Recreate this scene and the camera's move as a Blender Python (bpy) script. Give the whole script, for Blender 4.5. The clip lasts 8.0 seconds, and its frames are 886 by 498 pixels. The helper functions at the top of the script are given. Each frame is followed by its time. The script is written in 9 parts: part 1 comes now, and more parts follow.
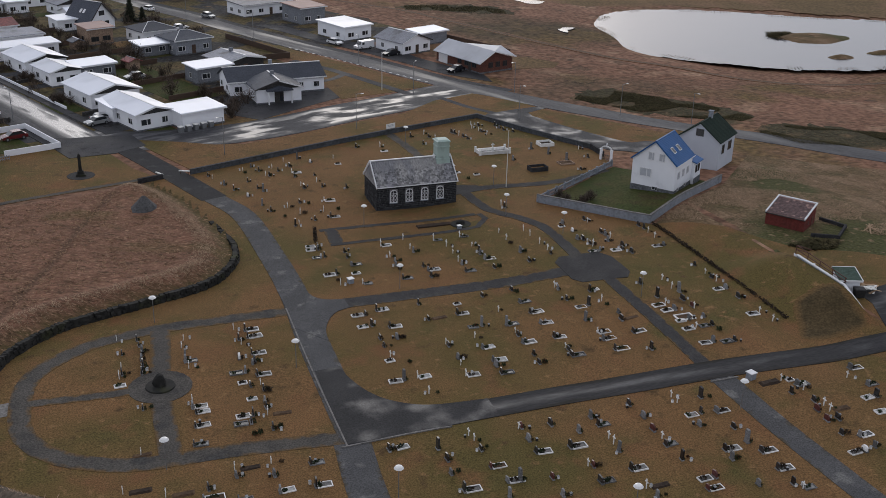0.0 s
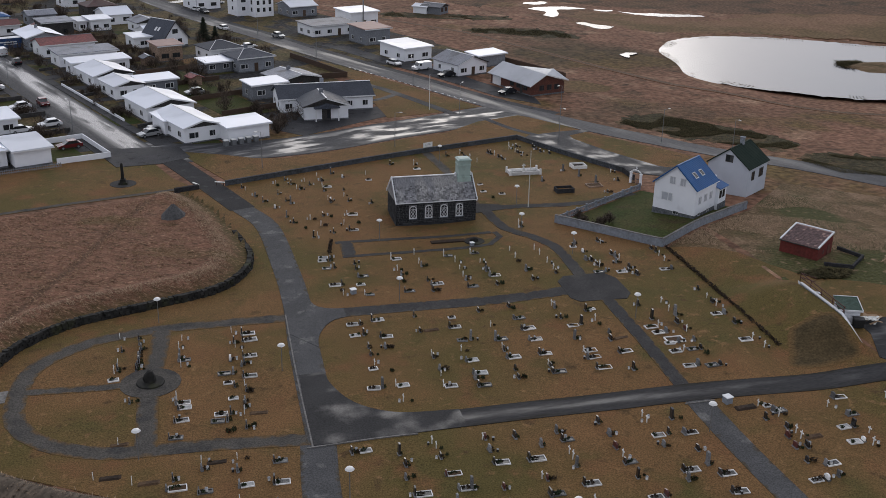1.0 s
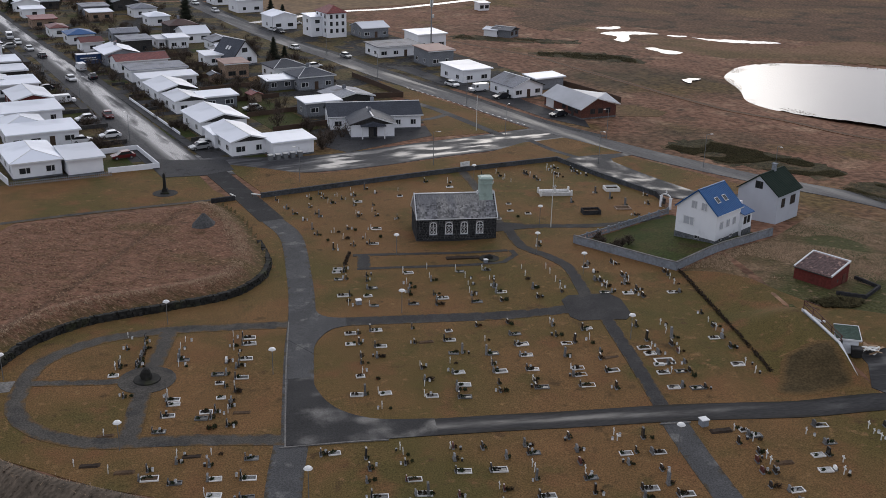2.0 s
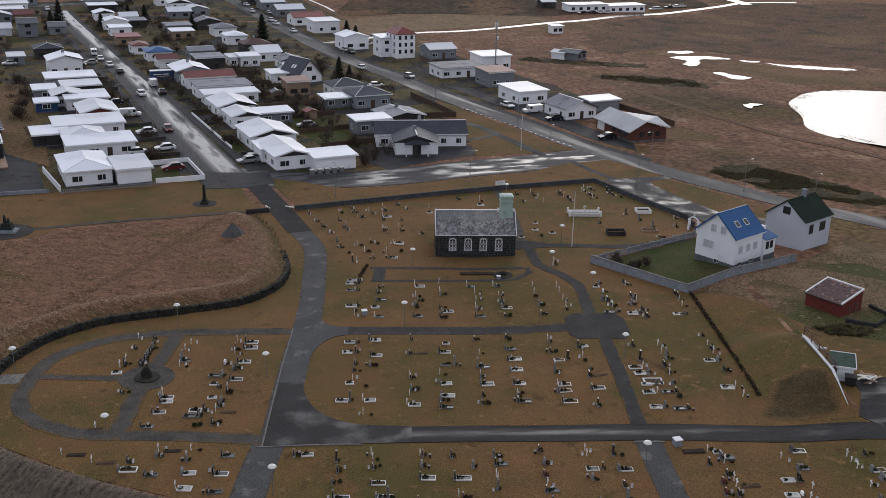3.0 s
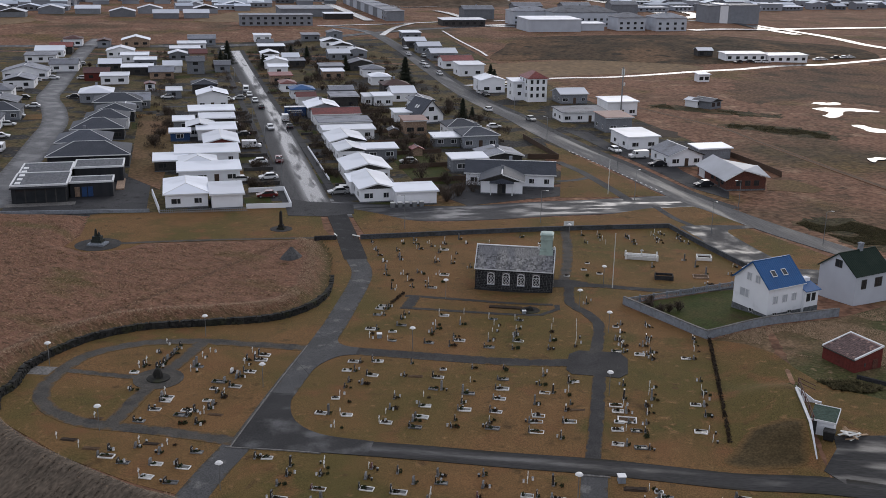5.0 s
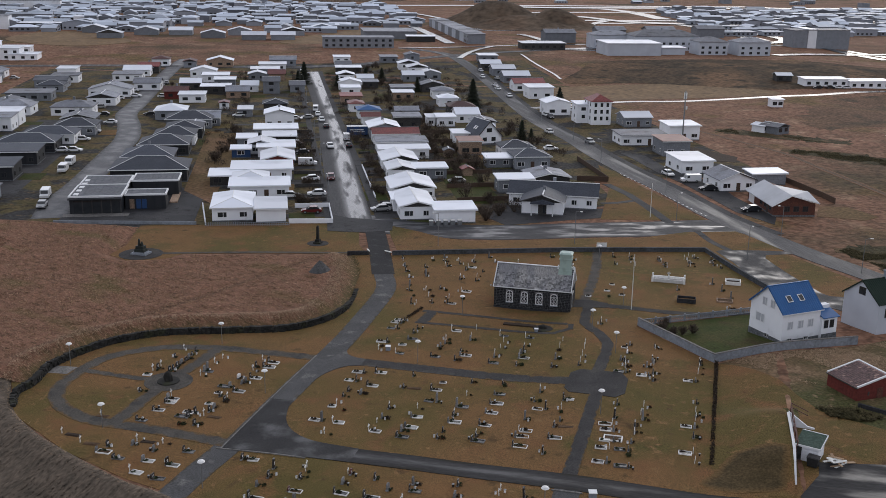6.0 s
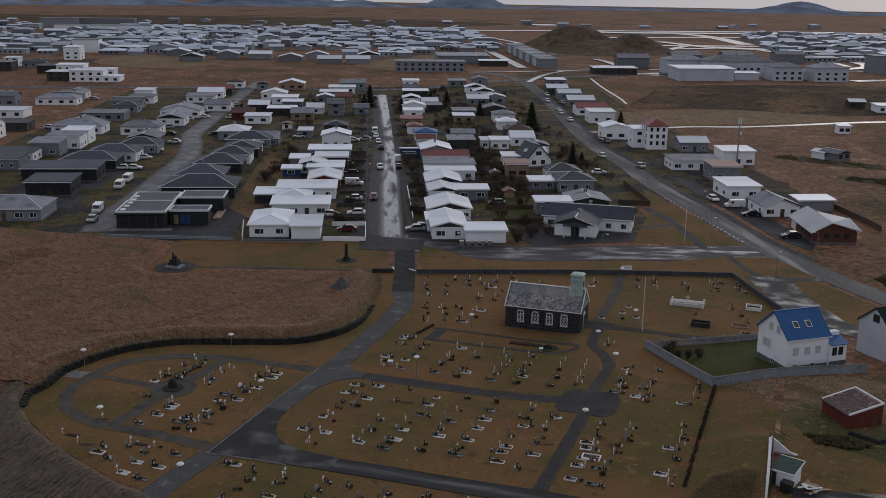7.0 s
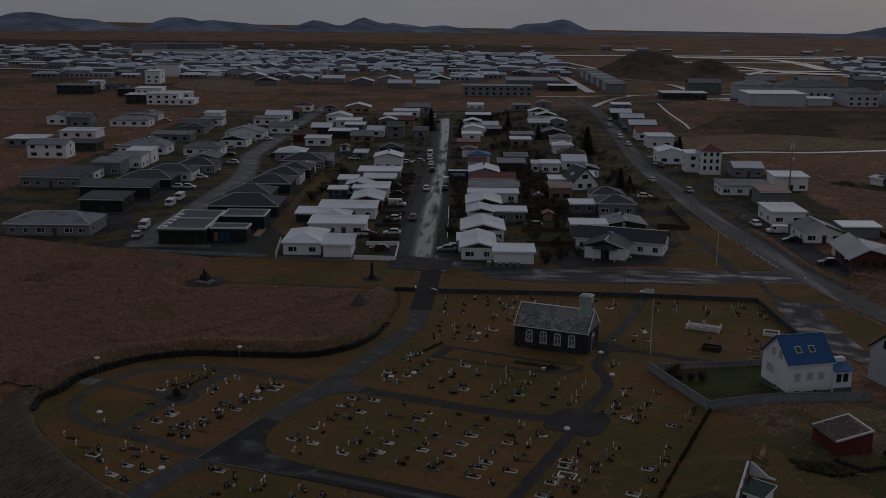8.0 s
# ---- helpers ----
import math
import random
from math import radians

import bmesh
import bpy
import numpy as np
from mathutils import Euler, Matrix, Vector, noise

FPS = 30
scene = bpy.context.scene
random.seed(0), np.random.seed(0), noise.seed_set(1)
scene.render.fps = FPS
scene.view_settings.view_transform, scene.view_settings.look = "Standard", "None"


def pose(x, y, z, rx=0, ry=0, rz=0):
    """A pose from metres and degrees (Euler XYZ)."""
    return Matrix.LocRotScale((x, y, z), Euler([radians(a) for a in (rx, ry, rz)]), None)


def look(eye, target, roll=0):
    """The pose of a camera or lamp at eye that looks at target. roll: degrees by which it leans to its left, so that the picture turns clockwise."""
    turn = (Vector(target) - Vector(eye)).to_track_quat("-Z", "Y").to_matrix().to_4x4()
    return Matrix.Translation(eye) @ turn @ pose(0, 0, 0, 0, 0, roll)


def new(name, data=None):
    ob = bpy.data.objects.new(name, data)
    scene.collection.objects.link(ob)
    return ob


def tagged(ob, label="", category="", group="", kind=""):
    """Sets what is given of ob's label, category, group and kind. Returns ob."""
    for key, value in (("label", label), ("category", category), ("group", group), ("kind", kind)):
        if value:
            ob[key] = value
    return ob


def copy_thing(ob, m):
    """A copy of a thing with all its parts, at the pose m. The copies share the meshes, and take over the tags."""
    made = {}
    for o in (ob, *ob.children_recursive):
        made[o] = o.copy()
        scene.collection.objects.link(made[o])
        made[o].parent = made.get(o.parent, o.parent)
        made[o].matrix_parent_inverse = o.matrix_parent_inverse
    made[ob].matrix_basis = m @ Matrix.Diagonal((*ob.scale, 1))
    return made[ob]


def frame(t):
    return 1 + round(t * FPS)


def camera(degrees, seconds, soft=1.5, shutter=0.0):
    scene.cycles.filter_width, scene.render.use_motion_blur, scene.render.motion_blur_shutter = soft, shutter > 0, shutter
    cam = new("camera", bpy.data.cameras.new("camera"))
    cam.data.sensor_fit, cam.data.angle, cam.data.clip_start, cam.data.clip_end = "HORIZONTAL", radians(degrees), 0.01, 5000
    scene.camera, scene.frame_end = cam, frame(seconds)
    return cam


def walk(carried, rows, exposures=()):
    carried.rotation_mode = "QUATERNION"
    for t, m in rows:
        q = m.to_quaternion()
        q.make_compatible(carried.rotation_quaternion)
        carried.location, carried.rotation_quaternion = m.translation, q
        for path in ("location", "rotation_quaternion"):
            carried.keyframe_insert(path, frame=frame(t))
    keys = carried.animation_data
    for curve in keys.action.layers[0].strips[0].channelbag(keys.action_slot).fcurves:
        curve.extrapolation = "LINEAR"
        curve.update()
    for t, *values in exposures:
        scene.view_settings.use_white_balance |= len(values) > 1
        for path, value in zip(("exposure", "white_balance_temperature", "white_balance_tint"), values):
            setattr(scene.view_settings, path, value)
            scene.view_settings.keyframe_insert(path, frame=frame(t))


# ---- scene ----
cam = camera(46.3, 8.0, soft=0.5)
METRES, EYE, TILT, LEAN, TURN = 97.03, 52.0, 0.0, 0.0, -20.4
ROWS = [
    (0.0, 0.0, 0.0, 0.0, 0.56, -22.49, -1.36),
    (0.5, 0.0611, -0.0136, 0.0023, 3.44, -21.92, -1.29),
    (1.0, 0.1228, -0.0238, 0.0041, 6.31, -21.34, -1.24),
    (1.5, 0.1847, -0.0306, 0.0056, 9.19, -20.76, -1.19),
    (3.0, 0.3708, -0.0311, 0.0083, 17.63, -19.06, -1.05),
    (3.5, 0.4326, -0.025, 0.009, 20.39, -18.5, -0.97),
    (4.0, 0.494, -0.0159, 0.0093, 23.14, -17.91, -0.96),
    (4.5, 0.5553, -0.0034, 0.0096, 25.9, -17.33, -0.92),
    (6.0, 0.7345, 0.0502, 0.0104, 34.09, -15.59, -0.82),
    (6.5, 0.7927, 0.0748, 0.0101, 36.65, -14.97, -0.76),
    (7.0, 0.8494, 0.1018, 0.0097, 39.06, -14.32, -0.69),
    (7.5, 0.9048, 0.1321, 0.0088, 41.45, -13.67, -0.59),
    (8.0, 0.9589, 0.1648, 0.0076, 43.85, -13.01, -0.5),
]
walk(cam, [(t, pose(0, 0, EYE, TILT, LEAN, TURN) @ pose(METRES * x, METRES * y, METRES * z, 90 + pitch, roll, yaw)) for t, x, y, z, yaw, pitch, roll in ROWS], [(0.0, 0.0), (4.5, 0.02), (6.0, 0.1), (6.5, -0.05), (7.0, -0.62), (7.5, -1.26), (8.0, -2.08)])

# ---- light and sky ----
world = bpy.data.worlds.new("overcast")
scene.world = world
world.use_nodes = True
wn, wl = world.node_tree.nodes, world.node_tree.links
wn.clear()
sky = wn.new("ShaderNodeTexSky")
sky.sky_type, sky.sun_disc = "NISHITA", False
sky.sun_elevation, sky.sun_rotation = radians(15), radians(14)
sky.air_density, sky.dust_density = 1.2, 2.0
wco = wn.new("ShaderNodeTexCoord")
clouds = wn.new("ShaderNodeTexNoise")
clouds.inputs["Scale"].default_value, clouds.inputs["Detail"].default_value = 2.2, 6
wmap = wn.new("ShaderNodeMapping")
wmap.inputs["Scale"].default_value = (1, 1, 4)
wramp = wn.new("ShaderNodeValToRGB")
wramp.color_ramp.elements[0].position, wramp.color_ramp.elements[1].position = 0.3, 0.7
wramp.color_ramp.elements[0].color, wramp.color_ramp.elements[1].color = (5.1, 5.35, 6.25, 1), (6.9, 7.05, 7.8, 1)
wmix = wn.new("ShaderNodeMixRGB")
wmix.inputs[0].default_value = 0.93


def wmath(op, a, b=None):
    x = wn.new("ShaderNodeMath")
    x.operation = op
    for k, v in enumerate((a, b)):
        if isinstance(v, bpy.types.NodeSocket):
            wl.new(v, x.inputs[k])
        elif v is not None:
            x.inputs[k].default_value = v
    return x.outputs[0]


# the low sun brightens the thin cloud round it
SUN_AZ, SUN_EL = -8.0, 15.0
wsep = wn.new("ShaderNodeSeparateXYZ")
wl.new(wco.outputs["Generated"], wsep.inputs["Vector"])
side = wmath("ADD", wmath("MULTIPLY", wsep.outputs["X"], math.cos(radians(SUN_AZ))), wmath("MULTIPLY", wsep.outputs["Y"], math.sin(radians(SUN_AZ))))
ahead = wmath("GREATER_THAN", wsep.outputs["Y"], 0.0)
off = wmath("ADD", wmath("POWER", wmath("DIVIDE", side, 0.78), 2.0), wmath("POWER", wmath("DIVIDE", wmath("SUBTRACT", wsep.outputs["Z"], math.sin(radians(SUN_EL))), 0.16), 2.0))
glow = wmath("MULTIPLY", wmath("EXPONENT", wmath("MULTIPLY", off, -1.0)), wmath("MULTIPLY", ahead, 2.1))
veil = wn.new("ShaderNodeMixRGB")
veil.blend_type = "MULTIPLY"
veil.inputs[0].default_value = 1.0
lift = wn.new("ShaderNodeCombineXYZ")
for k, warm in enumerate((1.0, 0.98, 0.97)):
    wl.new(wmath("ADD", wmath("MULTIPLY", glow, warm), 1.0), lift.inputs[k])
bg = wn.new("ShaderNodeBackground")
bg.inputs["Strength"].default_value = 0.1
wout = wn.new("ShaderNodeOutputWorld")
wl.new(wco.outputs["Generated"], wmap.inputs["Vector"])
wl.new(wmap.outputs["Vector"], clouds.inputs["Vector"])
wl.new(clouds.outputs["Fac"], wramp.inputs["Fac"])
wl.new(sky.outputs["Color"], wmix.inputs[1])
wl.new(wramp.outputs["Color"], wmix.inputs[2])
wl.new(wmix.outputs["Color"], veil.inputs[1])
wl.new(lift.outputs["Vector"], veil.inputs[2])
wl.new(veil.outputs["Color"], bg.inputs["Color"])
wl.new(bg.outputs["Background"], wout.inputs["Surface"])
sun_data = bpy.data.lights.new("sun", "SUN")
sun_data.energy, sun_data.angle, sun_data.color = 0.5, radians(30), (1.0, 0.97, 0.93)
sun = new("sun", sun_data)
sun.matrix_world = look((154, 487, 134), (60, 110, 0))


# ---- materials ----
def rgba(c):
    return (*c, 1.0) if len(c) == 3 else c


def material(name, c1, c2, scale=1.0, rough=0.8, metal=0.0, bump=0.0, bump_scale=None, fine=None, per_object=0.0, per_island=0.0, spec=0.3, stain=None, stain_scale=0.05, stain_at=(0.45, 0.62), stretch=(1, 1, 1), rough2=None, turn=0.0, crown=None, more=(), rim=None, edges=None, grain=(0.28, 0.72), worn=None):
    """Two colours mixed by noise at one scale, a finer grain, and patches of a third colour at a larger one."""
    m = bpy.data.materials.new(name)
    m.use_nodes = True
    n, l = m.node_tree.nodes, m.node_tree.links
    b = n["Principled BSDF"]
    b.inputs["Roughness"].default_value, b.inputs["Metallic"].default_value = rough, metal
    b.inputs["Specular IOR Level"].default_value = spec
    co = n.new("ShaderNodeTexCoord")
    mp = n.new("ShaderNodeMapping")
    mp.inputs["Scale"].default_value = stretch
    rot = n.new("ShaderNodeMapping")
    rot.inputs["Rotation"].default_value = (0, 0, radians(turn))
    l.new(co.outputs["Object"], rot.inputs["Vector"])
    l.new(rot.outputs["Vector"], mp.inputs["Vector"])

    def tex(s, detail=4.0):
        t = n.new("ShaderNodeTexNoise")
        t.inputs["Scale"].default_value, t.inputs["Detail"].default_value = s, detail
        l.new(mp.outputs["Vector"], t.inputs["Vector"])
        return t

    def ramp(src, lo, hi, a=(0, 0, 0, 1), z=(1, 1, 1, 1)):
        r = n.new("ShaderNodeValToRGB")
        r.color_ramp.elements[0].position, r.color_ramp.elements[1].position = lo, hi
        r.color_ramp.elements[0].color, r.color_ramp.elements[1].color = a, z
        l.new(src, r.inputs["Fac"])
        return r.outputs["Color"]

    def mix(f, a, z, how="MIX"):
        x = n.new("ShaderNodeMixRGB")
        x.blend_type = how
        for k, v in ((0, f), (1, a), (2, z)):
            if isinstance(v, bpy.types.NodeSocket):
                l.new(v, x.inputs[k])
            else:
                x.inputs[k].default_value = v if k == 0 else rgba(v)
        return x.outputs["Color"]

    base = tex(scale)
    col = ramp(base.outputs["Fac"], 0.32, 0.68, rgba(c1), rgba(c2))
    if stain:
        st = ramp(tex(stain_scale, 5).outputs["Fac"], *stain_at)
        if crown:
            at = n.new("ShaderNodeAttribute")
            at.attribute_name = "across"
            rise = ramp(at.outputs["Fac"], crown[0], crown[1])
            fall = ramp(at.outputs["Fac"], crown[2], crown[3], (1, 1, 1, 1), (0, 0, 0, 1))
            st = mix(1.0, st, mix(1.0, rise, fall, "MULTIPLY"), "MULTIPLY")
        col = mix(st, col, stain)
        if rough2 is not None:
            rr = n.new("ShaderNodeMapRange")
            rr.inputs["To Min"].default_value, rr.inputs["To Max"].default_value = rough, rough2
            l.new(st, rr.inputs["Value"])
            l.new(rr.outputs["Result"], b.inputs["Roughness"])
    if rim:
        at = n.new("ShaderNodeAttribute")
        at.attribute_name = "across"
        patchy = mix(0.35, at.outputs["Fac"], tex(0.5, 4).outputs["Fac"])
        col = mix(ramp(patchy, rim[1], rim[2], (1, 1, 1, 1), (0, 0, 0, 1)), col, rim[0])
    if worn:
        at = n.new("ShaderNodeAttribute")
        at.attribute_name = "worn"
        col = mix(at.outputs["Fac"], col, worn)
    if edges:
        at = n.new("ShaderNodeAttribute")
        at.attribute_name = "across"
        mid = n.new("ShaderNodeMath")
        mid.operation = "PINGPONG"
        mid.inputs[1].default_value = 0.5
        l.new(at.outputs["Fac"], mid.inputs[0])
        ragged = mix(0.45, mid.outputs[0], tex(0.9, 5).outputs["Fac"])
        col = mix(ramp(ragged, edges[1], edges[2], (1, 1, 1, 1), (0, 0, 0, 1)), col, edges[0])
    for c, s_, lo, hi in more:
        col = mix(ramp(tex(s_, 5).outputs["Fac"], lo, hi), col, c)
    if fine:
        g = ramp(tex(fine, 6).outputs["Fac"], *grain, (0.55, 0.55, 0.55, 1), (1.35, 1.35, 1.35, 1))
        col = mix(1.0, col, g, "MULTIPLY")
    for amount, node, socket in ((per_object, "ShaderNodeObjectInfo", "Random"), (per_island, "ShaderNodeNewGeometry", "Random Per Island")):
        if amount:
            i = n.new(node)
            g = ramp(i.outputs[socket], 0, 1, (1 - amount,) * 3 + (1,), (1 + amount,) * 3 + (1,))
            col = mix(1.0, col, g, "MULTIPLY")
    l.new(col, b.inputs["Base Color"])
    if bump:
        bt = tex(bump_scale or scale * 4, 3)
        bp = n.new("ShaderNodeBump")
        bp.inputs["Strength"].default_value, bp.inputs["Distance"].default_value = 1.0, bump
        l.new(bt.outputs["Fac"], bp.inputs["Height"])
        l.new(bp.outputs["Normal"], b.inputs["Normal"])
    return m


MAT = {
    "moor": material("moor grass", (0.222, 0.117, 0.077), (0.16, 0.088, 0.056), 0.05, 0.95, spec=0.1, bump=0.3, bump_scale=0.7, fine=0.8, grain=(0.34, 0.66), stain=(0.28, 0.175, 0.115), stain_scale=0.11, stain_at=(0.55, 0.7), more=(((0.08, 0.058, 0.034), 0.012, 0.55, 0.64), ((0.13, 0.088, 0.038), 0.03, 0.56, 0.66), ((0.1, 0.066, 0.042), 0.09, 0.6, 0.72), ((0.1, 0.062, 0.042), 0.3, 0.61, 0.74))),
    "lawn": material("winter lawn", (0.188, 0.103, 0.045), (0.148, 0.088, 0.037), 0.16, 0.95, spec=0.12, bump=0.04, bump_scale=6, fine=7.0, grain=(0.32, 0.68), stain=(0.108, 0.082, 0.028), stain_scale=0.045, stain_at=(0.46, 0.62), more=(((0.09, 0.056, 0.026), 0.5, 0.6, 0.72), ((0.092, 0.076, 0.026), 0.11, 0.55, 0.7), ((0.22, 0.13, 0.06), 0.9, 0.6, 0.72), ((0.17, 0.088, 0.04), 0.2, 0.55, 0.7))),
    "green": material("green garden lawn", (0.036, 0.052, 0.013), (0.064, 0.06, 0.02), 0.25, 0.95, spec=0.12, bump=0.05, bump_scale=3, fine=3.5, stain=(0.055, 0.042, 0.02), stain_scale=0.18, stain_at=(0.58, 0.7)),
    "yard": material("garden ground", (0.075, 0.068, 0.03), (0.12, 0.085, 0.044), 0.14, 0.95, spec=0.1, bump=0.15, bump_scale=1.2, fine=1.2, grain=(0.34, 0.66), stain=(0.045, 0.044, 0.044), stain_scale=0.08, stain_at=(0.5, 0.56), more=(((0.14, 0.095, 0.05), 0.3, 0.62, 0.7), ((0.045, 0.036, 0.024), 0.2, 0.58, 0.66))),
    "heath": material("dry heath grass", (0.235, 0.122, 0.08), (0.15, 0.081, 0.052), 0.35, 0.95, spec=0.12, bump=0.2, bump_scale=2.0, fine=2.4, grain=(0.32, 0.68), stretch=(1, 2.6, 1), turn=25, rim=((0.1, 0.075, 0.034), 0.25, 0.45), worn=(0.11, 0.068, 0.045), stain=(0.095, 0.055, 0.033), stain_scale=0.7, stain_at=(0.54, 0.68), more=(((0.12, 0.086, 0.038), 0.05, 0.56, 0.68), ((0.31, 0.19, 0.12), 1.3, 0.58, 0.68))),
    "bank": material("grey dead grass", (0.135, 0.104, 0.078), (0.08, 0.064, 0.048), 0.9, 0.95, bump=0.15, bump_scale=3, fine=3, stretch=(1, 0.35, 1), turn=30),
    "pale_grass": material("pale straw", (0.4, 0.28, 0.185), (0.29, 0.2, 0.125), 0.6, 0.95, per_island=0.25),
    "rough_grass": material("rough meadow", (0.16, 0.105, 0.06), (0.105, 0.078, 0.04), 0.25, 0.95, spec=0.1, bump=0.25, bump_scale=1.6, fine=3.0, grain=(0.3, 0.7), stain=(0.22, 0.145, 0.092), stain_scale=0.16, stain_at=(0.45, 0.65), more=(((0.085, 0.066, 0.034), 0.3, 0.56, 0.72), ((0.07, 0.07, 0.028), 0.055, 0.5, 0.62), ((0.27, 0.185, 0.12), 0.7, 0.6, 0.74))),
    "asphalt": material("worn asphalt", (0.068, 0.067, 0.07), (0.048, 0.048, 0.051), 0.3, 0.9, fine=7, spec=0.15, stain=(0.034, 0.034, 0.037), stain_scale=0.12, stain_at=(0.5, 0.6), rough2=0.7, more=(((0.03, 0.03, 0.032), 0.6, 0.6, 0.64),)),
    "wet_asphalt": material("wet asphalt", (0.018, 0.018, 0.02), (0.03, 0.03, 0.032), 0.3, 0.8, fine=6, spec=0.22, stain=(0.04, 0.04, 0.043), stain_scale=0.5, stain_at=(0.44, 0.62), rough2=0.3, stretch=(0.2, 1, 1), crown=(0.2, 0.42, 0.55, 0.74), edges=((0.014, 0.012, 0.009), 0.2, 0.3)),
    "street": material("wet street", (0.055, 0.055, 0.059), (0.038, 0.038, 0.042), 0.3, 0.8, fine=5, spec=0.3, stain=(0.055, 0.055, 0.06), stain_scale=0.5, stain_at=(0.28, 0.5), rough2=0.24, stretch=(1, 0.14, 1), turn=-22.6, crown=(0.28, 0.5, 0.86, 0.98)),
    "second": material("damp grey street", (0.115, 0.115, 0.122), (0.088, 0.088, 0.094), 0.3, 0.7, fine=5, spec=0.3, stain=(0.07, 0.07, 0.075), stain_scale=0.2, stain_at=(0.42, 0.6), rough2=0.42, crown=(0.05, 0.2, 0.8, 0.95), edges=((0.04, 0.04, 0.042), 0.2, 0.3)),
    "front_street": material("patchy wet street", (0.05, 0.05, 0.054), (0.034, 0.034, 0.038), 0.3, 0.8, fine=5, spec=0.3, stain=(0.055, 0.055, 0.06), stain_scale=0.4, stain_at=(0.46, 0.58), rough2=0.33, stretch=(0.3, 1, 1), turn=-19.4, crown=(0.02, 0.12, 0.85, 0.97)),
    "road": material("damp grey road", (0.085, 0.085, 0.09), (0.06, 0.06, 0.065), 0.3, 0.75, fine=5, spec=0.2, stain=(0.05, 0.05, 0.054), stain_scale=0.4, stain_at=(0.48, 0.62), rough2=0.5, stretch=(1, 0.1, 1), turn=-26),
    "straw_field": material("tan straw field", (0.2, 0.125, 0.062), (0.15, 0.095, 0.048), 0.08, 0.95, fine=0.5),
    "dark_moor": material("dark moor", (0.085, 0.056, 0.035), (0.05, 0.038, 0.026), 0.05, 0.95, spec=0.06, bump=0.3, bump_scale=0.5, fine=0.5, grain=(0.34, 0.66), stain=(0.14, 0.085, 0.05), stain_scale=0.03, stain_at=(0.5, 0.62), more=(((0.035, 0.03, 0.02), 0.1, 0.56, 0.64),)),
    "mid_moor": material("dusky moor", (0.15, 0.09, 0.058), (0.105, 0.066, 0.044), 0.06, 0.95, spec=0.08, bump=0.3, bump_scale=0.7, fine=0.9, grain=(0.34, 0.66), stain=(0.075, 0.055, 0.038), stain_scale=0.08, stain_at=(0.52, 0.62), more=(((0.17, 0.105, 0.06), 0.03, 0.55, 0.65),)),
    "tuft": material("red straw tufts", (0.3, 0.185, 0.11), (0.2, 0.12, 0.07), 0.6, 0.95, per_island=0.3),
    "curtain": material("curtained window", (0.42, 0.44, 0.48), (0.5, 0.52, 0.56), 2, 0.15, spec=0.5),
    "plinth": material("grey plinth concrete", (0.15, 0.16, 0.17), (0.11, 0.115, 0.125), 0.8, 0.9, fine=3, spec=0.1),
    "white_gravel": material("white grave gravel", (0.42, 0.42, 0.41), (0.28, 0.28, 0.27), 6, 0.9, fine=12, per_object=0.4),
    "membrane": material("grey roof membrane", (0.125, 0.132, 0.148), (0.1, 0.106, 0.12), 0.4, 0.7, spec=0.2, fine=2),
    "gravel": material("dark path gravel", (0.064, 0.062, 0.062), (0.046, 0.045, 0.046), 0.4, 0.95, spec=0.1, bump=0.02, bump_scale=9, fine=7, edges=((0.125, 0.08, 0.036), 0.2, 0.27), more=(((0.075, 0.071, 0.067), 0.35, 0.56, 0.68),)),
    "worn_gravel": material("worn brownish path gravel", (0.1, 0.092, 0.082), (0.07, 0.065, 0.06), 0.5, 0.95, spec=0.1, bump=0.02, bump_scale=9, fine=6, edges=((0.13, 0.082, 0.038), 0.22, 0.33), more=(((0.06, 0.058, 0.056), 0.25, 0.56, 0.66),)),
    "lane_asphalt": material("grey lane asphalt", (0.095, 0.095, 0.097), (0.072, 0.072, 0.075), 0.25, 0.9, spec=0.15, fine=7, edges=((0.07, 0.054, 0.034), 0.18, 0.26), stain=(0.074, 0.074, 0.076), stain_scale=0.16, stain_at=(0.53, 0.6), more=(((0.078, 0.078, 0.08), 0.7, 0.6, 0.66), ((0.14, 0.138, 0.134), 0.4, 0.6, 0.66))),
    "new_asphalt": material("dark newer asphalt", (0.034, 0.034, 0.036), (0.026, 0.026, 0.028), 0.4, 0.9, spec=0.15, fine=7, edges=((0.06, 0.046, 0.03), 0.16, 0.24), more=(((0.05, 0.05, 0.052), 0.5, 0.58, 0.66),)),
    "wet_mouth": material("puddled asphalt", (0.02, 0.02, 0.022), (0.032, 0.032, 0.034), 0.3, 0.8, spec=0.22, fine=6, stain=(0.04, 0.04, 0.043), stain_scale=0.26, stain_at=(0.5, 0.66), rough2=0.34),
    # turf dark from damp and from the slope's shade, both put into the colour
    "shade_damp_turf": material("damp turf with slope shade", (0.085, 0.06, 0.03), (0.062, 0.046, 0.023), 0.5, 0.95, spec=0.12, fine=4, bump=0.06, bump_scale=4, rim=((0.14, 0.085, 0.036), 0.24, 0.62)),
    # pale metal roofs with the blue of distance haze mixed into the colour
    "hazed_roof": material("far pale roof with haze tint", (0.52, 0.57, 0.66), (0.38, 0.43, 0.51), 0.05, 0.55, spec=0.3, per_island=0.35),
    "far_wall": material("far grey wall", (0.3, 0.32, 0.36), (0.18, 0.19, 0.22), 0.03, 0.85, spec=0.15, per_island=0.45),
    "pale": material("pale rendered wall", (0.52, 0.56, 0.62), (0.44, 0.47, 0.53), 0.2, 0.8, spec=0.15),
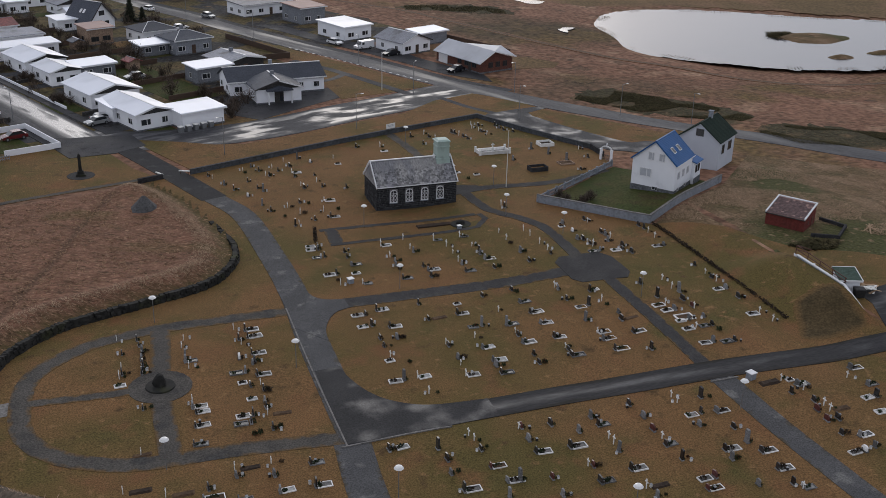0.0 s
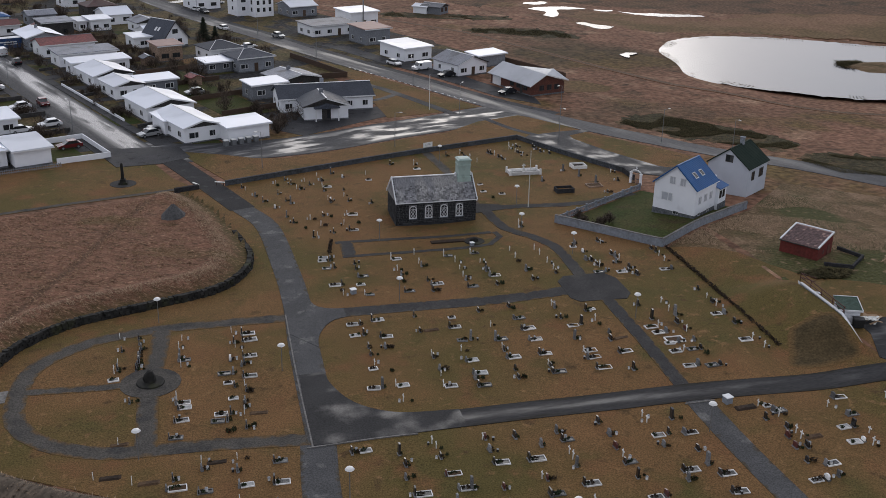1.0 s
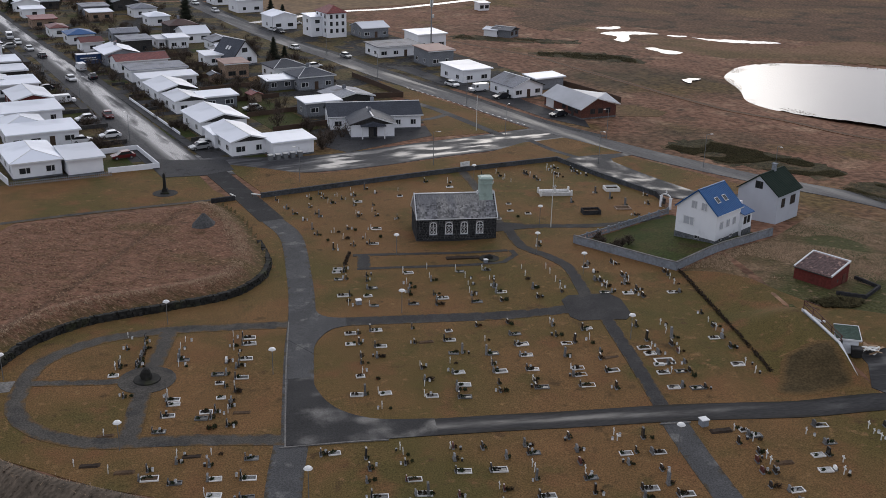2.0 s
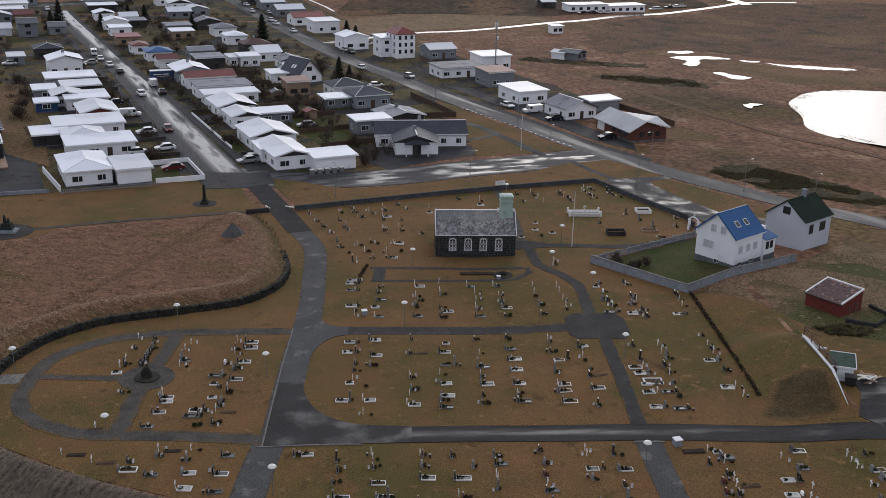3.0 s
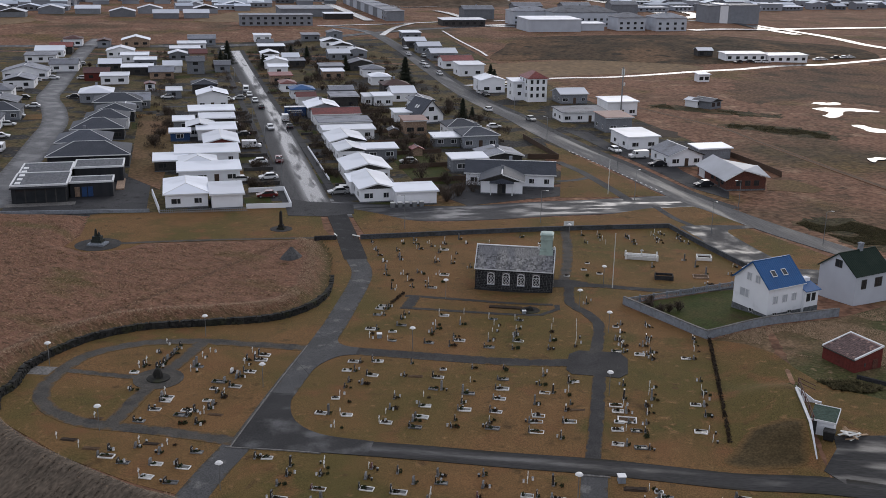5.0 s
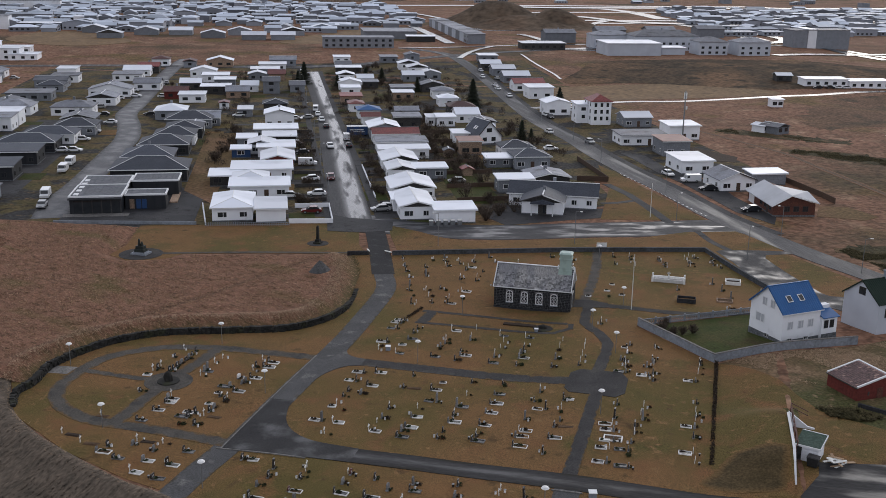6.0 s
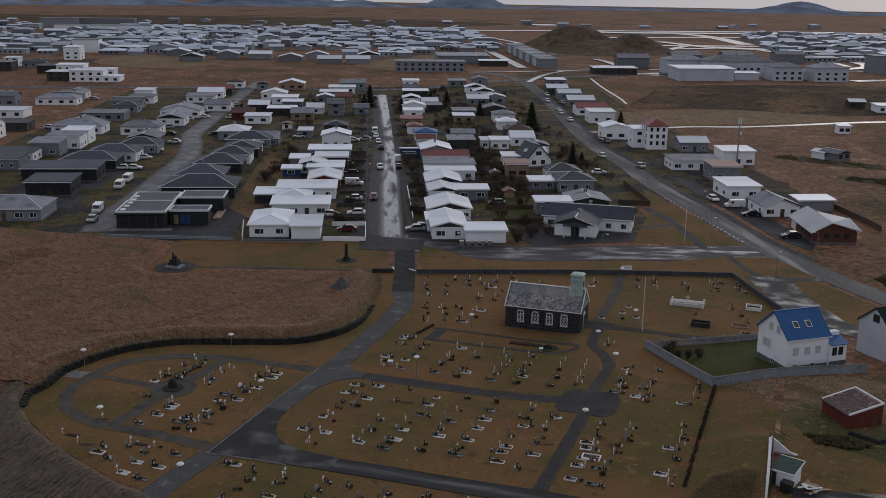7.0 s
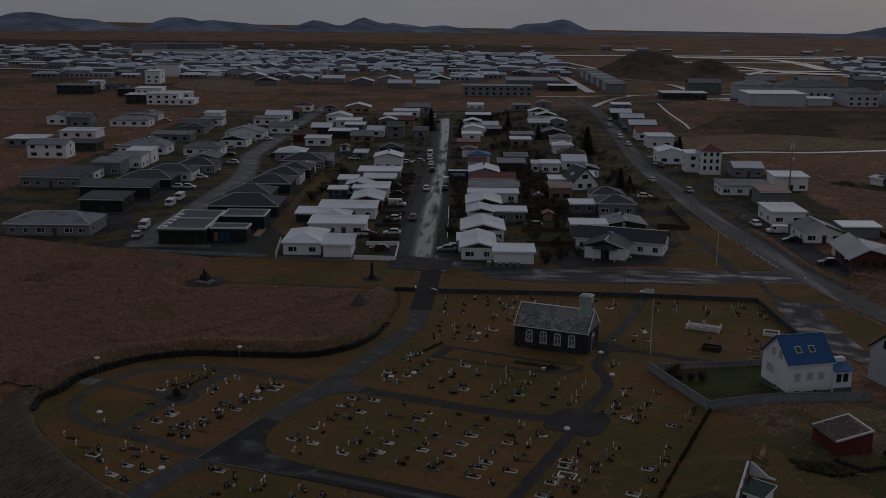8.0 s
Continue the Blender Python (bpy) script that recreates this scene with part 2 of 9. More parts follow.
    "bush": material("bare bush twigs", (0.105, 0.082, 0.066), (0.065, 0.05, 0.04), 0.6, 0.9, spec=0.1, per_island=0.4),
    "ditch": material("rough olive growth", (0.06, 0.05, 0.026), (0.04, 0.036, 0.018), 0.2, 0.95, spec=0.1, bump=0.3, bump_scale=1.5, fine=1.2, grain=(0.34, 0.66), stain=(0.12, 0.08, 0.045), stain_scale=0.12, stain_at=(0.52, 0.62)),
    "pasture": material("olive pasture", (0.15, 0.1, 0.05), (0.12, 0.082, 0.04), 0.05, 0.95, spec=0.1, fine=1.2, stain=(0.2, 0.115, 0.07), stain_scale=0.03, stain_at=(0.45, 0.6)),
    "track": material("trodden moor track", (0.14, 0.1, 0.072), (0.1, 0.072, 0.05), 0.3, 0.95, spec=0.1, fine=2, edges=((0.19, 0.105, 0.064), 0.25, 0.42)),
    "parking_wet": material("puddled parking asphalt", (0.045, 0.045, 0.048), (0.028, 0.028, 0.031), 0.3, 0.85, spec=0.25, fine=5, stain=(0.045, 0.045, 0.049), stain_scale=0.3, stain_at=(0.44, 0.66), rough2=0.4, edges=((0.026, 0.026, 0.028), 0.2, 0.3)),
    "kerb": material("concrete kerb", (0.2, 0.19, 0.18), (0.13, 0.125, 0.12), 0.8, 0.85, fine=4),
    "concrete": material("grey painted concrete", (0.26, 0.285, 0.32), (0.22, 0.24, 0.27), 0.4, 0.85, fine=2.5, grain=(0.1, 0.9), spec=0.15, stain=(0.19, 0.205, 0.225), stain_scale=0.4, stain_at=(0.55, 0.8)),
    "dark_concrete": material("dark concrete", (0.05, 0.05, 0.053), (0.035, 0.035, 0.038), 0.6, 0.95, fine=3, spec=0.1),
    "wall_grey": material("dark grey wall paint", (0.085, 0.092, 0.102), (0.062, 0.067, 0.074), 0.5, 0.9, fine=3, spec=0.12, stain=(0.05, 0.052, 0.05), stain_scale=0.4, stain_at=(0.52, 0.68)),
    "basalt": material("dark basalt", (0.024, 0.026, 0.029), (0.046, 0.047, 0.051), 1.5, 0.85, spec=0.2, bump=0.03, bump_scale=5, fine=5, per_island=0.4),
    "mortar": material("lime mortar", (0.27, 0.27, 0.27), (0.2, 0.2, 0.2), 2, 0.9),
    "slate": material("weathered slate", (0.22, 0.22, 0.23), (0.15, 0.15, 0.16), 3.0, 0.8, fine=6, spec=0.15, per_island=0.5, stretch=(1, 0.4, 0.4), stain=(0.25, 0.245, 0.24), stain_scale=0.5),
    "mint": material("mint green paint", (0.36, 0.46, 0.42), (0.32, 0.41, 0.38), 0.6, 0.55, stain=(0.25, 0.31, 0.28), stain_scale=0.8, stain_at=(0.55, 0.75)),
    "white": material("white painted wall", (0.85, 0.865, 0.9), (0.79, 0.805, 0.845), 0.4, 0.75, spec=0.2, stain=(0.62, 0.63, 0.66), stain_scale=0.6, stain_at=(0.6, 0.85), per_object=0.06),
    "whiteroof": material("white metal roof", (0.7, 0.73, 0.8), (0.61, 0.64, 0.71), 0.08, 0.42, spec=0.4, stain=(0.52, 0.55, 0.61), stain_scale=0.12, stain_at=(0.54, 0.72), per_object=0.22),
    "greyroof": material("grey metal roof", (0.225, 0.236, 0.27), (0.17, 0.18, 0.208), 0.3, 0.6, fine=3, grain=(0.1, 0.9), spec=0.2, per_object=0.4, stain=(0.11, 0.11, 0.12), stain_scale=0.3, stain_at=(0.55, 0.7)),
    "darkroof": material("dark metal roof", (0.052, 0.059, 0.077), (0.068, 0.076, 0.096), 0.3, 0.62, spec=0.2, fine=3, grain=(0.1, 0.9), per_object=0.2),
    "redroof": material("red metal roof", (0.2, 0.05, 0.045), (0.14, 0.042, 0.04), 0.3, 0.5, fine=2, per_object=0.3),
    "brownroof": material("maroon roof", (0.085, 0.032, 0.03), (0.06, 0.03, 0.028), 0.3, 0.6, fine=2, per_object=0.3),
    "blueroof": material("blue corrugated roof", (0.022, 0.1, 0.27), (0.018, 0.08, 0.22), 0.4, 0.5, spec=0.3),
    "greenroof": material("dark green roof", (0.016, 0.028, 0.022), (0.024, 0.036, 0.028), 0.4, 0.8, spec=0.12),
    "tanroof": material("pinkish roof", (0.32, 0.2, 0.17), (0.26, 0.17, 0.15), 0.4, 0.6),
    "grey": material("grey rendered wall", (0.25, 0.265, 0.295), (0.2, 0.215, 0.24), 0.4, 0.85, fine=3, grain=(0.05, 0.95), spec=0.15, per_object=0.25),
    "dark": material("dark stained cladding", (0.035, 0.034, 0.035), (0.055, 0.052, 0.05), 0.5, 0.7, fine=3, per_object=0.25),
    "black": material("black metal cladding", (0.02, 0.022, 0.026), (0.03, 0.032, 0.037), 0.5, 0.7, spec=0.2, stretch=(3, 3, 0.2)),
    "red": material("red painted wall", (0.15, 0.036, 0.03), (0.125, 0.033, 0.028), 0.6, 0.85, fine=3, grain=(0.1, 0.9), spec=0.15, stain=(0.1, 0.032, 0.028), stain_scale=0.6, stain_at=(0.6, 0.85)),
    "brick": material("red brown brick", (0.13, 0.05, 0.035), (0.09, 0.038, 0.03), 1.5, 0.8, fine=5),
    "tan": material("tan rendered wall", (0.3, 0.21, 0.15), (0.24, 0.17, 0.125), 0.4, 0.8, fine=3, per_object=0.2),
    "blue": material("blue paint", (0.02, 0.06, 0.16), (0.018, 0.045, 0.12), 0.5, 0.5),
    "trim": material("white trim", (0.75, 0.76, 0.78), (0.68, 0.69, 0.7), 1, 0.5),
    "glass": material("dark window glass", (0.02, 0.023, 0.027), (0.03, 0.033, 0.037), 1, 0.08, spec=0.6),
    "cream": material("white marker paint", (0.78, 0.78, 0.76), (0.66, 0.66, 0.63), 2, 0.6, per_object=0.1),
    "granite": material("polished dark granite", (0.02, 0.02, 0.022), (0.035, 0.035, 0.036), 4, 0.25, spec=0.5, per_object=0.4),
    "stone": material("grey granite", (0.2, 0.2, 0.2), (0.13, 0.13, 0.132), 3, 0.7, fine=8, per_object=0.4),
    "redstone": material("red granite", (0.12, 0.04, 0.035), (0.08, 0.03, 0.03), 3, 0.35, fine=8),
    "whitestone": material("pale kerb stone", (0.82, 0.81, 0.8), (0.68, 0.67, 0.65), 2.5, 0.75, per_object=0.25),
    "pebble": material("grave gravel", (0.2, 0.195, 0.185), (0.09, 0.088, 0.085), 5, 0.9, fine=12, per_object=0.5),
    "soil": material("bare soil", (0.045, 0.028, 0.018), (0.03, 0.02, 0.014), 1, 0.95, bump=0.05, bump_scale=4, fine=4),
    "turned": material("settled earth", (0.1, 0.06, 0.032), (0.075, 0.045, 0.026), 1, 0.95, bump=0.03, bump_scale=4, fine=4),
    "twig": material("bare twigs", (0.03, 0.022, 0.016), (0.05, 0.035, 0.024), 2, 0.9, per_island=0.4),
    "conifer": material("conifer needles", (0.012, 0.018, 0.01), (0.022, 0.026, 0.014), 2, 0.9, per_island=0.4),
    "plant": material("grave planting", (0.02, 0.035, 0.014), (0.035, 0.045, 0.02), 3, 0.9, per_island=0.5),
    "flower": material("red flowers", (0.25, 0.02, 0.02), (0.12, 0.015, 0.02), 6, 0.8, per_island=0.4),
    "wood": material("weathered timber", (0.11, 0.07, 0.05), (0.075, 0.05, 0.036), 0.8, 0.8, stretch=(1, 1, 6), per_object=0.3),
    "steel": material("galvanised steel", (0.3, 0.31, 0.32), (0.22, 0.23, 0.24), 2, 0.45, metal=0.6),
    "lampwhite": material("opal lamp glass", (0.78, 0.78, 0.77), (0.7, 0.7, 0.69), 2, 0.3),
    "rubber": material("tyre rubber", (0.015, 0.015, 0.015), (0.025, 0.025, 0.025), 5, 0.8),
    "bronze": material("dark bronze", (0.03, 0.038, 0.034), (0.02, 0.024, 0.022), 3, 0.5, metal=0.4),
    "mound": material("gravel mound", (0.13, 0.095, 0.068), (0.08, 0.062, 0.047), 0.03, 0.95, spec=0.08, fine=0.2, stain=(0.14, 0.09, 0.06), stain_scale=0.014, stain_at=(0.5, 0.6)),
    # blue-grey of distance haze painted into the hills' base colour
    "mountain": material("far mountain with haze tint", (0.2, 0.235, 0.31), (0.155, 0.185, 0.25), 0.004, 1.0, spec=0.0, fine=0.02),
    "scrub": material("dark scrub", (0.055, 0.05, 0.024), (0.08, 0.066, 0.034), 0.6, 0.95, spec=0.1, per_island=0.4, fine=2),
    "wall_stone": material("black field stone", (0.012, 0.012, 0.011), (0.025, 0.024, 0.022), 0.9, 0.9, per_island=0.5, stain=(0.03, 0.032, 0.014), stain_scale=0.4, stain_at=(0.55, 0.7)),
    "carwhite": material("white car paint", (0.75, 0.76, 0.78), (0.7, 0.71, 0.73), 1, 0.25, spec=0.6),
    "carred": material("red car paint", (0.12, 0.012, 0.012), (0.1, 0.01, 0.012), 1, 0.25, spec=0.6),
    "cardark": material("dark car paint", (0.015, 0.017, 0.022), (0.02, 0.022, 0.028), 1, 0.2, spec=0.6),
    "carsilver": material("silver car paint", (0.4, 0.41, 0.42), (0.36, 0.37, 0.38), 1, 0.3, metal=0.4),
    "wet_far": material("shining wet asphalt", (0.05, 0.05, 0.054), (0.04, 0.04, 0.044), 0.1, 0.24, spec=0.4),
    "water": material("pond water", (0.02, 0.022, 0.026), (0.03, 0.032, 0.036), 0.1, 0.2, spec=0.28),
}


# ---- mesh helpers ----
class Geo:
    """Vertices and faces gathered piece by piece."""

    def __init__(self):
        self.v, self.f = [], []

    def add(self, verts, faces):
        k = len(self.v)
        self.v += [tuple(p) for p in verts]
        self.f += [tuple(i + k for i in f) for f in faces]
        return self

    def hexa(self, p):
        return self.add(p, [(3, 2, 1, 0), (4, 5, 6, 7), (0, 1, 5, 4), (1, 2, 6, 5), (2, 3, 7, 6), (3, 0, 4, 7)])

    def box(self, x0, x1, y0, y1, z0, z1, taper=0.0):
        t = taper
        return self.hexa([(x0, y0, z0), (x1, y0, z0), (x1, y1, z0), (x0, y1, z0), (x0 + t, y0 + t, z1), (x1 - t, y0 + t, z1), (x1 - t, y1 - t, z1), (x0 + t, y1 - t, z1)])

    def bar(self, a, b, w, h):
        """A beam of width w and height h from a to b."""
        a, b = Vector(a), Vector(b)
        d = (b - a).normalized()
        s = d.cross(Vector((0, 0, 1)))
        s = (s if s.length > 1e-3 else Vector((1, 0, 0))).normalized() * w / 2
        u = s.cross(d).normalized() * h / 2
        return self.hexa([a - s - u, a + s - u, a + s + u, a - s + u, b - s - u, b + s - u, b + s + u, b - s + u])

    def cyl(self, x, y, z0, z1, r0, r1, n=8):
        p = [(x + r * math.cos(i * math.tau / n), y + r * math.sin(i * math.tau / n), z) for z, r in ((z0, r0), (z1, r1)) for i in range(n)]
        return self.add(p, [tuple(range(n - 1, -1, -1)), tuple(range(n, 2 * n))] + [(i, (i + 1) % n, (i + 1) % n + n, i + n) for i in range(n)])

    def prism(self, outline, y0, y1):
        """An outline in x and z, drawn out from y0 to y1."""
        n = len(outline)
        p = [(x, y, z) for y in (y0, y1) for x, z in outline]
        return self.add(p, [tuple(range(n)), tuple(range(2 * n - 1, n - 1, -1))] + [((i + 1) % n, i, i + n, (i + 1) % n + n) for i in range(n)])

    def turned(self, m):
        self.v = [tuple(m @ Vector(p)) for p in self.v]
        return self

    def mesh(self, name, mat, smooth=False):
        me = bpy.data.meshes.new(name)
        me.from_pydata(self.v, [], self.f)
        me.materials.append(mat)
        if smooth:
            me.polygons.foreach_set("use_smooth", [True] * len(me.polygons))
        me.update()
        return me


def blade(g, rnd, x, y, z, w, h):
    """One lodged blade of grass, bent over towards the ground."""
    a = rnd.uniform(0, math.tau)
    c, s = math.cos(a), math.sin(a)
    k = rnd.uniform(1.4, 2.4) * h
    g.add([(x + s * w, y - c * w, z), (x + c * k, y + s * k, z + h), (x - s * w, y + c * w, z)], [(0, 1, 2)])


def part(name, g, mat, parent=None, label="", smooth=False):
    me = g if isinstance(g, bpy.types.Mesh) else g.mesh(name, MAT[mat], smooth)
    ob = new(name, me)
    ob.parent = parent
    return tagged(ob, label) if label else ob


def thing(name, m, label, category, group="", kind=""):
    ob = new(name)
    ob.matrix_basis = m
    ob.empty_display_size = 0.2
    return tagged(ob, label, category, group, kind)


# ---- lie of the land ----
def bump(v, a, b):
    s = min(max((v - a) / (b - a), 0.0), 1.0)
    return s * s * (3 - 2 * s)


def gz(x, y):
    """Height of the land."""
    z = 3.8 * bump(y, 420, 560) - 0.8 * bump(y, 250, 340)
    if y < 115:
        z -= 0.45 * bump(-x, -40, -5) * bump(-y, -110, -60)
    if x > 40 and y < 150:
        z += (0.8 * bump(x, 45, 62) + 1.2 * bump(x, 72, 84)) * bump(-y, -148, -108) * (1 - bump(x, 100, 126)) * (1 - 0.45 * bump(-y, -95, -65))
    if x > 40 and y > 139:
        z -= 0.8 * bump(x, 40, 90) * bump(y, 140, 175) * bump(-y, -320, -230)
    if x > 119 and y > 129:
        z -= 1.6 * bump(x, 120, 165) * bump(y, 130, 200)
    if 10 < x < 80 and 110 < y < 162:
        z -= 0.55 * math.exp(-(((x - 45) / 10) ** 2 + ((y - 136) / 6.5) ** 2))
    if 96 < x < 228 and y < 345:
        z += bump(x, 96, 114) * (1 - bump(y, 300, 345)) * (1 - bump(x, 200, 228)) * (0.42 * noise2(x, y, 0.045, 3.1) - 0.1)
    return z


def noise2(x, y, s, seed=0.0):
    return noise.noise(Vector((x * s + seed, y * s - seed, seed * 1.7)))


def smooth_path(points, step=2.0, closed=False):
    """A soft curve through the points, cut into steps."""
    pts = [Vector(p[:2]) for p in points]
    n, out = len(pts), []
    for i in range(n if closed else n - 1):
        p = [pts[(i + k) % n] if closed else pts[min(max(i + k, 0), n - 1)] for k in (-1, 0, 1, 2)]
        m = max(1, int((p[2] - p[1]).length / step))
        for j in range(m):
            t = j / m
            out.append(0.5 * (2 * p[1] + (p[2] - p[0]) * t + (2 * p[0] - 5 * p[1] + 4 * p[2] - p[3]) * t * t + (3 * p[1] - p[0] - 3 * p[2] + p[3]) * t ** 3))
    return out if closed else out + [pts[-1]]


def sideways(path, i, closed=False):
    n = len(path)
    a, b = (path[i - 1], path[(i + 1) % n]) if closed else (path[max(i - 1, 0)], path[min(i + 1, n - 1)])
    d = (b - a).normalized()
    return Vector((d.y, -d.x))


def ribbon(name, points, width, up, mat, label, category="road", step=2.0, straight=False, shift=0.0, thick=0.15, parent=None):
    """A strip along a path, lying on the land."""
    path = smooth_path(points, step)
    if straight:
        path = [Vector(p[:2]).lerp(Vector(q[:2]), k / 8) for p, q in zip(points, points[1:]) for k in range(8)] + [Vector(points[-1][:2])]
    cross = max(8, int(width / 2) + 1)
    g = Geo()
    rows = []
    for i, p in enumerate(path):
        s = sideways(path, i)
        w = width[i] if isinstance(width, list) else width
        row = [p + s * (shift + w * (k / cross - 0.5)) for k in range(cross + 1)]
        row = [(q.x, q.y, gz(q.x, q.y) + up) for q in row]
        rows.append([(row[0][0], row[0][1], row[0][2] - thick)] + row + [(row[-1][0], row[-1][1], row[-1][2] - thick)])
    n = cross + 3
    g.v = [q for r in rows for q in r]
    g.f = [(i * n + k, i * n + k + 1, (i + 1) * n + k + 1, (i + 1) * n + k) for i in range(len(rows) - 1) for k in range(n - 1)]
    ob = part(name, g, mat, parent)
    across = ob.data.attributes.new("across", "FLOAT", "POINT")
    across.data.foreach_set("value", [min(max((k - 1) / cross, 0), 1) for _ in rows for k in range(n)])
    return ob if parent else tagged(ob, label, category, kind="structure")


def area(name, outline, up, mat, label, category="ground", cell=3.0, closed_curve=False, thick=0.12):
    """A sheet with the given outline that follows the land."""
    pts = smooth_path(outline, 1.5, True) if closed_curve else [Vector(p) for p in outline]
    bm = bmesh.new()
    face = bm.faces.new([bm.verts.new((p.x, p.y, 0)) for p in pts])
    xs, ys = [p.x for p in pts], [p.y for p in pts]
    for axis, lo, hi in ((0, min(xs), max(xs)), (1, min(ys), max(ys))):
        k = math.ceil(lo / cell)
        while k * cell < hi:
            co, no = [0, 0, 0], [0, 0, 0]
            co[axis], no[axis] = k * cell, 1
            bmesh.ops.bisect_plane(bm, geom=bm.verts[:] + bm.edges[:] + bm.faces[:], plane_co=co, plane_no=no)
            k += 1
    bmesh.ops.triangulate(bm, faces=[f for f in bm.faces if len(f.verts) > 4])
    for v in bm.verts:
        v.co.z = gz(v.co.x, v.co.y) + up
    rim = [e for e in bm.edges if e.is_boundary]
    fresh = bmesh.ops.extrude_edge_only(bm, edges=rim)["geom"]
    for v in fresh:
        if isinstance(v, bmesh.types.BMVert):
            v.co.z -= thick
    bmesh.ops.recalc_face_normals(bm, faces=bm.faces[:])
    if sum(f.normal.z for f in bm.faces) < 0:
        bmesh.ops.reverse_faces(bm, faces=bm.faces[:])
    me = bpy.data.meshes.new(name)
    bm.to_mesh(me)
    bm.free()
    me.materials.append(MAT[mat])
    across = me.attributes.new("across", "FLOAT", "POINT")
    across.data.foreach_set("value", [0.5] * len(me.vertices))
    return tagged(new(name, me), label, category, kind="structure")


def ragged(points, amount, step=1.2, seed=4.0):
    """An uneven closed outline through the points."""
    path = smooth_path(points, step, True)
    return [(p.x + amount * noise2(p.x, p.y, 0.55, seed) + 0.6 * amount * noise2(p.x, p.y, 1.7, seed), p.y + 1.6 * amount * noise2(p.x, p.y, 0.5, seed + 9) + amount * noise2(p.x, p.y, 1.5, seed + 5)) for p in path]


def inside(x, y, poly):
    c = False
    for (x0, y0), (x1, y1) in zip(poly, poly[1:] + poly[:1]):
        if (y0 > y) != (y1 > y) and x < (x1 - x0) * (y - y0) / (y1 - y0) + x0:
            c = not c
    return c


def edge_distance(x, y, path):
    p, best = Vector((x, y)), 1e9
    for a, b in zip(path, path[1:]):
        a, b = Vector(a), Vector(b)
        t = max(0, min(1, (p - a).dot(b - a) / max((b - a).length_squared, 1e-9)))
        best = min(best, (p - a - t * (b - a)).length)
    return best


# ---- ground ----
def spread(lo, hi, cell, far):
    a = list(np.arange(lo, hi + 0.1, cell))
    d, up, down = cell, [a[-1]], [a[0]]
    while up[-1] < far:
        d *= 1.16
        up.append(up[-1] + d)
    d = cell
    while down[-1] > -far:
        d *= 1.16
        down.append(down[-1] - d)
    return np.array(down[:0:-1] + a + up[1:])


BANK_CREST = [(-16, 89), (-13.7, 85.5), (-9, 79.5), (-3, 75), (3.4, 71.6), (12.8, 67.3), (20.1, 64.8), (28, 57.5), (40, 45)]


def land():
    xs, ys = spread(-90, 230, 2.5, 2500), spread(30, 350, 2.5, 2500)
    X, Y = np.meshgrid(xs, ys)
    Z = np.vectorize(gz)(X, Y)
    pond = np.exp(-(((X - 187) / 53) ** 2 + ((Y - 242) / 40) ** 2) ** 2)
    Z = Z - 1.2 * pond
    nx = len(xs)
    g = Geo()
    g.v = [tuple(p) for p in np.stack([X, Y, Z], -1).reshape(-1, 3)]
    crest = BANK_CREST
    below = [tuple(p) for p in crest] + [(40, -60), (-200, -60), (-200, 80), (-40, 84)]
    for r in range(len(g.v)):
        x, y, z = g.v[r]
        if -200 < x < 45 and -60 < y < 92 and inside(x, y, below):
            d = min(edge_distance(x, y, crest), edge_distance(x, y, [(-200, 80), (-40, 84), crest[0]]))
            g.v[r] = (x, y, z - 5.4 * float(bump(d, 0, 11)))
    g.f = [(i * nx + k, i * nx + k + 1, (i + 1) * nx + k + 1, (i + 1) * nx + k) for i in range(len(ys) - 1) for k in range(nx - 1)]
    tagged(part("ground", g, "moor", smooth=True), "brown winter moorland grass reaching to the horizon", "ground", kind="structure")


land()

# ---- lawns, heath, paths and roads ----
HEATH_WALL = [(-11.0, 87.3), (-12.0, 93.3), (-9.4, 101.8), (-3.7, 107.7), (5.2, 111.2), (13.1, 114.7), (17.0, 120.6), (17.8, 127.4), (16.4, 136.0), (14.0, 146.2), (9.6, 155.4)]
area("lawn", [(-14, 87), (-8, 79), (3, 72.4), (13, 68.2), (21, 66), (30, 56), (44, 44), (75, 40), (100, 50), (108, 68), (106, 84), (99, 92), (93, 97), (86, 100.6), (83.6, 105), (81.8, 110), (79, 113.6), (76.4, 115.4), (73.9, 116.2), (62.8, 129.4), (66, 134), (83, 145), (84.5, 152), (72.8, 179), (45, 168.5), (16.5, 157.6), (9, 155.5), (13, 146), (15.8, 136), (17.3, 127), (16.5, 121), (12.9, 115.2), (5, 111.6), (-4, 108.3), (-9.8, 102.4), (-12.2, 94)], 0.03, "lawn", "mown olive-brown winter lawn between the graves", "lawn")
area("green_strip", [(-39, 164), (-8, 175.5), (3, 178), (8, 163), (11, 157.8), (8, 156.5), (-7, 153.0), (-21, 147.5), (-22.5, 143), (-28, 140.2), (-33.5, 143), (-34, 150)], 0.03, "lawn", "brown grass strip between the heath and the houses", "lawn")
area("verge", [(9, 179), (12, 171), (17, 159), (45, 170), (72.5, 180.5), (86.5, 153.5), (92, 150), (102, 152), (103, 159), (98.5, 168), (88, 183), (85.4, 191), (79, 197.5), (69, 193), (60, 184.6), (49, 180), (36, 174.4), (27, 171.5), (22, 172.5), (17, 175.5)], 0.068, "lawn", "brown grass verge outside the cemetery wall", "verge")
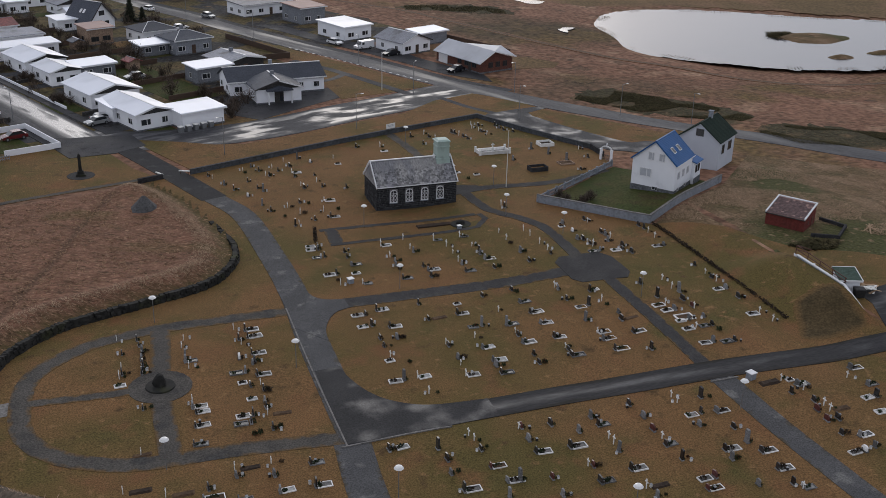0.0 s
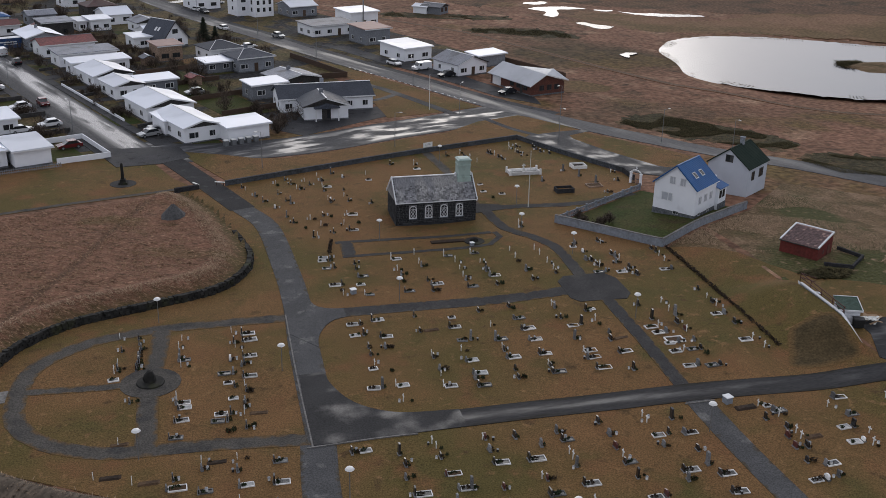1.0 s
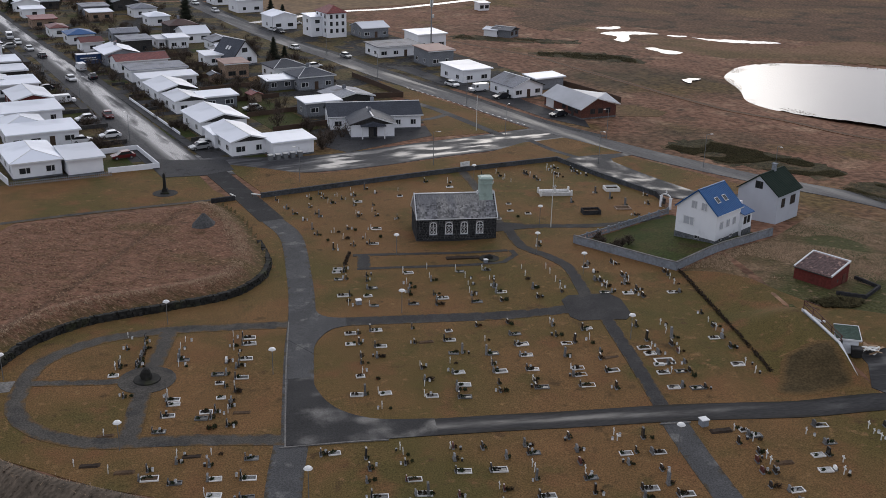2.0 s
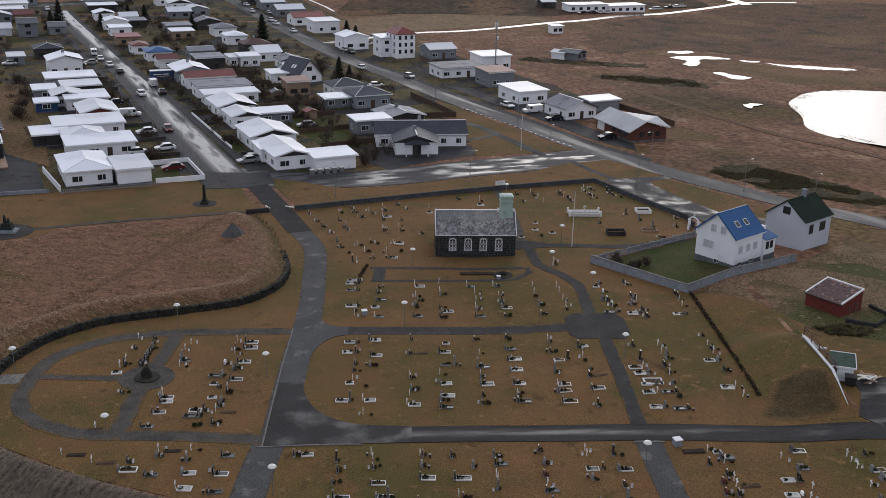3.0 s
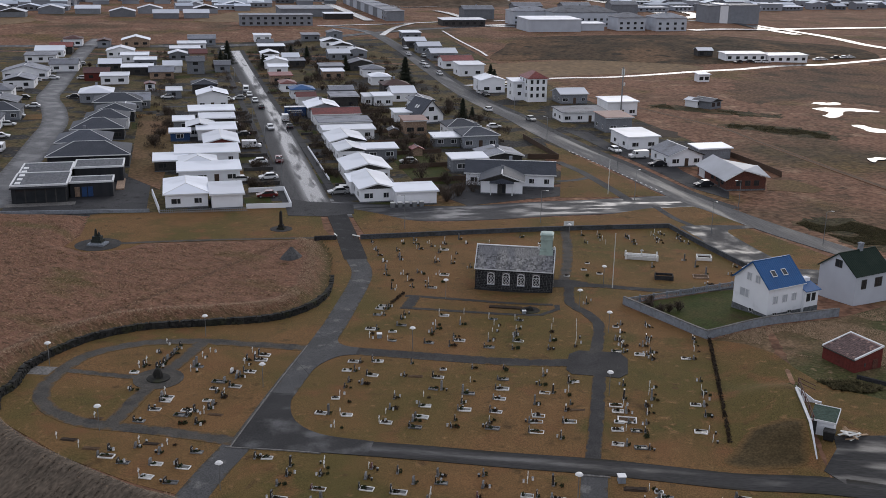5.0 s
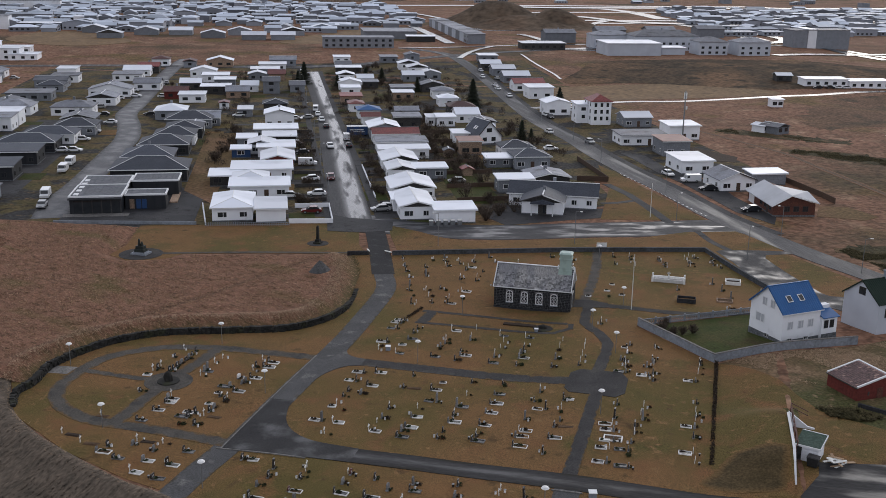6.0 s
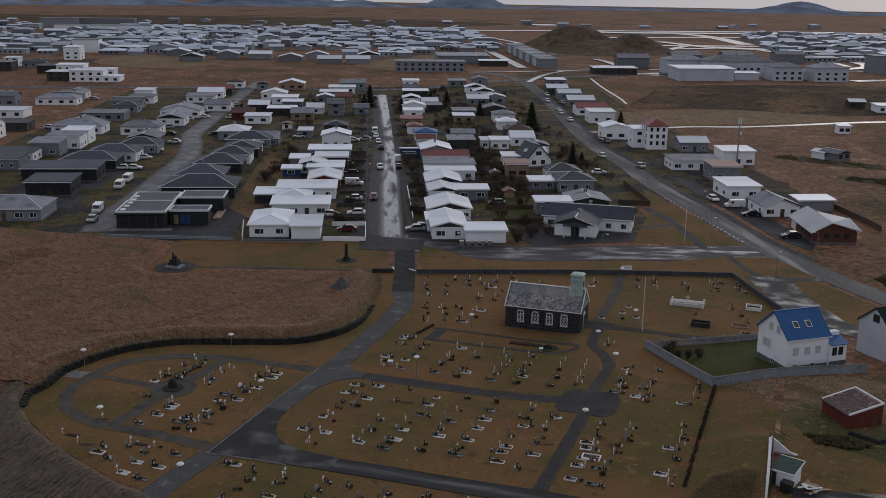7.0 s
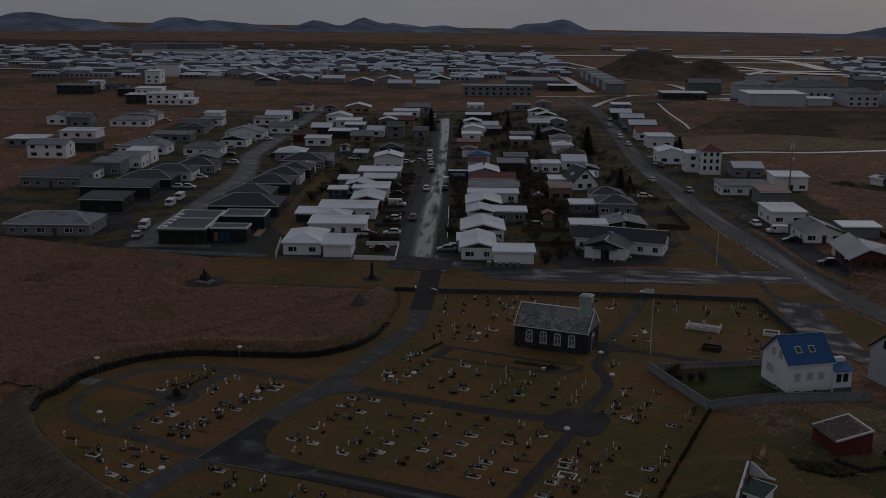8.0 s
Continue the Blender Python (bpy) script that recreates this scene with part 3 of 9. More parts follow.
area("meadow", [(74.3, 116.0), (93.7, 128), (108, 142), (128, 128), (150, 90), (120, 60), (106, 68), (103, 84), (96, 90), (84, 95), (79, 106), (76, 112)], 0.016, "rough_grass", "rough tufted meadow with straw and green patches", "meadow")
area("garden", [(63.5, 129.8), (73.9, 117.0), (93.0, 128.8), (82.4, 142.6)], 0.06, "green", "short green lawn inside the low wall", "lawn")

# town ground in its own axes: u across the main street, v along it
TOWN = pose(2.5, 180.0, 0, 0, 0, 22.6)


def town(u, v):
    p = TOWN @ Vector((u, v, 0))
    return p.x, p.y


area("town_ground", [town(-125, -2), town(-33, -7), town(60, 10), town(62, 40), town(112, 40), town(112, 330), town(-125, 330)], 0.02, "yard", "dark winter gardens and bare earth between houses", "ground", cell=8)

# lanes of the cemetery
def soft_line(points, step=0.6):
    return [tuple(p) for p in smooth_path(points, step)]


ribbon("upper_lane", [(5.2, 180.5), (10.2, 167.6), (14.6, 155.6), (18.2, 145.4)], 4.0, 0.074, "new_asphalt", "dark newer asphalt lane between the lawns", "lane")
ribbon("main_lane", [(16.6, 150.0), (18.4, 145.0), (21.1, 137.0), (22.0, 122.0), (22.2, 109.4), (21.6, 97.0), (21.2, 78.0)], 3.4, 0.07, "lane_asphalt", "grey worn asphalt lane between lawns", "lane")
ribbon("wet_lane", [(24.0, 78.9), (36.0, 78.9), (46.0, 78.9), (57.0, 78.2), (69.5, 77.5), (84.0, 76.4), (110.0, 72.5)], 3.3, 0.085, "wet_asphalt", "dark wet asphalt lane with a paler crown", "lane")
area("lane_mouth", soft_line([(19.9, 77.2), (20.1, 84.0), (20.3, 91.0)]) + soft_line([(23.0, 91.2), (23.1, 89.6), (23.5, 87.8), (24.3, 85.6), (25.6, 83.6), (27.6, 82.0), (30.0, 81.1), (35.0, 80.6)]) + soft_line([(35.0, 77.3), (28.0, 77.2)]), 0.09, "wet_mouth", "dark patched asphalt where the lanes meet", "lane", cell=1.5)
area("lane_flare", soft_line([(20.3, 101.0), (20.5, 106.0), (20.5, 111.5)]) + soft_line([(23.8, 111.5), (23.9, 109.2), (24.6, 107.6), (26.0, 106.8), (27.5, 106.6)]) + soft_line([(27.5, 104.2), (25.9, 103.6), (24.6, 102.0), (23.6, 99.6), (23.2, 97.0)]), 0.1, "lane_asphalt", "asphalt where path and lane meet", "lane", cell=1.5)
ribbon("south_lane", [(20.6, 78.0), (19.8, 70.0), (19.6, 60.0), (20.5, 40.0)], 3.4, 0.06, "lane_asphalt", "grey asphalt lane running to the lower part", "lane")
ribbon("east_lane", [(58.9, 77.0), (58.9, 68.0), (59.2, 58.0), (60.0, 40.0)], 2.7, 0.06, "lane_asphalt", "grey asphalt lane between grave rows", "lane")
area("asphalt_yard", [(82, 79.5), (84.2, 84.2), (84.4, 87), (96, 89), (112, 80), (104, 72), (84, 76.5)], 0.075, "wet_asphalt", "dark wet asphalt turning place", "yard")
ribbon("middle_path", [(24.0, 105.5), (40.0, 105.4), (57.0, 105.3)], 2.5, 0.06, "gravel", "dark gravel path across the cemetery", "path", straight=True)
area("square", [(55.2, 103), (56.0, 101.6), (61.8, 100.9), (62.9, 102.4), (63.0, 107.2), (62.0, 109.2), (56.6, 109.5), (55.4, 108.2)], 0.08, "gravel", "dark gravel square where paths cross", "path")
ribbon("column_path", [(59.4, 101.4), (59.1, 90.0), (58.7, 79.2)], 1.7, 0.07, "gravel", "dark gravel path down to the lane", "path", straight=True)
ribbon("church_path", [(58.9, 109.0), (59.3, 116.0), (59.2, 120.3), (57.4, 125.0), (55.0, 129.5), (54.6, 138.3)], 1.7, 0.07, "gravel", "dark gravel path winding to the church", "path")
ribbon("gate_path", [(52.2, 139.2), (60.0, 138.8), (70.0, 138.2), (80.5, 141.5)], 1.9, 0.07, "gravel", "dark gravel path from church to gate", "path")
ribbon("north_path", [(53.6, 139.5), (53.9, 150.0), (53.6, 162.0), (52.8, 171.2)], 1.9, 0.06, "worn_gravel", "narrow worn path to the back wall", "path")
area("church_place", [(52.1, 137.6), (52.1, 141.2), (54.8, 141.4), (57.6, 140.2), (57.8, 138.0)], 0.075, "gravel", "dark gravel place at the church door", "path", cell=2)
ribbon("bed_path", [(29.8, 128.6), (40.0, 128.7), (52.5, 128.4)], 1.0, 0.06, "gravel", "narrow dark gravel path by the church", "path", straight=True)
ribbon("bed_path_low", [(30.0, 123.2), (40.0, 123.2), (51.0, 123.6), (53.2, 126.2), (53.0, 128.4)], 0.9, 0.065, "gravel", "narrow dark gravel path round a planted bed", "path")
ribbon("bed_path_side", [(31.0, 123.0), (31.3, 128.6)], 1.9, 0.07, "gravel", "dark gravel at the end of the bed", "path", straight=True)
OVAL = [(20.4, 105.3), (12.0, 105.3), (5.0, 104.9), (-1.5, 103.0), (-6.6, 98.2), (-7.7, 92.0), (-7.2, 87.0), (-4.2, 82.8), (1.5, 80.0), (10.0, 79.6), (20.2, 78.4)]
ribbon("oval_path", OVAL, 2.1, 0.06, "worn_gravel", "dark gravel path curving round the memorial graves", "path")
ribbon("spoke_west", [(-7.0, 93.0), (-1.0, 92.6), (4.6, 92.4)], 1.3, 0.065, "worn_gravel", "narrow gravel path to the memorial stone", "path", straight=True)
ribbon("spoke_cross", [(6.4, 104.6), (5.8, 98.0), (5.0, 92.0), (4.9, 80.2)], 2.1, 0.07, "worn_gravel", "gravel path through the memorial circle", "path", straight=True)
area("memorial_circle", [(5.2 + 3.1 * math.cos(a * math.tau / 20), 92.6 + 3.1 * math.sin(a * math.tau / 20)) for a in range(20)], 0.08, "worn_gravel", "round gravel place about the memorial", "path", cell=1.5)
ribbon("monument_path", [(10.0, 157.2), (0.0, 154.6), (-12.0, 151.2), (-24.9, 146.6)], 1.2, 0.06, "worn_gravel", "narrow dark path along the heath", "path")
area("monument_circle", [(-28.3 + 4.0 * math.cos(a * math.tau / 20), 145.2 + 4.0 * math.sin(a * math.tau / 20)) for a in range(20)], 0.07, "gravel", "round gravel place about the monument", "path", cell=2)
area("obelisk_circle", [(0.2 + 2.1 * math.cos(a * math.tau / 16), 161.4 + 2.1 * math.sin(a * math.tau / 16)) for a in range(16)], 0.07, "gravel", "round gravel place about the obelisk", "path", cell=2)
ribbon("bench_place", [(-12.6, 92.2), (-8.2, 92.6)], 2.4, 0.05, "kerb", "pale worn paving by the bench", "path", straight=True)

# town streets
STREET_END = town(0, 305)
ribbon("main_street", [town(-1.4, -6), town(-1.0, 30), town(-0.6, 60), town(0.4, 104), town(1.4, 155), town(1.0, 220), town(0, 300)], 8.4, 0.07, "street", "long wet grey street with bright puddled surface", "street", step=6)
for side, shift in (("west", -6.1), ("east", 4.6)):
    ribbon("pavement_" + side, [town(0, 2), town(0, 60), town(0, 150), town(0, 300)], 1.8, 0.12, "asphalt", "narrow dark asphalt pavement beside the street", "pavement", step=6, shift=shift)
ribbon("front_street", [(1.0, 181.5), (10.0, 178.0), (25.0, 178.2), (36.0, 181.2), (49.0, 187.2), (61.0, 192.6), (72.0, 198.6), (80.0, 202.5)], 11.5, 0.06, "front_street", "wide wet asphalt parking street along the verge", "street", step=4)
RIGHT_ROAD = [(150.0, 112.0), (126.0, 141.0), (102.0, 171.5), (93.5, 182.3), (84.6, 195.6), (76.5, 207.4), (70.3, 219.5), (63.2, 234.3), (54.0, 250.6), (43.0, 274.4), (32.7, 300.9), (11.3, 350.0), (-24.8, 452.2), (-53.6, 520.0), (-70.2, 548.8), (-95.0, 570.0)]
ribbon("right_road", RIGHT_ROAD, 6.2, 0.08, "road", "long grey road with damp worn surface", "road", step=4)
ribbon("right_pavement", RIGHT_ROAD[4:13], 2.4, 0.07, "asphalt", "dark gravelled shoulder beside the road", "pavement", step=4, shift=4.2)
ribbon("island_path", [(71.0, 195.5), (74.0, 187.2), (77.5, 181.6)], 1.5, 0.085, "asphalt", "narrow dark asphalt path across the verge", "path")
area("church_parking", [(76.0, 181.4), (82.6, 183.4), (89.2, 184.6), (89.6, 183.0), (84.2, 180.4), (84.0, 178.0), (88.3, 166.2), (92.0, 156.8), (93.2, 155.4), (96.0, 155.6), (102.6, 151.5), (103.0, 146.0), (95.0, 146.5), (86.9, 152.2), (82.2, 160.5), (79.7, 167.5), (78.1, 172.7), (74.9, 180.0)], 0.084, "parking_wet", "wet asphalt parking strip by the cemetery wall", "parking")
ribbon("second_street", [(-60.0, 164.0), (-66.0, 176.5), (-73.4, 198.5), (-86.9, 234.0), (-95.8, 256.8), (-108.5, 280.2), (-123.4, 304.2), (-132.8, 326.9), (-147.2, 362.0), (-167.0, 409.5), (-184.5, 456.2), (-192.3, 483.7)], 7.4, 0.07, "second", "damp grey residential street curving uphill", "street", step=4)
ribbon("cross_street", [town(-75, 176), town(-30, 176), town(0, 172), town(55, 172)], 4.5, 0.05, "asphalt", "grey side street between gardens", "street", step=5)
ribbon("far_road", [(9.2, 370.3), (41.3, 400.9), (63.1, 410.2), (100.8, 438.6), (121.0, 450.5), (143.4, 471.3), (167.7, 486.7), (197.6, 509.2), (216.9, 525.5), (244.8, 529.4)], 3.6, 0.12, "wet_far", "pale wet road across the moor", "road", step=6)
ribbon("cross_road", [town(-330, 330), town(-120, 335), town(0, 318), town(60, 345), town(160, 395), town(330, 430)], 7.0, 0.14, "road", "damp road passing beyond the houses", "road", step=8)
ribbon("moor_track", [(52.1, 356.6), (67.3, 338.3), (76.6, 325.9), (90.6, 304.8), (97.0, 294.5), (103.1, 277.7), (110.4, 260.1), (119.8, 239.2), (127.8, 221.0), (138.0, 210.5), (158.0, 193.0), (190.0, 190.0), (240.0, 200.0)], 2.4, 0.04, "track", "trodden brown track across the moor", "track", step=3)
ribbon("hall_path_side", [(49.6, 212.6), (53.7, 215.0), (57.5, 219.4)], 1.6, 0.064, "asphalt", "narrow asphalt path to the hall", "path")
ribbon("hall_path", [(49.0, 234.5), (55.3, 224.0), (60.1, 213.1), (65.6, 199.5)], 2.2, 0.07, "asphalt", "dark asphalt path across the grass", "path", straight=True)
area("hall_green", [(51.0, 197.5), (50.0, 232.0), (44.5, 259.5), (49.0, 251.5), (59.5, 231.5), (66.5, 218.0), (73.0, 205.8), (62.0, 201.0)], 0.05, "lawn", "orange-brown lawn beside the hall", "lawn")

area("road_apron", [(48.5, 281.0), (53.0, 272.0), (59.8, 256.0), (68.0, 241.5), (74.5, 227.5), (79.5, 216.0), (87.4, 206.5), (88.2, 213.5), (84.5, 221.0), (79.6, 232.6), (75.7, 247.0), (70.4, 252.5), (64.0, 258.5), (56.0, 279.0)], 0.065, "asphalt", "dark asphalt forecourts between the road and houses", "yard")
area("brick_lawn", [(97.0, 217.2), (98.5, 228.0), (105.0, 229.0), (110.5, 221.0), (107.0, 216.6)], 0.05, "pasture", "small green lawn beside the brick house", "lawn")
area("straw_field", [(3.0, 429.8), (44.3, 459.1), (78.5, 464.7), (104.0, 447.4), (50.1, 412.3), (18.1, 394.6)], 0.09, "straw_field", "tan straw field beside the far road", "field", cell=10, closed_curve=True)
area("dark_moor", [(12.0, 490.5), (25.7, 540.6), (112.2, 577.5), (180.0, 560.0), (192.8, 510.8), (153.2, 497.1), (106.7, 462.2), (46.8, 463.2), (12.2, 454.3)], 0.1, "dark_moor", "dark brown moor below the school", "moor", cell=12, closed_curve=True)
area("lava_plain", ragged([town(-1000, 1060), town(-620, 1010), town(-300, 1070), town(-60, 1040), town(120, 1100), town(180, 1210), town(0, 1330), town(-260, 1400), town(-640, 1380), town(-1000, 1420)], 14, 20.0), 0.1, "dark_moor", "dark lava plain beyond the town", "moor", cell=40)
area("west_field", [(-342, 541), (-286, 518), (-262, 545), (-290, 582), (-351, 612)], 0.12, "straw_field", "tan field in the distance", "field", cell=20, closed_curve=True)
area("north_field", [(-183, 590), (-172, 720), (-145, 661), (-150, 585)], 0.12, "straw_field", "tan grass field by the grey hall", "field", cell=20, closed_curve=True)
marks = thing("road_marking", pose(0, 0, 0), "row of pale dashes along the road edge", "road marking", kind="structure")
for k in range(22):
    p = Vector((51.5, 248.5)).lerp(Vector((74.0, 207.6)), k / 22)
    part("dash", Geo().box(-0.1, 0.1, -0.45, 0.45, 0, 0.012).turned(pose(p.x, p.y, gz(p.x, p.y) + 0.085, 0, 0, 29)), "trim", marks)

# kerbs along the lanes
for pts in ([(19.95, 77.0), (20.1, 92.0), (20.5, 106.0)], [(19.4, 76.9), (26.0, 77.1), (30.0, 77.0)], [(57.3, 76.1), (60.5, 76.0)]):
    ribbon("kerb", pts, 0.16, 0.14, "kerb", "pale concrete edging along the lane", "kerb", step=2)


HEATH_TRAIL = [(-18.0, 93.0), (-14.9, 99.9), (-12.8, 104.3), (-9.0, 113.4), (-4.5, 124.8), (-0.7, 136.7), (4.5, 149.9)]


def heath():
    """Tufted heath held by a dry stone wall."""
    outer = [(-22, 86.5), (-60, 84), (-110, 82), (-110, 159), (-62, 161), (-38.5, 163), (-33.8, 150), (-33.2, 143), (-28, 140.6), (-23, 143), (-21.5, 147), (-12, 150), (-2, 152.6)]
    soft = [tuple(p) for p in smooth_path(HEATH_WALL, 1.0)]
    poly = soft + outer[::-1]
    ring = poly + poly[:1]
    cell = 0.7
    g, index = Geo(), {}
    xs, ys = np.arange(-110, 19, cell), np.arange(81, 164, cell)

    def height(x, y):
        d = edge_distance(x, y, ring)
        dw = edge_distance(x, y, soft)
        z = gz(x, y) + 0.9 * float(bump(d, 0.0, 3.5)) + 0.75 * float(bump(-dw, -0.6, 0.0)) + 0.45 * math.exp(-((dw - 4.2) / 1.4) ** 2)
        rough = 0.09 * noise2(x, y, 0.9, 2.0) + 0.07 * noise2(x, y, 0.42, 5.0) + 0.22 * noise2(x, y, 0.11, 9.0)
        z += rough * float(bump(d, 0.5, 4)) - 0.16 * math.exp(-(edge_distance(x, y, HEATH_TRAIL) / 0.6) ** 2)
        for cx, cy, r in ((-57.8, 139.9, 3.2), (-58.0, 129.0, 3.0)):
            z -= 1.7 * math.exp(-(((x - cx) / r) ** 2 + ((y - cy) / r) ** 2)) - 0.35 * math.exp(-((math.hypot(x - cx, y - cy) - 1.6 * r) / 1.5) ** 2)
        return z

    for i, x in enumerate(xs):
        for j, y in enumerate(ys):
            if inside(x, y, poly):
                index[i, j] = len(g.v)
                g.v.append((x, y, height(x, y)))
    for (i, j), k in index.items():
        q = [index.get(c) for c in ((i + 1, j), (i + 1, j + 1), (i, j + 1))]
        if None not in q:
            g.f.append((k, *q))
    ob = part("heath", g, "heath", smooth=True)
    across = ob.data.attributes.new("across", "FLOAT", "POINT")
    across.data.foreach_set("value", [min(edge_distance(x, y, soft) / 8, 1) for x, y, z in g.v])
    worn = ob.data.attributes.new("worn", "FLOAT", "POINT")
    worn.data.foreach_set("value", [0.85 * math.exp(-(edge_distance(x, y, HEATH_TRAIL) / 0.55) ** 2) for x, y, z in g.v])
    tagged(ob, "reddish-brown tufted dry grass heath", "heath", kind="structure")
    # tussocks of dead grass
    rnd = random.Random(5)
    t = Geo()
    for _ in range(24000):
        x, y = rnd.uniform(-70, 17), rnd.uniform(82, 162)
        if not inside(x, y, poly) or edge_distance(x, y, ring) < 3.6:
            continue
        z = gz(x, y) + 0.9 + 0.22 * noise2(x, y, 0.11, 9.0) - 0.02
        for _ in range(3):
            blade(t, rnd, x + rnd.uniform(-0.25, 0.25), y + rnd.uniform(-0.25, 0.25), z, rnd.uniform(0.05, 0.12), rnd.uniform(0.06, 0.16))
    tagged(part("tussock_grass", t, "tuft"), "tussocks of dry reddish grass on the heath", "grass", kind="stuff")
    crest = Geo()
    for _ in range(9000):
        i = rnd.randrange(len(soft) - 1)
        a, b = Vector(soft[i]), Vector(soft[i + 1])
        side = Vector(((b - a).y, -(b - a).x)).normalized()
        q = a.lerp(b, rnd.random()) - side * abs(rnd.gauss(3.6, 0.8))
        if inside(q.x, q.y, poly):
            blade(crest, rnd, q.x, q.y, height(q.x, q.y) - 0.02, rnd.uniform(0.03, 0.06), rnd.uniform(0.08, 0.2))
    tagged(part("heath_crest_grass", crest, "pale_grass"), "pale straw along the edge of the heath", "grass", kind="stuff")
    # dry stone wall along the edge
    w = Geo()
    run = smooth_path([(-9.4, 80.9), (-11.2, 84.0)] + HEATH_WALL[:9], 0.34)
    for i, p in enumerate(run):
        s = sideways(run, i)
        tall = 0.9 * min(1.0, 0.15 + 0.85 * float(bump(-p.y, -133, -122))) * min(1.0, 0.3 + 0.7 * float(bump(p.y, 80, 86)))
        for layer in range(4):
            z0 = gz(p.x, p.y) - 0.1 + layer * (tall + 0.1) / 4
            c = p + s * (0.16 - 0.05 * layer + rnd.uniform(-0.05, 0.05)) + Vector((rnd.uniform(-0.08, 0.08), rnd.uniform(-0.08, 0.08)))
            m = Matrix.Translation((c.x, c.y, z0)) @ Matrix.Rotation(math.atan2(s.y, s.x) + rnd.uniform(-0.25, 0.25), 4, "Z")
            piece = Geo().box(-0.4, 0.3 + rnd.uniform(-0.06, 0.06), -0.16 - rnd.uniform(0, 0.12), 0.16 + rnd.uniform(0, 0.12), 0, (tall + 0.1) / 4 + rnd.uniform(-0.04, 0.08), 0.05).turned(m)
            w.add(piece.v, piece.f)
    tagged(part("heath_wall", w, "wall_stone"), "low black dry stone wall curving along the heath", "stone wall", kind="structure")
    # the far end of the wall
    e = Geo().box(-2.2, 1.8, -0.25, 0.25, -0.2, 0.8, 0.03).turned(pose(10.3, 156.0, 0, 0, 0, 20))
    tagged(part("heath_wall_end", e, "dark_concrete"), "short black wall end beside the lane", "stone wall", kind="structure")


heath()


def bank():
    """The slope of grey dead grass that falls away below the lower graves."""
    crest = BANK_CREST
    path = smooth_path(crest, 0.8)
    g = Geo()
    prof = [(-0.6, 0.02), (0.0, 0.28), (0.7, 0.3), (2.0, -0.35), (5, -1.7), (10, -3.2), (18, -4.2), (30, -4.6)]
    for i, p in enumerate(path):
        s = sideways(path, i)
        for d, h in prof:
            q = p + s * (d * (1 + 0.06 * noise2(i, d, 0.3)))
            g.v.append((q.x, q.y, gz(p.x, p.y) + h + 0.14 * noise2(q.x, q.y, 0.8, 1.0) * min(1, max(0, d))))
    n = len(prof)
    g.f = [(i * n + k, (i + 1) * n + k, (i + 1) * n + k + 1, i * n + k + 1) for i in range(len(path) - 1) for k in range(n - 1)]
    tagged(part("grass_bank", g, "bank", smooth=True), "steep bank of grey dead grass below the graves", "bank", kind="structure")
    rnd = random.Random(8)
    t = Geo()
    for _ in range(14000):
        i = rnd.randrange(len(path) - 1)
        d = rnd.uniform(-0.3, 12)
        p, s = path[i], sideways(path, i)
        q = p + s * d
        hgt = float(np.interp(d, [a for a, b in prof], [b for a, b in prof])) + gz(p.x, p.y)
        blade(t, rnd, q.x, q.y, hgt - 0.03, 0.08, rnd.uniform(0.06, 0.16))
    fringe = Geo()
    for _ in range(5200):
        i = rnd.randrange(len(path) - 1)
        q = path[i].lerp(path[i + 1], rnd.random()) + sideways(path, i) * rnd.gauss(0.25, 0.3)
        blade(fringe, rnd, q.x, q.y, gz(q.x, q.y) + 0.12, rnd.uniform(0.02, 0.05), rnd.uniform(0.08, 0.26))
    tagged(part("crest_grass", fringe, "pale_grass"), "pale straw along the crest of the bank", "grass", kind="stuff")
    tagged(part("bank_grass", t, "bank"), "long grey dead grass on the bank", "grass", kind="stuff")


bank()


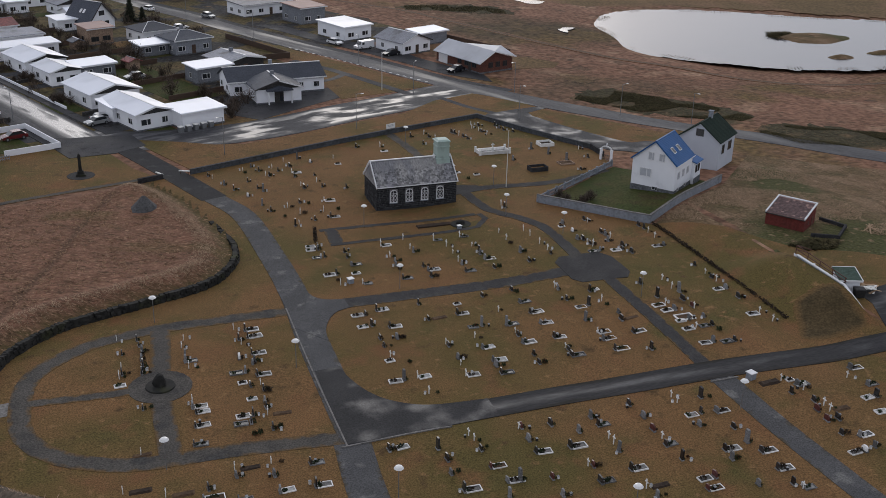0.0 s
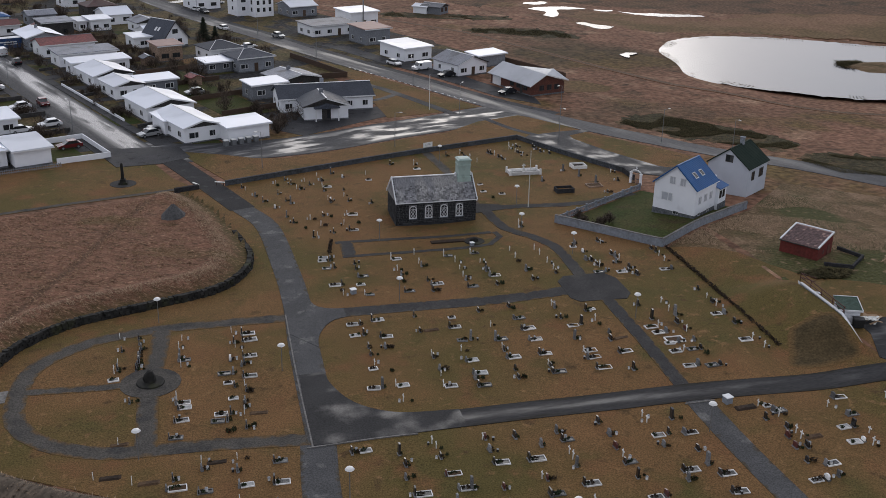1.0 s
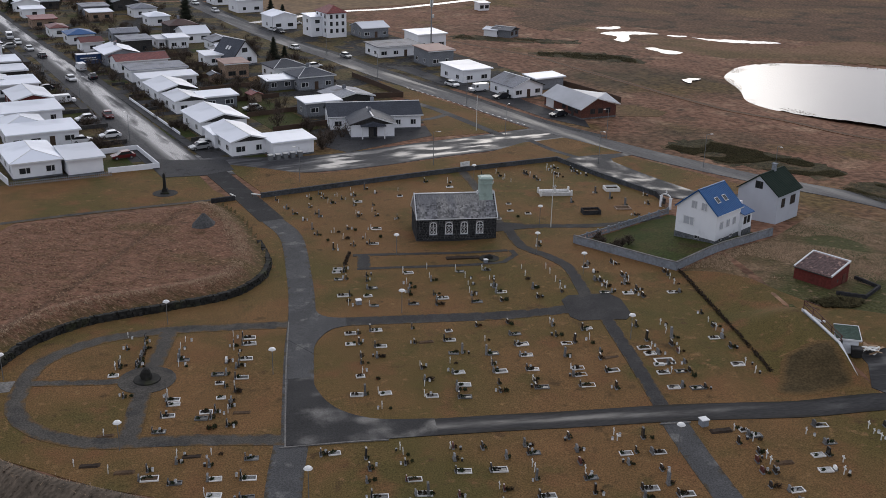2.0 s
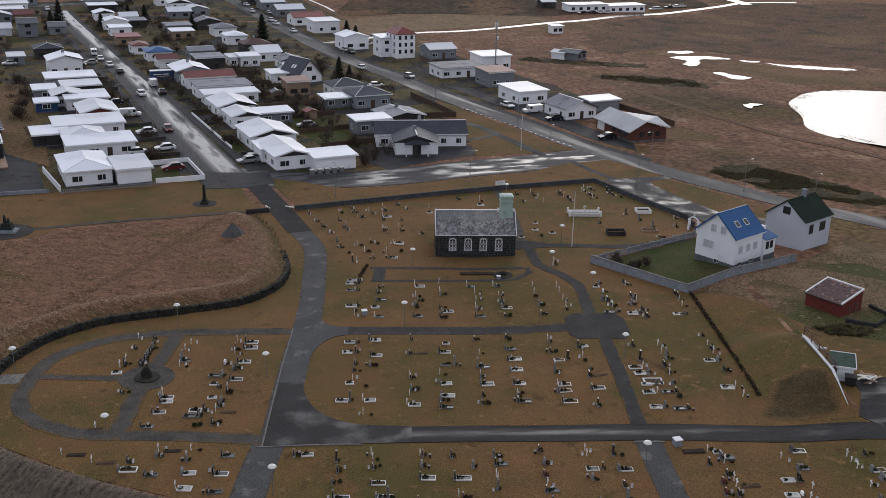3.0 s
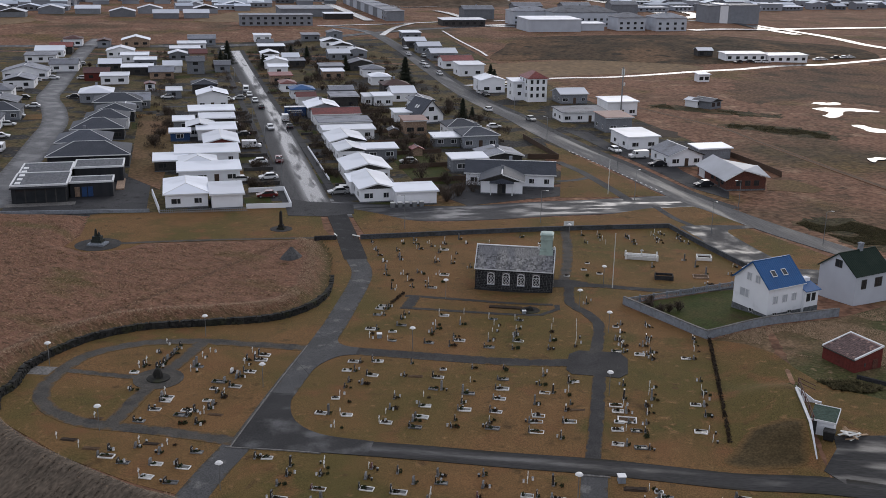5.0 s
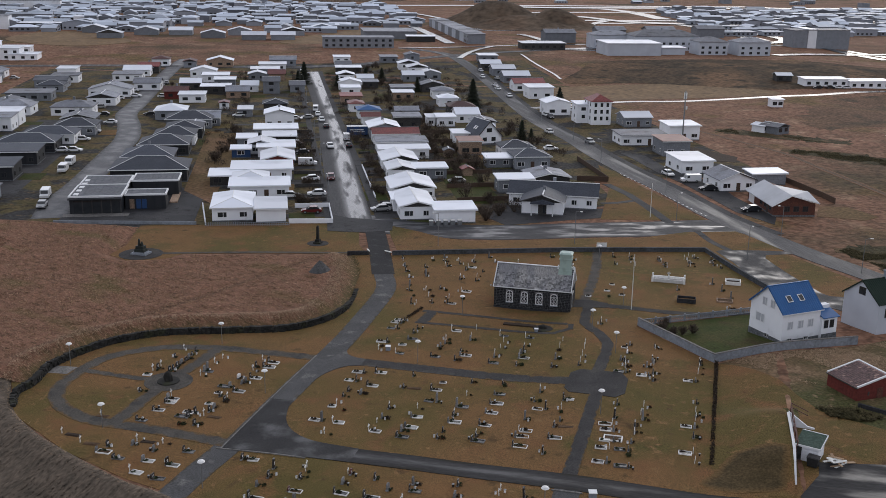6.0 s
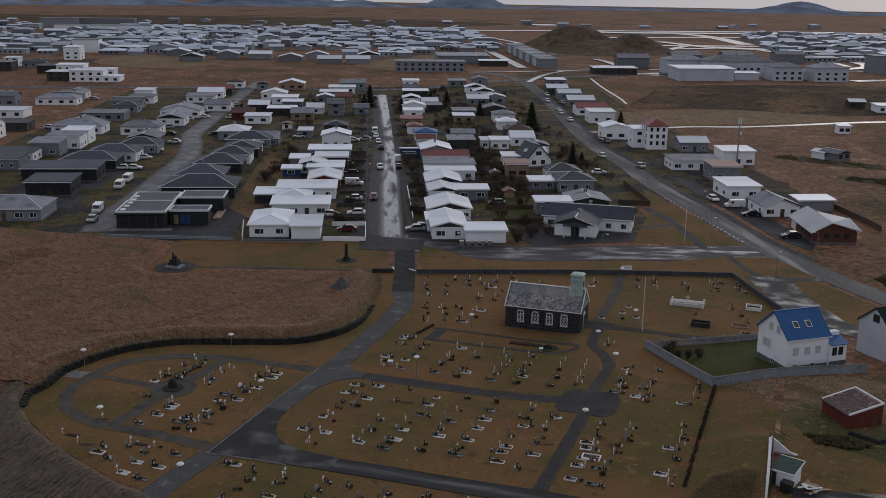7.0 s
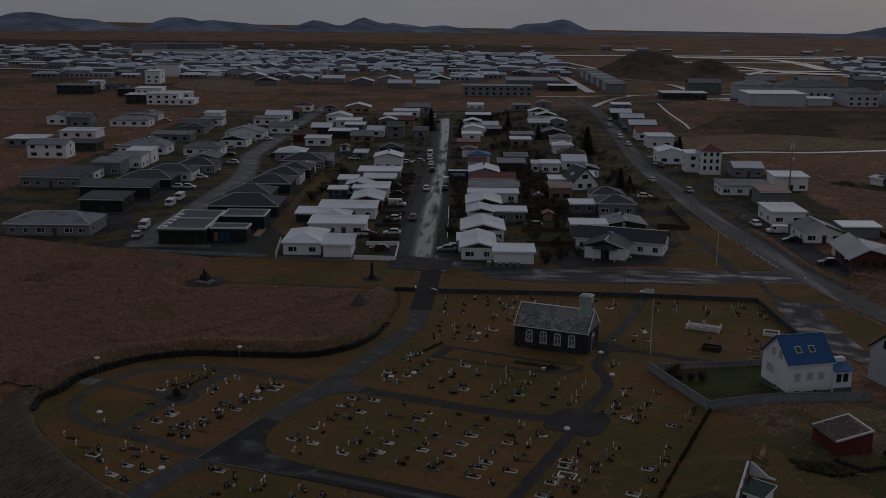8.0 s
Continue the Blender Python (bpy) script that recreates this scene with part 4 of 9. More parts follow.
def pond():
    water = [(138.2, 250), (136.6, 244), (136.4, 236), (138, 230), (142.0, 225), (148, 218.5), (154, 213.8), (162.7, 207), (172, 202.6), (189, 199), (215, 200), (245, 215), (246, 240), (239, 256), (227, 262), (214, 270), (200, 280.5), (185, 288), (170, 290.4), (159, 286.5), (150.5, 279), (145.5, 271), (141.4, 262.5), (140.6, 256)]
    ob = area("pond_water", ragged(water, 0.9), 0.0, "water", "still pale pond reflecting the overcast sky", "pond", cell=400)
    for v in ob.data.vertices:
        v.co.z = -1.95 if v.co.z > -50 else v.co.z
    rnd = random.Random(3)
    for cx, cy, rx, ry in ((197.5, 238, 12.5, 9.5), (187.5, 214, 4.2, 2.6), (203, 216, 6.5, 2.2)):
        g = Geo()
        rings, n = 5, 28
        for k in range(rings + 1):
            for i in range(n):
                a = i * math.tau / n
                f = (k / rings) * (1 + 0.18 * noise2(math.cos(a) * 2, math.sin(a) * 2, 1.0, cx))
                g.v.append((cx + rx * f * math.cos(a), cy + ry * f * math.sin(a), -1.3 - 0.95 * (k / rings) ** 2 + 0.12 * rnd.random()))
        g.f = [(k * n + i, (k + 1) * n + i, (k + 1) * n + (i + 1) % n, k * n + (i + 1) % n) for k in range(rings) for i in range(n)] + [tuple(range(n))]
        tagged(part("pond_islet", g, "rough_grass"), "low islet of rushes and straw in the pond", "islet", kind="structure")
    for pts in ([(132.5, 359.9), (143.2, 367.0), (142.4, 361.7), (137.5, 357.8)], [(130.6, 345.9), (136.1, 350.9), (142.9, 354.2), (148.9, 354.6), (154.1, 351.8), (149.2, 348.8), (141.4, 346.0), (137.9, 336.2), (133.7, 327.3), (131.2, 330.7), (134.5, 340.0)], [(156.4, 349.0), (163.3, 348.6), (163.0, 346.6), (158.4, 345.8)], [(164.3, 344.4), (168.6, 341.6), (178.4, 338.2), (190.0, 334.0), (189.0, 330.0), (174.3, 332.6), (168.5, 337.0)], [(136.2, 314.6), (140.0, 316.7), (142.2, 312.6), (147.2, 309.8), (143.0, 304.0), (139.2, 304.0), (137.4, 309.6)], [(127.9, 258.8), (131.1, 261.0), (134.3, 261.0), (130.6, 258.0), (128.4, 254.7)]):
        area("marsh_pool", ragged([(x + 0.6, y) for x, y in pts], 0.7), 0.1, "water", "shallow bright pool in the marsh", "pool", cell=6, thick=0.4)
    s = Geo()
    shore = smooth_path(water, 0.9, True)
    for i, p in enumerate(shore):
        sd = sideways(shore, i, True)
        for _ in range(14 if noise2(p.x, p.y, 0.08, 3.0) > 0.05 else 0):
            q = p - sd * rnd.uniform(0.3, 3.5)
            blade(s, rnd, q.x, q.y, max(-1.97, gz(q.x, q.y) - 0.1), 0.12, rnd.uniform(0.06, 0.16))
    tagged(part("shore_rushes", s, "rough_grass"), "brown rushes round the pond's edge", "rushes", kind="stuff")


pond()


def distance():
    """Gravel mounds and a far rim of hills."""
    for cx, cy, r, h, seed in ((-92, 830, 66, 19, 1.0), (-42, 815, 48, 14, 4.0), (-66, 812, 80, 9, 8.0)):
        g, rings, n = Geo(), 12, 40
        for k in range(rings + 1):
            for i in range(n):
                a, f = i * math.tau / n, k / rings
                x, y = cx + r * f * math.cos(a), cy + r * 0.8 * f * math.sin(a)
                z = h * (0.5 + 0.5 * math.cos(math.pi * f)) ** 1.2
                g.v.append((x, y, 3 + z * (1 + 0.25 * noise2(x, y, 0.03, seed)) - 0.5 * f))
        g.f = [(k * n + i, (k + 1) * n + i, (k + 1) * n + (i + 1) % n, k * n + (i + 1) % n) for k in range(rings) for i in range(n)] + [tuple(range(n))]
        tagged(part("gravel_mound", g, "mound", smooth=True), "dark bare gravel mound beyond the houses", "mound", kind="structure")
    g = Geo()
    n = 900
    peaks = [(44.6, 34, 2.2), (41.6, 15, 1.3), (37.2, 26, 1.3), (35.0, 15, 1.2), (33.2, 11, 1.0), (29.8, 20, 1.0), (27.3, 27, 0.9), (25.4, 16, 1.1), (23.0, 12, 1.1), (18.3, 17, 0.9), (16.4, 27, 1.1), (-0.4, 22, 1.6), (52, 26, 3), (60, 30, 4), (75, 25, 5), (100, 30, 6), (140, 26, 8), (190, 30, 9), (240, 26, 9), (300, 22, 8)]
    for i in range(n):
        az = i * 360 / n
        d = lambda p: (az - p + 180) % 360 - 180
        h = 6 + sum(k * math.exp(-(d(p) / w) ** 2) for p, k, w in peaks) + 3 * noise2(math.cos(radians(az)) * 40, math.sin(radians(az)) * 40, 0.9, 2.0) + 2.5 * noise2(math.cos(radians(az)) * 120, math.sin(radians(az)) * 120, 0.9, 7.0)
        a = radians(az)
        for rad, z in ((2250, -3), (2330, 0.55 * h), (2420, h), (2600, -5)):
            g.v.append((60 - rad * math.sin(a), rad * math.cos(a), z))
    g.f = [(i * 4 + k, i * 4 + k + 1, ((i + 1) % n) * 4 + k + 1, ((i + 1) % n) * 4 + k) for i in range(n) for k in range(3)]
    # the hills' haze is only their colour, no air effect
    tagged(part("backdrop_hills", g, "mountain", smooth=True), "low hills along the horizon, tinted blue-grey for haze", "hills", kind="structure")


distance()


def wall_run(name, points, h, w, mat, label, cap=None):
    """A plain wall that follows the land, with a coping where one is named."""
    g, c = Geo(), Geo()
    for p, q in zip(points, points[1:]):
        p, q = Vector(p), Vector(q)
        m = max(1, int((q - p).length / 2.5))
        s = Vector(((q - p).y, -(q - p).x)).normalized() * w / 2
        e = (q - p).normalized() * w / 2
        for k in range(m):
            a, b = p.lerp(q, k / m) - (e if k == 0 else e * 0), p.lerp(q, (k + 1) / m) + (e if k == m - 1 else e * 0)
            za, zb = gz(a.x, a.y), gz(b.x, b.y)
            f = lambda grow, lo, hi: [(a.x - s.x * grow, a.y - s.y * grow, za + lo), (b.x - s.x * grow, b.y - s.y * grow, zb + lo), (b.x + s.x * grow, b.y + s.y * grow, zb + lo), (a.x + s.x * grow, a.y + s.y * grow, za + lo), (a.x - s.x * grow, a.y - s.y * grow, za + hi), (b.x - s.x * grow, b.y - s.y * grow, zb + hi), (b.x + s.x * grow, b.y + s.y * grow, zb + hi), (a.x + s.x * grow, a.y + s.y * grow, za + hi)]
            g.hexa(f(1.0, -0.5, h))
            c.hexa(f(1.35, h + 0.002, h + 0.09))
    ob = part(name, g, mat)
    tagged(ob, label, "wall", kind="structure")
    if cap:
        part("coping", c, cap, ob)
    return ob


wall_run("cemetery_wall", [(16.4, 157.6), (44.5, 168.2), (72.8, 179.0), (84.2, 154.0)], 0.8, 0.3, "wall_grey", "long low dark concrete wall behind the cemetery", "wall_grey")
wall_run("yard_wall", [(63.0, 130.0), (73.9, 116.6), (93.7, 128.9)], 1.2, 0.25, "concrete", "low blue-grey concrete wall round the garden", "kerb")

# ---- windows shared by all houses ----
PANE = Geo().box(-0.5, 0.5, 0.0, 0.02, 0, 1).mesh("pane", MAT["glass"])
CURTAIN = Geo().box(-0.5, 0.5, 0.0, 0.02, 0, 1).mesh("pane", MAT["curtain"])
_f = Geo()
for x0, x1, z0, z1 in ((-0.5, -0.44, 0, 1), (0.44, 0.5, 0, 1), (-0.44, 0.44, 0, 0.07), (-0.44, 0.44, 0.93, 1), (0.08, 0.13, 0.07, 0.93)):
    _f.box(x0, x1, -0.03, 0.0, z0, z1)
FRAME_WHITE = _f.mesh("window_frame", MAT["trim"])
FRAME_DARK = _f.mesh("window_frame_dark", MAT["dark"])


def window(parent, x, y, z, w, h, turn, lod=0, dark=False, name="window", pane=None):
    """A window whose outer face stands at x, y and looks along -y before the turn."""
    m = pose(x, y, z, 0, 0, turn) @ pose(0, -0.03, 0) @ Matrix.Diagonal((w, 1, h, 1))
    if lod:
        ob = part("pane", PANE, "", parent)
        ob.matrix_basis = m
        return ob
    ob = part(name, FRAME_DARK if dark else FRAME_WHITE, "", parent)
    ob.matrix_basis = m
    part("pane", pane or PANE, "", ob)
    return ob


ROOFS = {"white": "whiteroof", "grey": "greyroof", "dark": "darkroof", "red": "redroof", "brown": "brownroof", "blue": "blueroof", "tan": "tanroof"}
ROOF_WORDS = {"white": "white metal", "grey": "grey metal", "dark": "dark metal", "red": "red metal", "brown": "maroon", "blue": "blue metal", "tan": "pinkish"}
WALL_WORDS = {"white": "white", "grey": "grey", "dark": "dark-stained", "black": "black-clad", "red": "red-brown", "tan": "tan", "blue": "blue-painted", "pale": "pale grey"}
STYLE_WORDS = {"flat": "nearly flat roof", "hip": "hipped roof", "gv": "gabled roof", "gu": "gabled roof"}


def roof_shape(style, w, d, h, rise, over=0.45, t=0.16):
    """Roof slabs over a plan of w by d, front at y = 0."""
    g = Geo()
    x0, x1, y0, y1 = -w / 2 - over, w / 2 + over, -over, d + over
    if style == "flat":
        s = 0.35
        g.hexa([(x0, y0, h), (x1, y0, h), (x1, y1, h + s), (x0, y1, h + s), (x0, y0, h + 0.22), (x1, y0, h + 0.22), (x1, y1, h + s + 0.22), (x0, y1, h + s + 0.22)])
    elif style == "gv":
        e = h - rise * over / (w / 2)
        for a, b in ((x0, 0), (0, x1)):
            za, zb = (e, h + rise) if b == 0 else (h + rise, e)
            g.hexa([(a, y0, za), (b, y0, zb), (b, y1, zb), (a, y1, za), (a, y0, za + t), (b, y0, zb + t), (b, y1, zb + t), (a, y1, za + t)])
    elif style == "gu":
        e, m = h - rise * over / (d / 2), d / 2
        g.hexa([(x0, y0, e), (x1, y0, e), (x1, m, h + rise), (x0, m, h + rise), (x0, y0, e + t), (x1, y0, e + t), (x1, m, h + rise + t), (x0, m, h + rise + t)])
        g.hexa([(x0, m, h + rise), (x1, m, h + rise), (x1, y1, e), (x0, y1, e), (x0, m, h + rise + t), (x1, m, h + rise + t), (x1, y1, e + t), (x0, y1, e + t)])
    else:
        k = min(w, d) / 2 * 0.92
        if w >= d:
            r0, r1 = (x0 + k, d / 2), (x1 - k, d / 2)
        else:
            r0, r1 = (0, y0 + k), (0, y1 - k)
        z, top = h - 0.08, h + rise
        g.add([(x0, y0, z), (x1, y0, z), (x1, y1, z), (x0, y1, z), (x0, y0, z + 0.18), (x1, y0, z + 0.18), (x1, y1, z + 0.18), (x0, y1, z + 0.18), (*r0, top), (*r1, top)],
              [(3, 2, 1, 0), (0, 1, 5, 4), (1, 2, 6, 5), (2, 3, 7, 6), (3, 0, 4, 7)] + ([(4, 5, 9, 8), (5, 6, 9), (6, 7, 8, 9), (7, 4, 8)] if w >= d else [(4, 5, 8), (5, 6, 9, 8), (6, 7, 9), (7, 4, 8, 9)]))
    return g


HOUSES = []
RND = random.Random(11)


def build_house(m, w, d, h, style, roof, wall, lod=0, rise=None, windows=True, door=True, label="", category="house", name="house"):
    label = label or f"low {WALL_WORDS[wall]} house with a {ROOF_WORDS[roof]} {STYLE_WORDS[style]}"
    ob = thing(name, m, label, category, "houses of the town")
    rise = rise if rise is not None else {"flat": 0, "gv": 0.135 * w, "gu": 0.16 * d, "hip": 0.17 * min(w, d)}[style]
    g = Geo().box(-w / 2, w / 2, 0, d, -1.2, h + (0.02 if style != "flat" else 0.01))
    if style == "gv":
        g.prism([(-w / 2, h), (w / 2, h), (0, h + rise)], 0.0, d)
    if style == "gu":
        k = Geo().prism([(0, h), (d, h), (d / 2, h + rise)], -w / 2, w / 2).turned(Matrix(((0, 1, 0, 0), (1, 0, 0, 0), (0, 0, 1, 0), (0, 0, 0, 1))))
        g.add(k.v, [f[::-1] for f in k.f])
    if style == "flat":
        g.hexa([(-w / 2, 0.05, h), (w / 2, 0.05, h), (w / 2, d, h), (-w / 2, d, h), (-w / 2, 0.05, h + 0.01), (w / 2, 0.05, h + 0.01), (w / 2, d, h + 0.33), (-w / 2, d, h + 0.33)])
    part("wall", g, wall, ob)
    if lod == 0:
        part("foundation", Geo().box(-w / 2 - 0.04, w / 2 + 0.04, -0.04, d + 0.04, -1.2, 0.3), "plinth", ob)
    rf = part("roof", roof_shape(style, w, d, h, rise), ROOFS[roof], ob)
    cap = "trim" if roof in ("dark", "white", "grey") else "greyroof"
    if style == "gv" and wall in ("white", "grey") and RND.random() < 0.6:
        part("gable_cladding", Geo().prism([(-w / 2 - 0.2, h - 0.16), (w / 2 + 0.2, h - 0.16), (w / 2 + 0.2, h - 0.02), (0, h + rise - 0.06), (-w / 2 - 0.2, h - 0.02)], -0.05, 0.0), "dark", ob, "dark timber cladding in the gable")
    if style == "gv":
        part("ridge_cap", Geo().box(-0.14, 0.14, -0.46, d + 0.46, h + rise + 0.1, h + rise + 0.2), cap, rf)
        if lod == 0:
            for s in (-1, 1):
                part("verge_board", Geo().bar((s * (w / 2 + 0.45), -0.48, h - rise * 0.9 / w), (0, -0.48, h + rise), 0.06, 0.26), "dark" if wall in ("white", "grey") and RND.random() < 0.5 else "trim", rf)
    elif style == "gu":
        part("ridge_cap", Geo().box(-w / 2 - 0.46, w / 2 + 0.46, d / 2 - 0.14, d / 2 + 0.14, h + rise + 0.1, h + rise + 0.2), cap, rf)
    elif style == "hip" and (lod == 0 or roof == "dark"):
        k = min(w, d) / 2 * 0.92
        ends = [((-w / 2 - 0.45 + k, d / 2), (w / 2 + 0.45 - k, d / 2))] if w >= d else [((0, k - 0.45), (0, d + 0.45 - k))]
        (ax, ay), (bx, by) = ends[0]
        top = h + rise + 0.03
        for c, e in (((-w / 2 - 0.45, -0.45), (ax, ay)), ((w / 2 + 0.45, -0.45), (bx, by) if w >= d else (ax, ay))):
            part("hip_cap", Geo().bar((*c, h + 0.12), (*e, top), 0.12, 0.08), cap, rf)
        part("ridge_cap", Geo().bar((ax, ay, top), (bx, by, top), 0.14, 0.08), cap, rf)
    if lod == 0:
        f = Geo().box(-w / 2 - 0.5, w / 2 + 0.5, -0.5, -0.45, h - 0.14, h + 0.1)
        if style in ("flat", "gu", "hip"):
            part("fascia", f, "trim", rf)
    if style in ("gv", "gu", "hip") and w > 8.5 and RND.random() < 0.35:
        part("chimney", Geo().box(-0.35, 0.35, d / 2 + 0.6, d / 2 + 1.3, h, h + rise + 0.9), "grey", rf)
    if windows:
        storeys = 2 if h > 4.2 else 1
        dark = wall in ("black", "dark", "tan")
        for s in range(storeys):
            z0 = 0.95 + s * 2.6
            if z0 + 1.2 > h:
                continue
            n = max(1, int(w / (3.0 if lod == 0 else 3.8)))
            for i in range(n):
                x = -w / 2 + (i + 0.5) * w / n + RND.uniform(-0.2, 0.2)
                if lod == 0 and door and s == 0 and i == n // 2 and n > 2:
                    dr = part("door", Geo().box(x - 0.5, x + 0.5, -0.05, 0.0, 0.1, 2.15), "wood", ob)
                    part("handle", Geo().box(x + 0.32, x + 0.42, -0.1, -0.05, 1.0, 1.05), "steel", dr)
                else:
                    window(ob, x, 0.0, z0, RND.choice((1.2, 1.6, 2.0)), 1.15, 0, lod, dark)
            for side in (-1, 1):
                n2 = max(1, int(d / 4.5)) if lod == 0 else 1
                for i in range(n2):
                    y = (i + 0.5) * d / n2 + RND.uniform(-0.3, 0.3)
                    window(ob, side * w / 2, y, z0, RND.choice((1.0, 1.4)), 1.1, 90 * side, lod, dark)
    return ob


def house(u, v, w, d, h, style, roof, wall, rise=None, windows=True):
    """A house by its front wall's middle in the town's axes."""
    x, y = town(u, v)
    lod = 0 if v < 135 else 1
    w = w - 0.8
    HOUSES.append((u, v, w, d))
    return build_house(pose(x, y, gz(*town(u, v + d / 2)), 0, 0, 22.6), w, d, h, style, roof, wall, lod, rise, windows)


# ---- the church ----
def church():
    x0, x1, y0, y1, z0 = 39.9, 52.0, 134.9, 141.5, -0.45
    w, d, eave, ridge = x1 - x0, y1 - y0, 3.75, 6.5
    ob = thing("church", pose(x0, y0, z0), "small dark basalt church with grey slate roof and mint turret", "church")
    core = Geo().box(0.06, w - 0.06, 0.06, d - 0.06, -0.6, eave)
    k = Geo().prism([(0.06, eave), (d - 0.06, eave), (d / 2, ridge - 0.15)], 0.06, w - 0.06).turned(Matrix(((0, 1, 0, 0), (1, 0, 0, 0), (0, 0, 1, 0), (0, 0, 0, 1))))
    core.add(k.v, [f[::-1] for f in k.f])
    part("wall", core, "mortar", ob)
    rnd = random.Random(2)
    blocks = Geo()
    openings = [(w * f - 0.58, w * f + 0.58, 1.05, 3.02) for f in (0.203, 0.4, 0.594, 0.79)]
    course = 0.27

    def course_row(z, length, place, holes, trim=lambda z: (0, 0)):
        a, b = trim(z + course / 2)
        s = a - rnd.uniform(0, 0.3)
        while s < length - b:
            e = s + rnd.uniform(0.38, 0.68)
            p, q = max(s, a), min(e, length - b)
            if q - p > 0.1:
                cuts = [(p, q)]
                for h0, h1, hz0, hz1 in holes:
                    if z + course > hz0 and z < hz1:
                        cuts = [c for lo, hi in cuts for c in ((lo, min(hi, h0)), (max(lo, h1), hi)) if c[1] - c[0] > 0.05]
                for lo, hi in cuts:
                    place(lo + 0.026, hi - 0.026, z + 0.028, z + course - 0.028, rnd.uniform(0, 0.03))
            s = e

    gable = lambda z: (0, 0) if z < eave else ((z - eave) / (ridge - eave) * d / 2,) * 2
    for r in range(int((ridge + 0.4) / course)):
        z = -0.4 + r * course
        if z < eave - 0.1:
            course_row(z, w, lambda a, b, c, e, o: blocks.box(a, b, -0.03 - o, 0.12, c, e), openings)
            course_row(z, w, lambda a, b, c, e, o: blocks.box(a, b, d - 0.12, d + 0.03 + o, c, e), openings)
        course_row(z, d, lambda a, b, c, e, o: blocks.box(w - 0.12, w + 0.03 + o, a, b, c, e), [(d / 2 - 0.85, d / 2 + 0.85, 0, 2.9)], gable)
        course_row(z, d, lambda a, b, c, e, o: blocks.box(-0.03 - o, 0.12, a, b, c, e), [], gable)
    tagged(part("basalt_facing", blocks, "basalt", ob, "coursed dark basalt blocks"), kind="stuff")
    part("plinth", Geo().box(-0.12, w + 0.12, -0.12, d + 0.12, -0.7, 0.22), "basalt", ob)
    # slates, row by row
    slate = Geo()
    run = math.hypot(d / 2 + 0.25, ridge - eave)
    slope = math.atan2(ridge - eave, d / 2)
    for side in (0, 1):
        for r in range(18):
            s = -0.3 + r * (run + 0.1) / 18
            x = -0.12 - rnd.uniform(0, 0.25)
            while x < w + 0.12:
                e = min(x + rnd.uniform(0.3, 0.42), w + 0.12)
                a = max(x, -0.12)
                t = rnd.uniform(0.02, 0.045)
                piece = Geo().box(a + 0.006, e - 0.006, s, s + 0.34, 0.03, 0.03 + t)
                m = Matrix.Translation((0, 0, eave)) @ Matrix.Rotation(slope - 0.03, 4, "X")
                if side:
                    m = Matrix.Translation((w, d, 0)) @ Matrix.Rotation(math.pi, 4, "Z") @ m
                slate.add(piece.turned(m).v, piece.f)
                x = e
    rf = part("roof", Geo().add([(-0.1, -0.2, eave - 0.2), (w + 0.1, -0.2, eave - 0.2), (w + 0.1, d / 2, ridge), (-0.1, d / 2, ridge), (w + 0.1, d + 0.2, eave - 0.2), (-0.1, d + 0.2, eave - 0.2)], [(0, 1, 2, 3), (3, 2, 4, 5), (0, 3, 5), (1, 4, 2), (0, 5, 4, 1)]), "slate", ob)
    tagged(part("slate_covering", slate, "slate", rf, "weathered grey slates"), kind="stuff")
    part("ridge_capping", Geo().box(-0.15, w + 0.15, d / 2 - 0.12, d / 2 + 0.12, ridge + 0.0, ridge + 0.13), "trim", rf, "white ridge capping")
    for x in (-0.2, w + 0.08):
        for sgn in (0, 1):
            a = (x + 0.06, -0.28 if sgn == 0 else d + 0.28, eave - 0.25)
            part("bargeboard", Geo().bar(a, (x + 0.06, d / 2, ridge + 0.1), 0.12, 0.3), "trim", rf, "white bargeboard")
    part("gutter", Geo().box(-0.1, w + 0.1, -0.33, -0.2, eave - 0.25, eave - 0.13), "trim", rf)
    # arched windows
    for f in (0.203, 0.4, 0.594, 0.79):
        cx, half, sill, spring, top = w * f, 0.56, 1.07, 2.45, 3.01
        arc = [(cx + half * math.cos(a), spring + half * math.sin(a)) for a in np.linspace(0, math.pi, 11)]
        inner = [(cx + (half - 0.1) * math.cos(a), spring + (half - 0.1) * math.sin(a)) for a in np.linspace(0, math.pi, 11)]
        rim_o, rim_i = [(cx + half, sill)] + arc + [(cx - half, sill)], [(cx + half - 0.1, sill + 0.1)] + inner + [(cx - half + 0.1, sill + 0.1)]
        win = Geo()
        n = len(rim_o)
        win.v = [(x, y, z) for y in (-0.09, 0.05) for rim in (rim_o, rim_i) for x, z in rim]
        for k in range(n):
            q = (k + 1) % n
            win.f += [(k, k + n, q + n, q), (k, q, q + 2 * n, k + 2 * n), (k + n, k + 3 * n, q + 3 * n, q + n)]
        frame_part = part("window", win, "trim", ob, "white arched window frame with crossing bars")
        part("pane", Geo().prism(rim_i, -0.02, 0.0), "glass", frame_part)
        bars = Geo().box(cx - 0.03, cx + 0.03, -0.06, -0.025, sill + 0.1, top - 0.1).box(cx - half + 0.1, cx + half - 0.1, -0.065, -0.025, spring - 0.03, spring + 0.03)
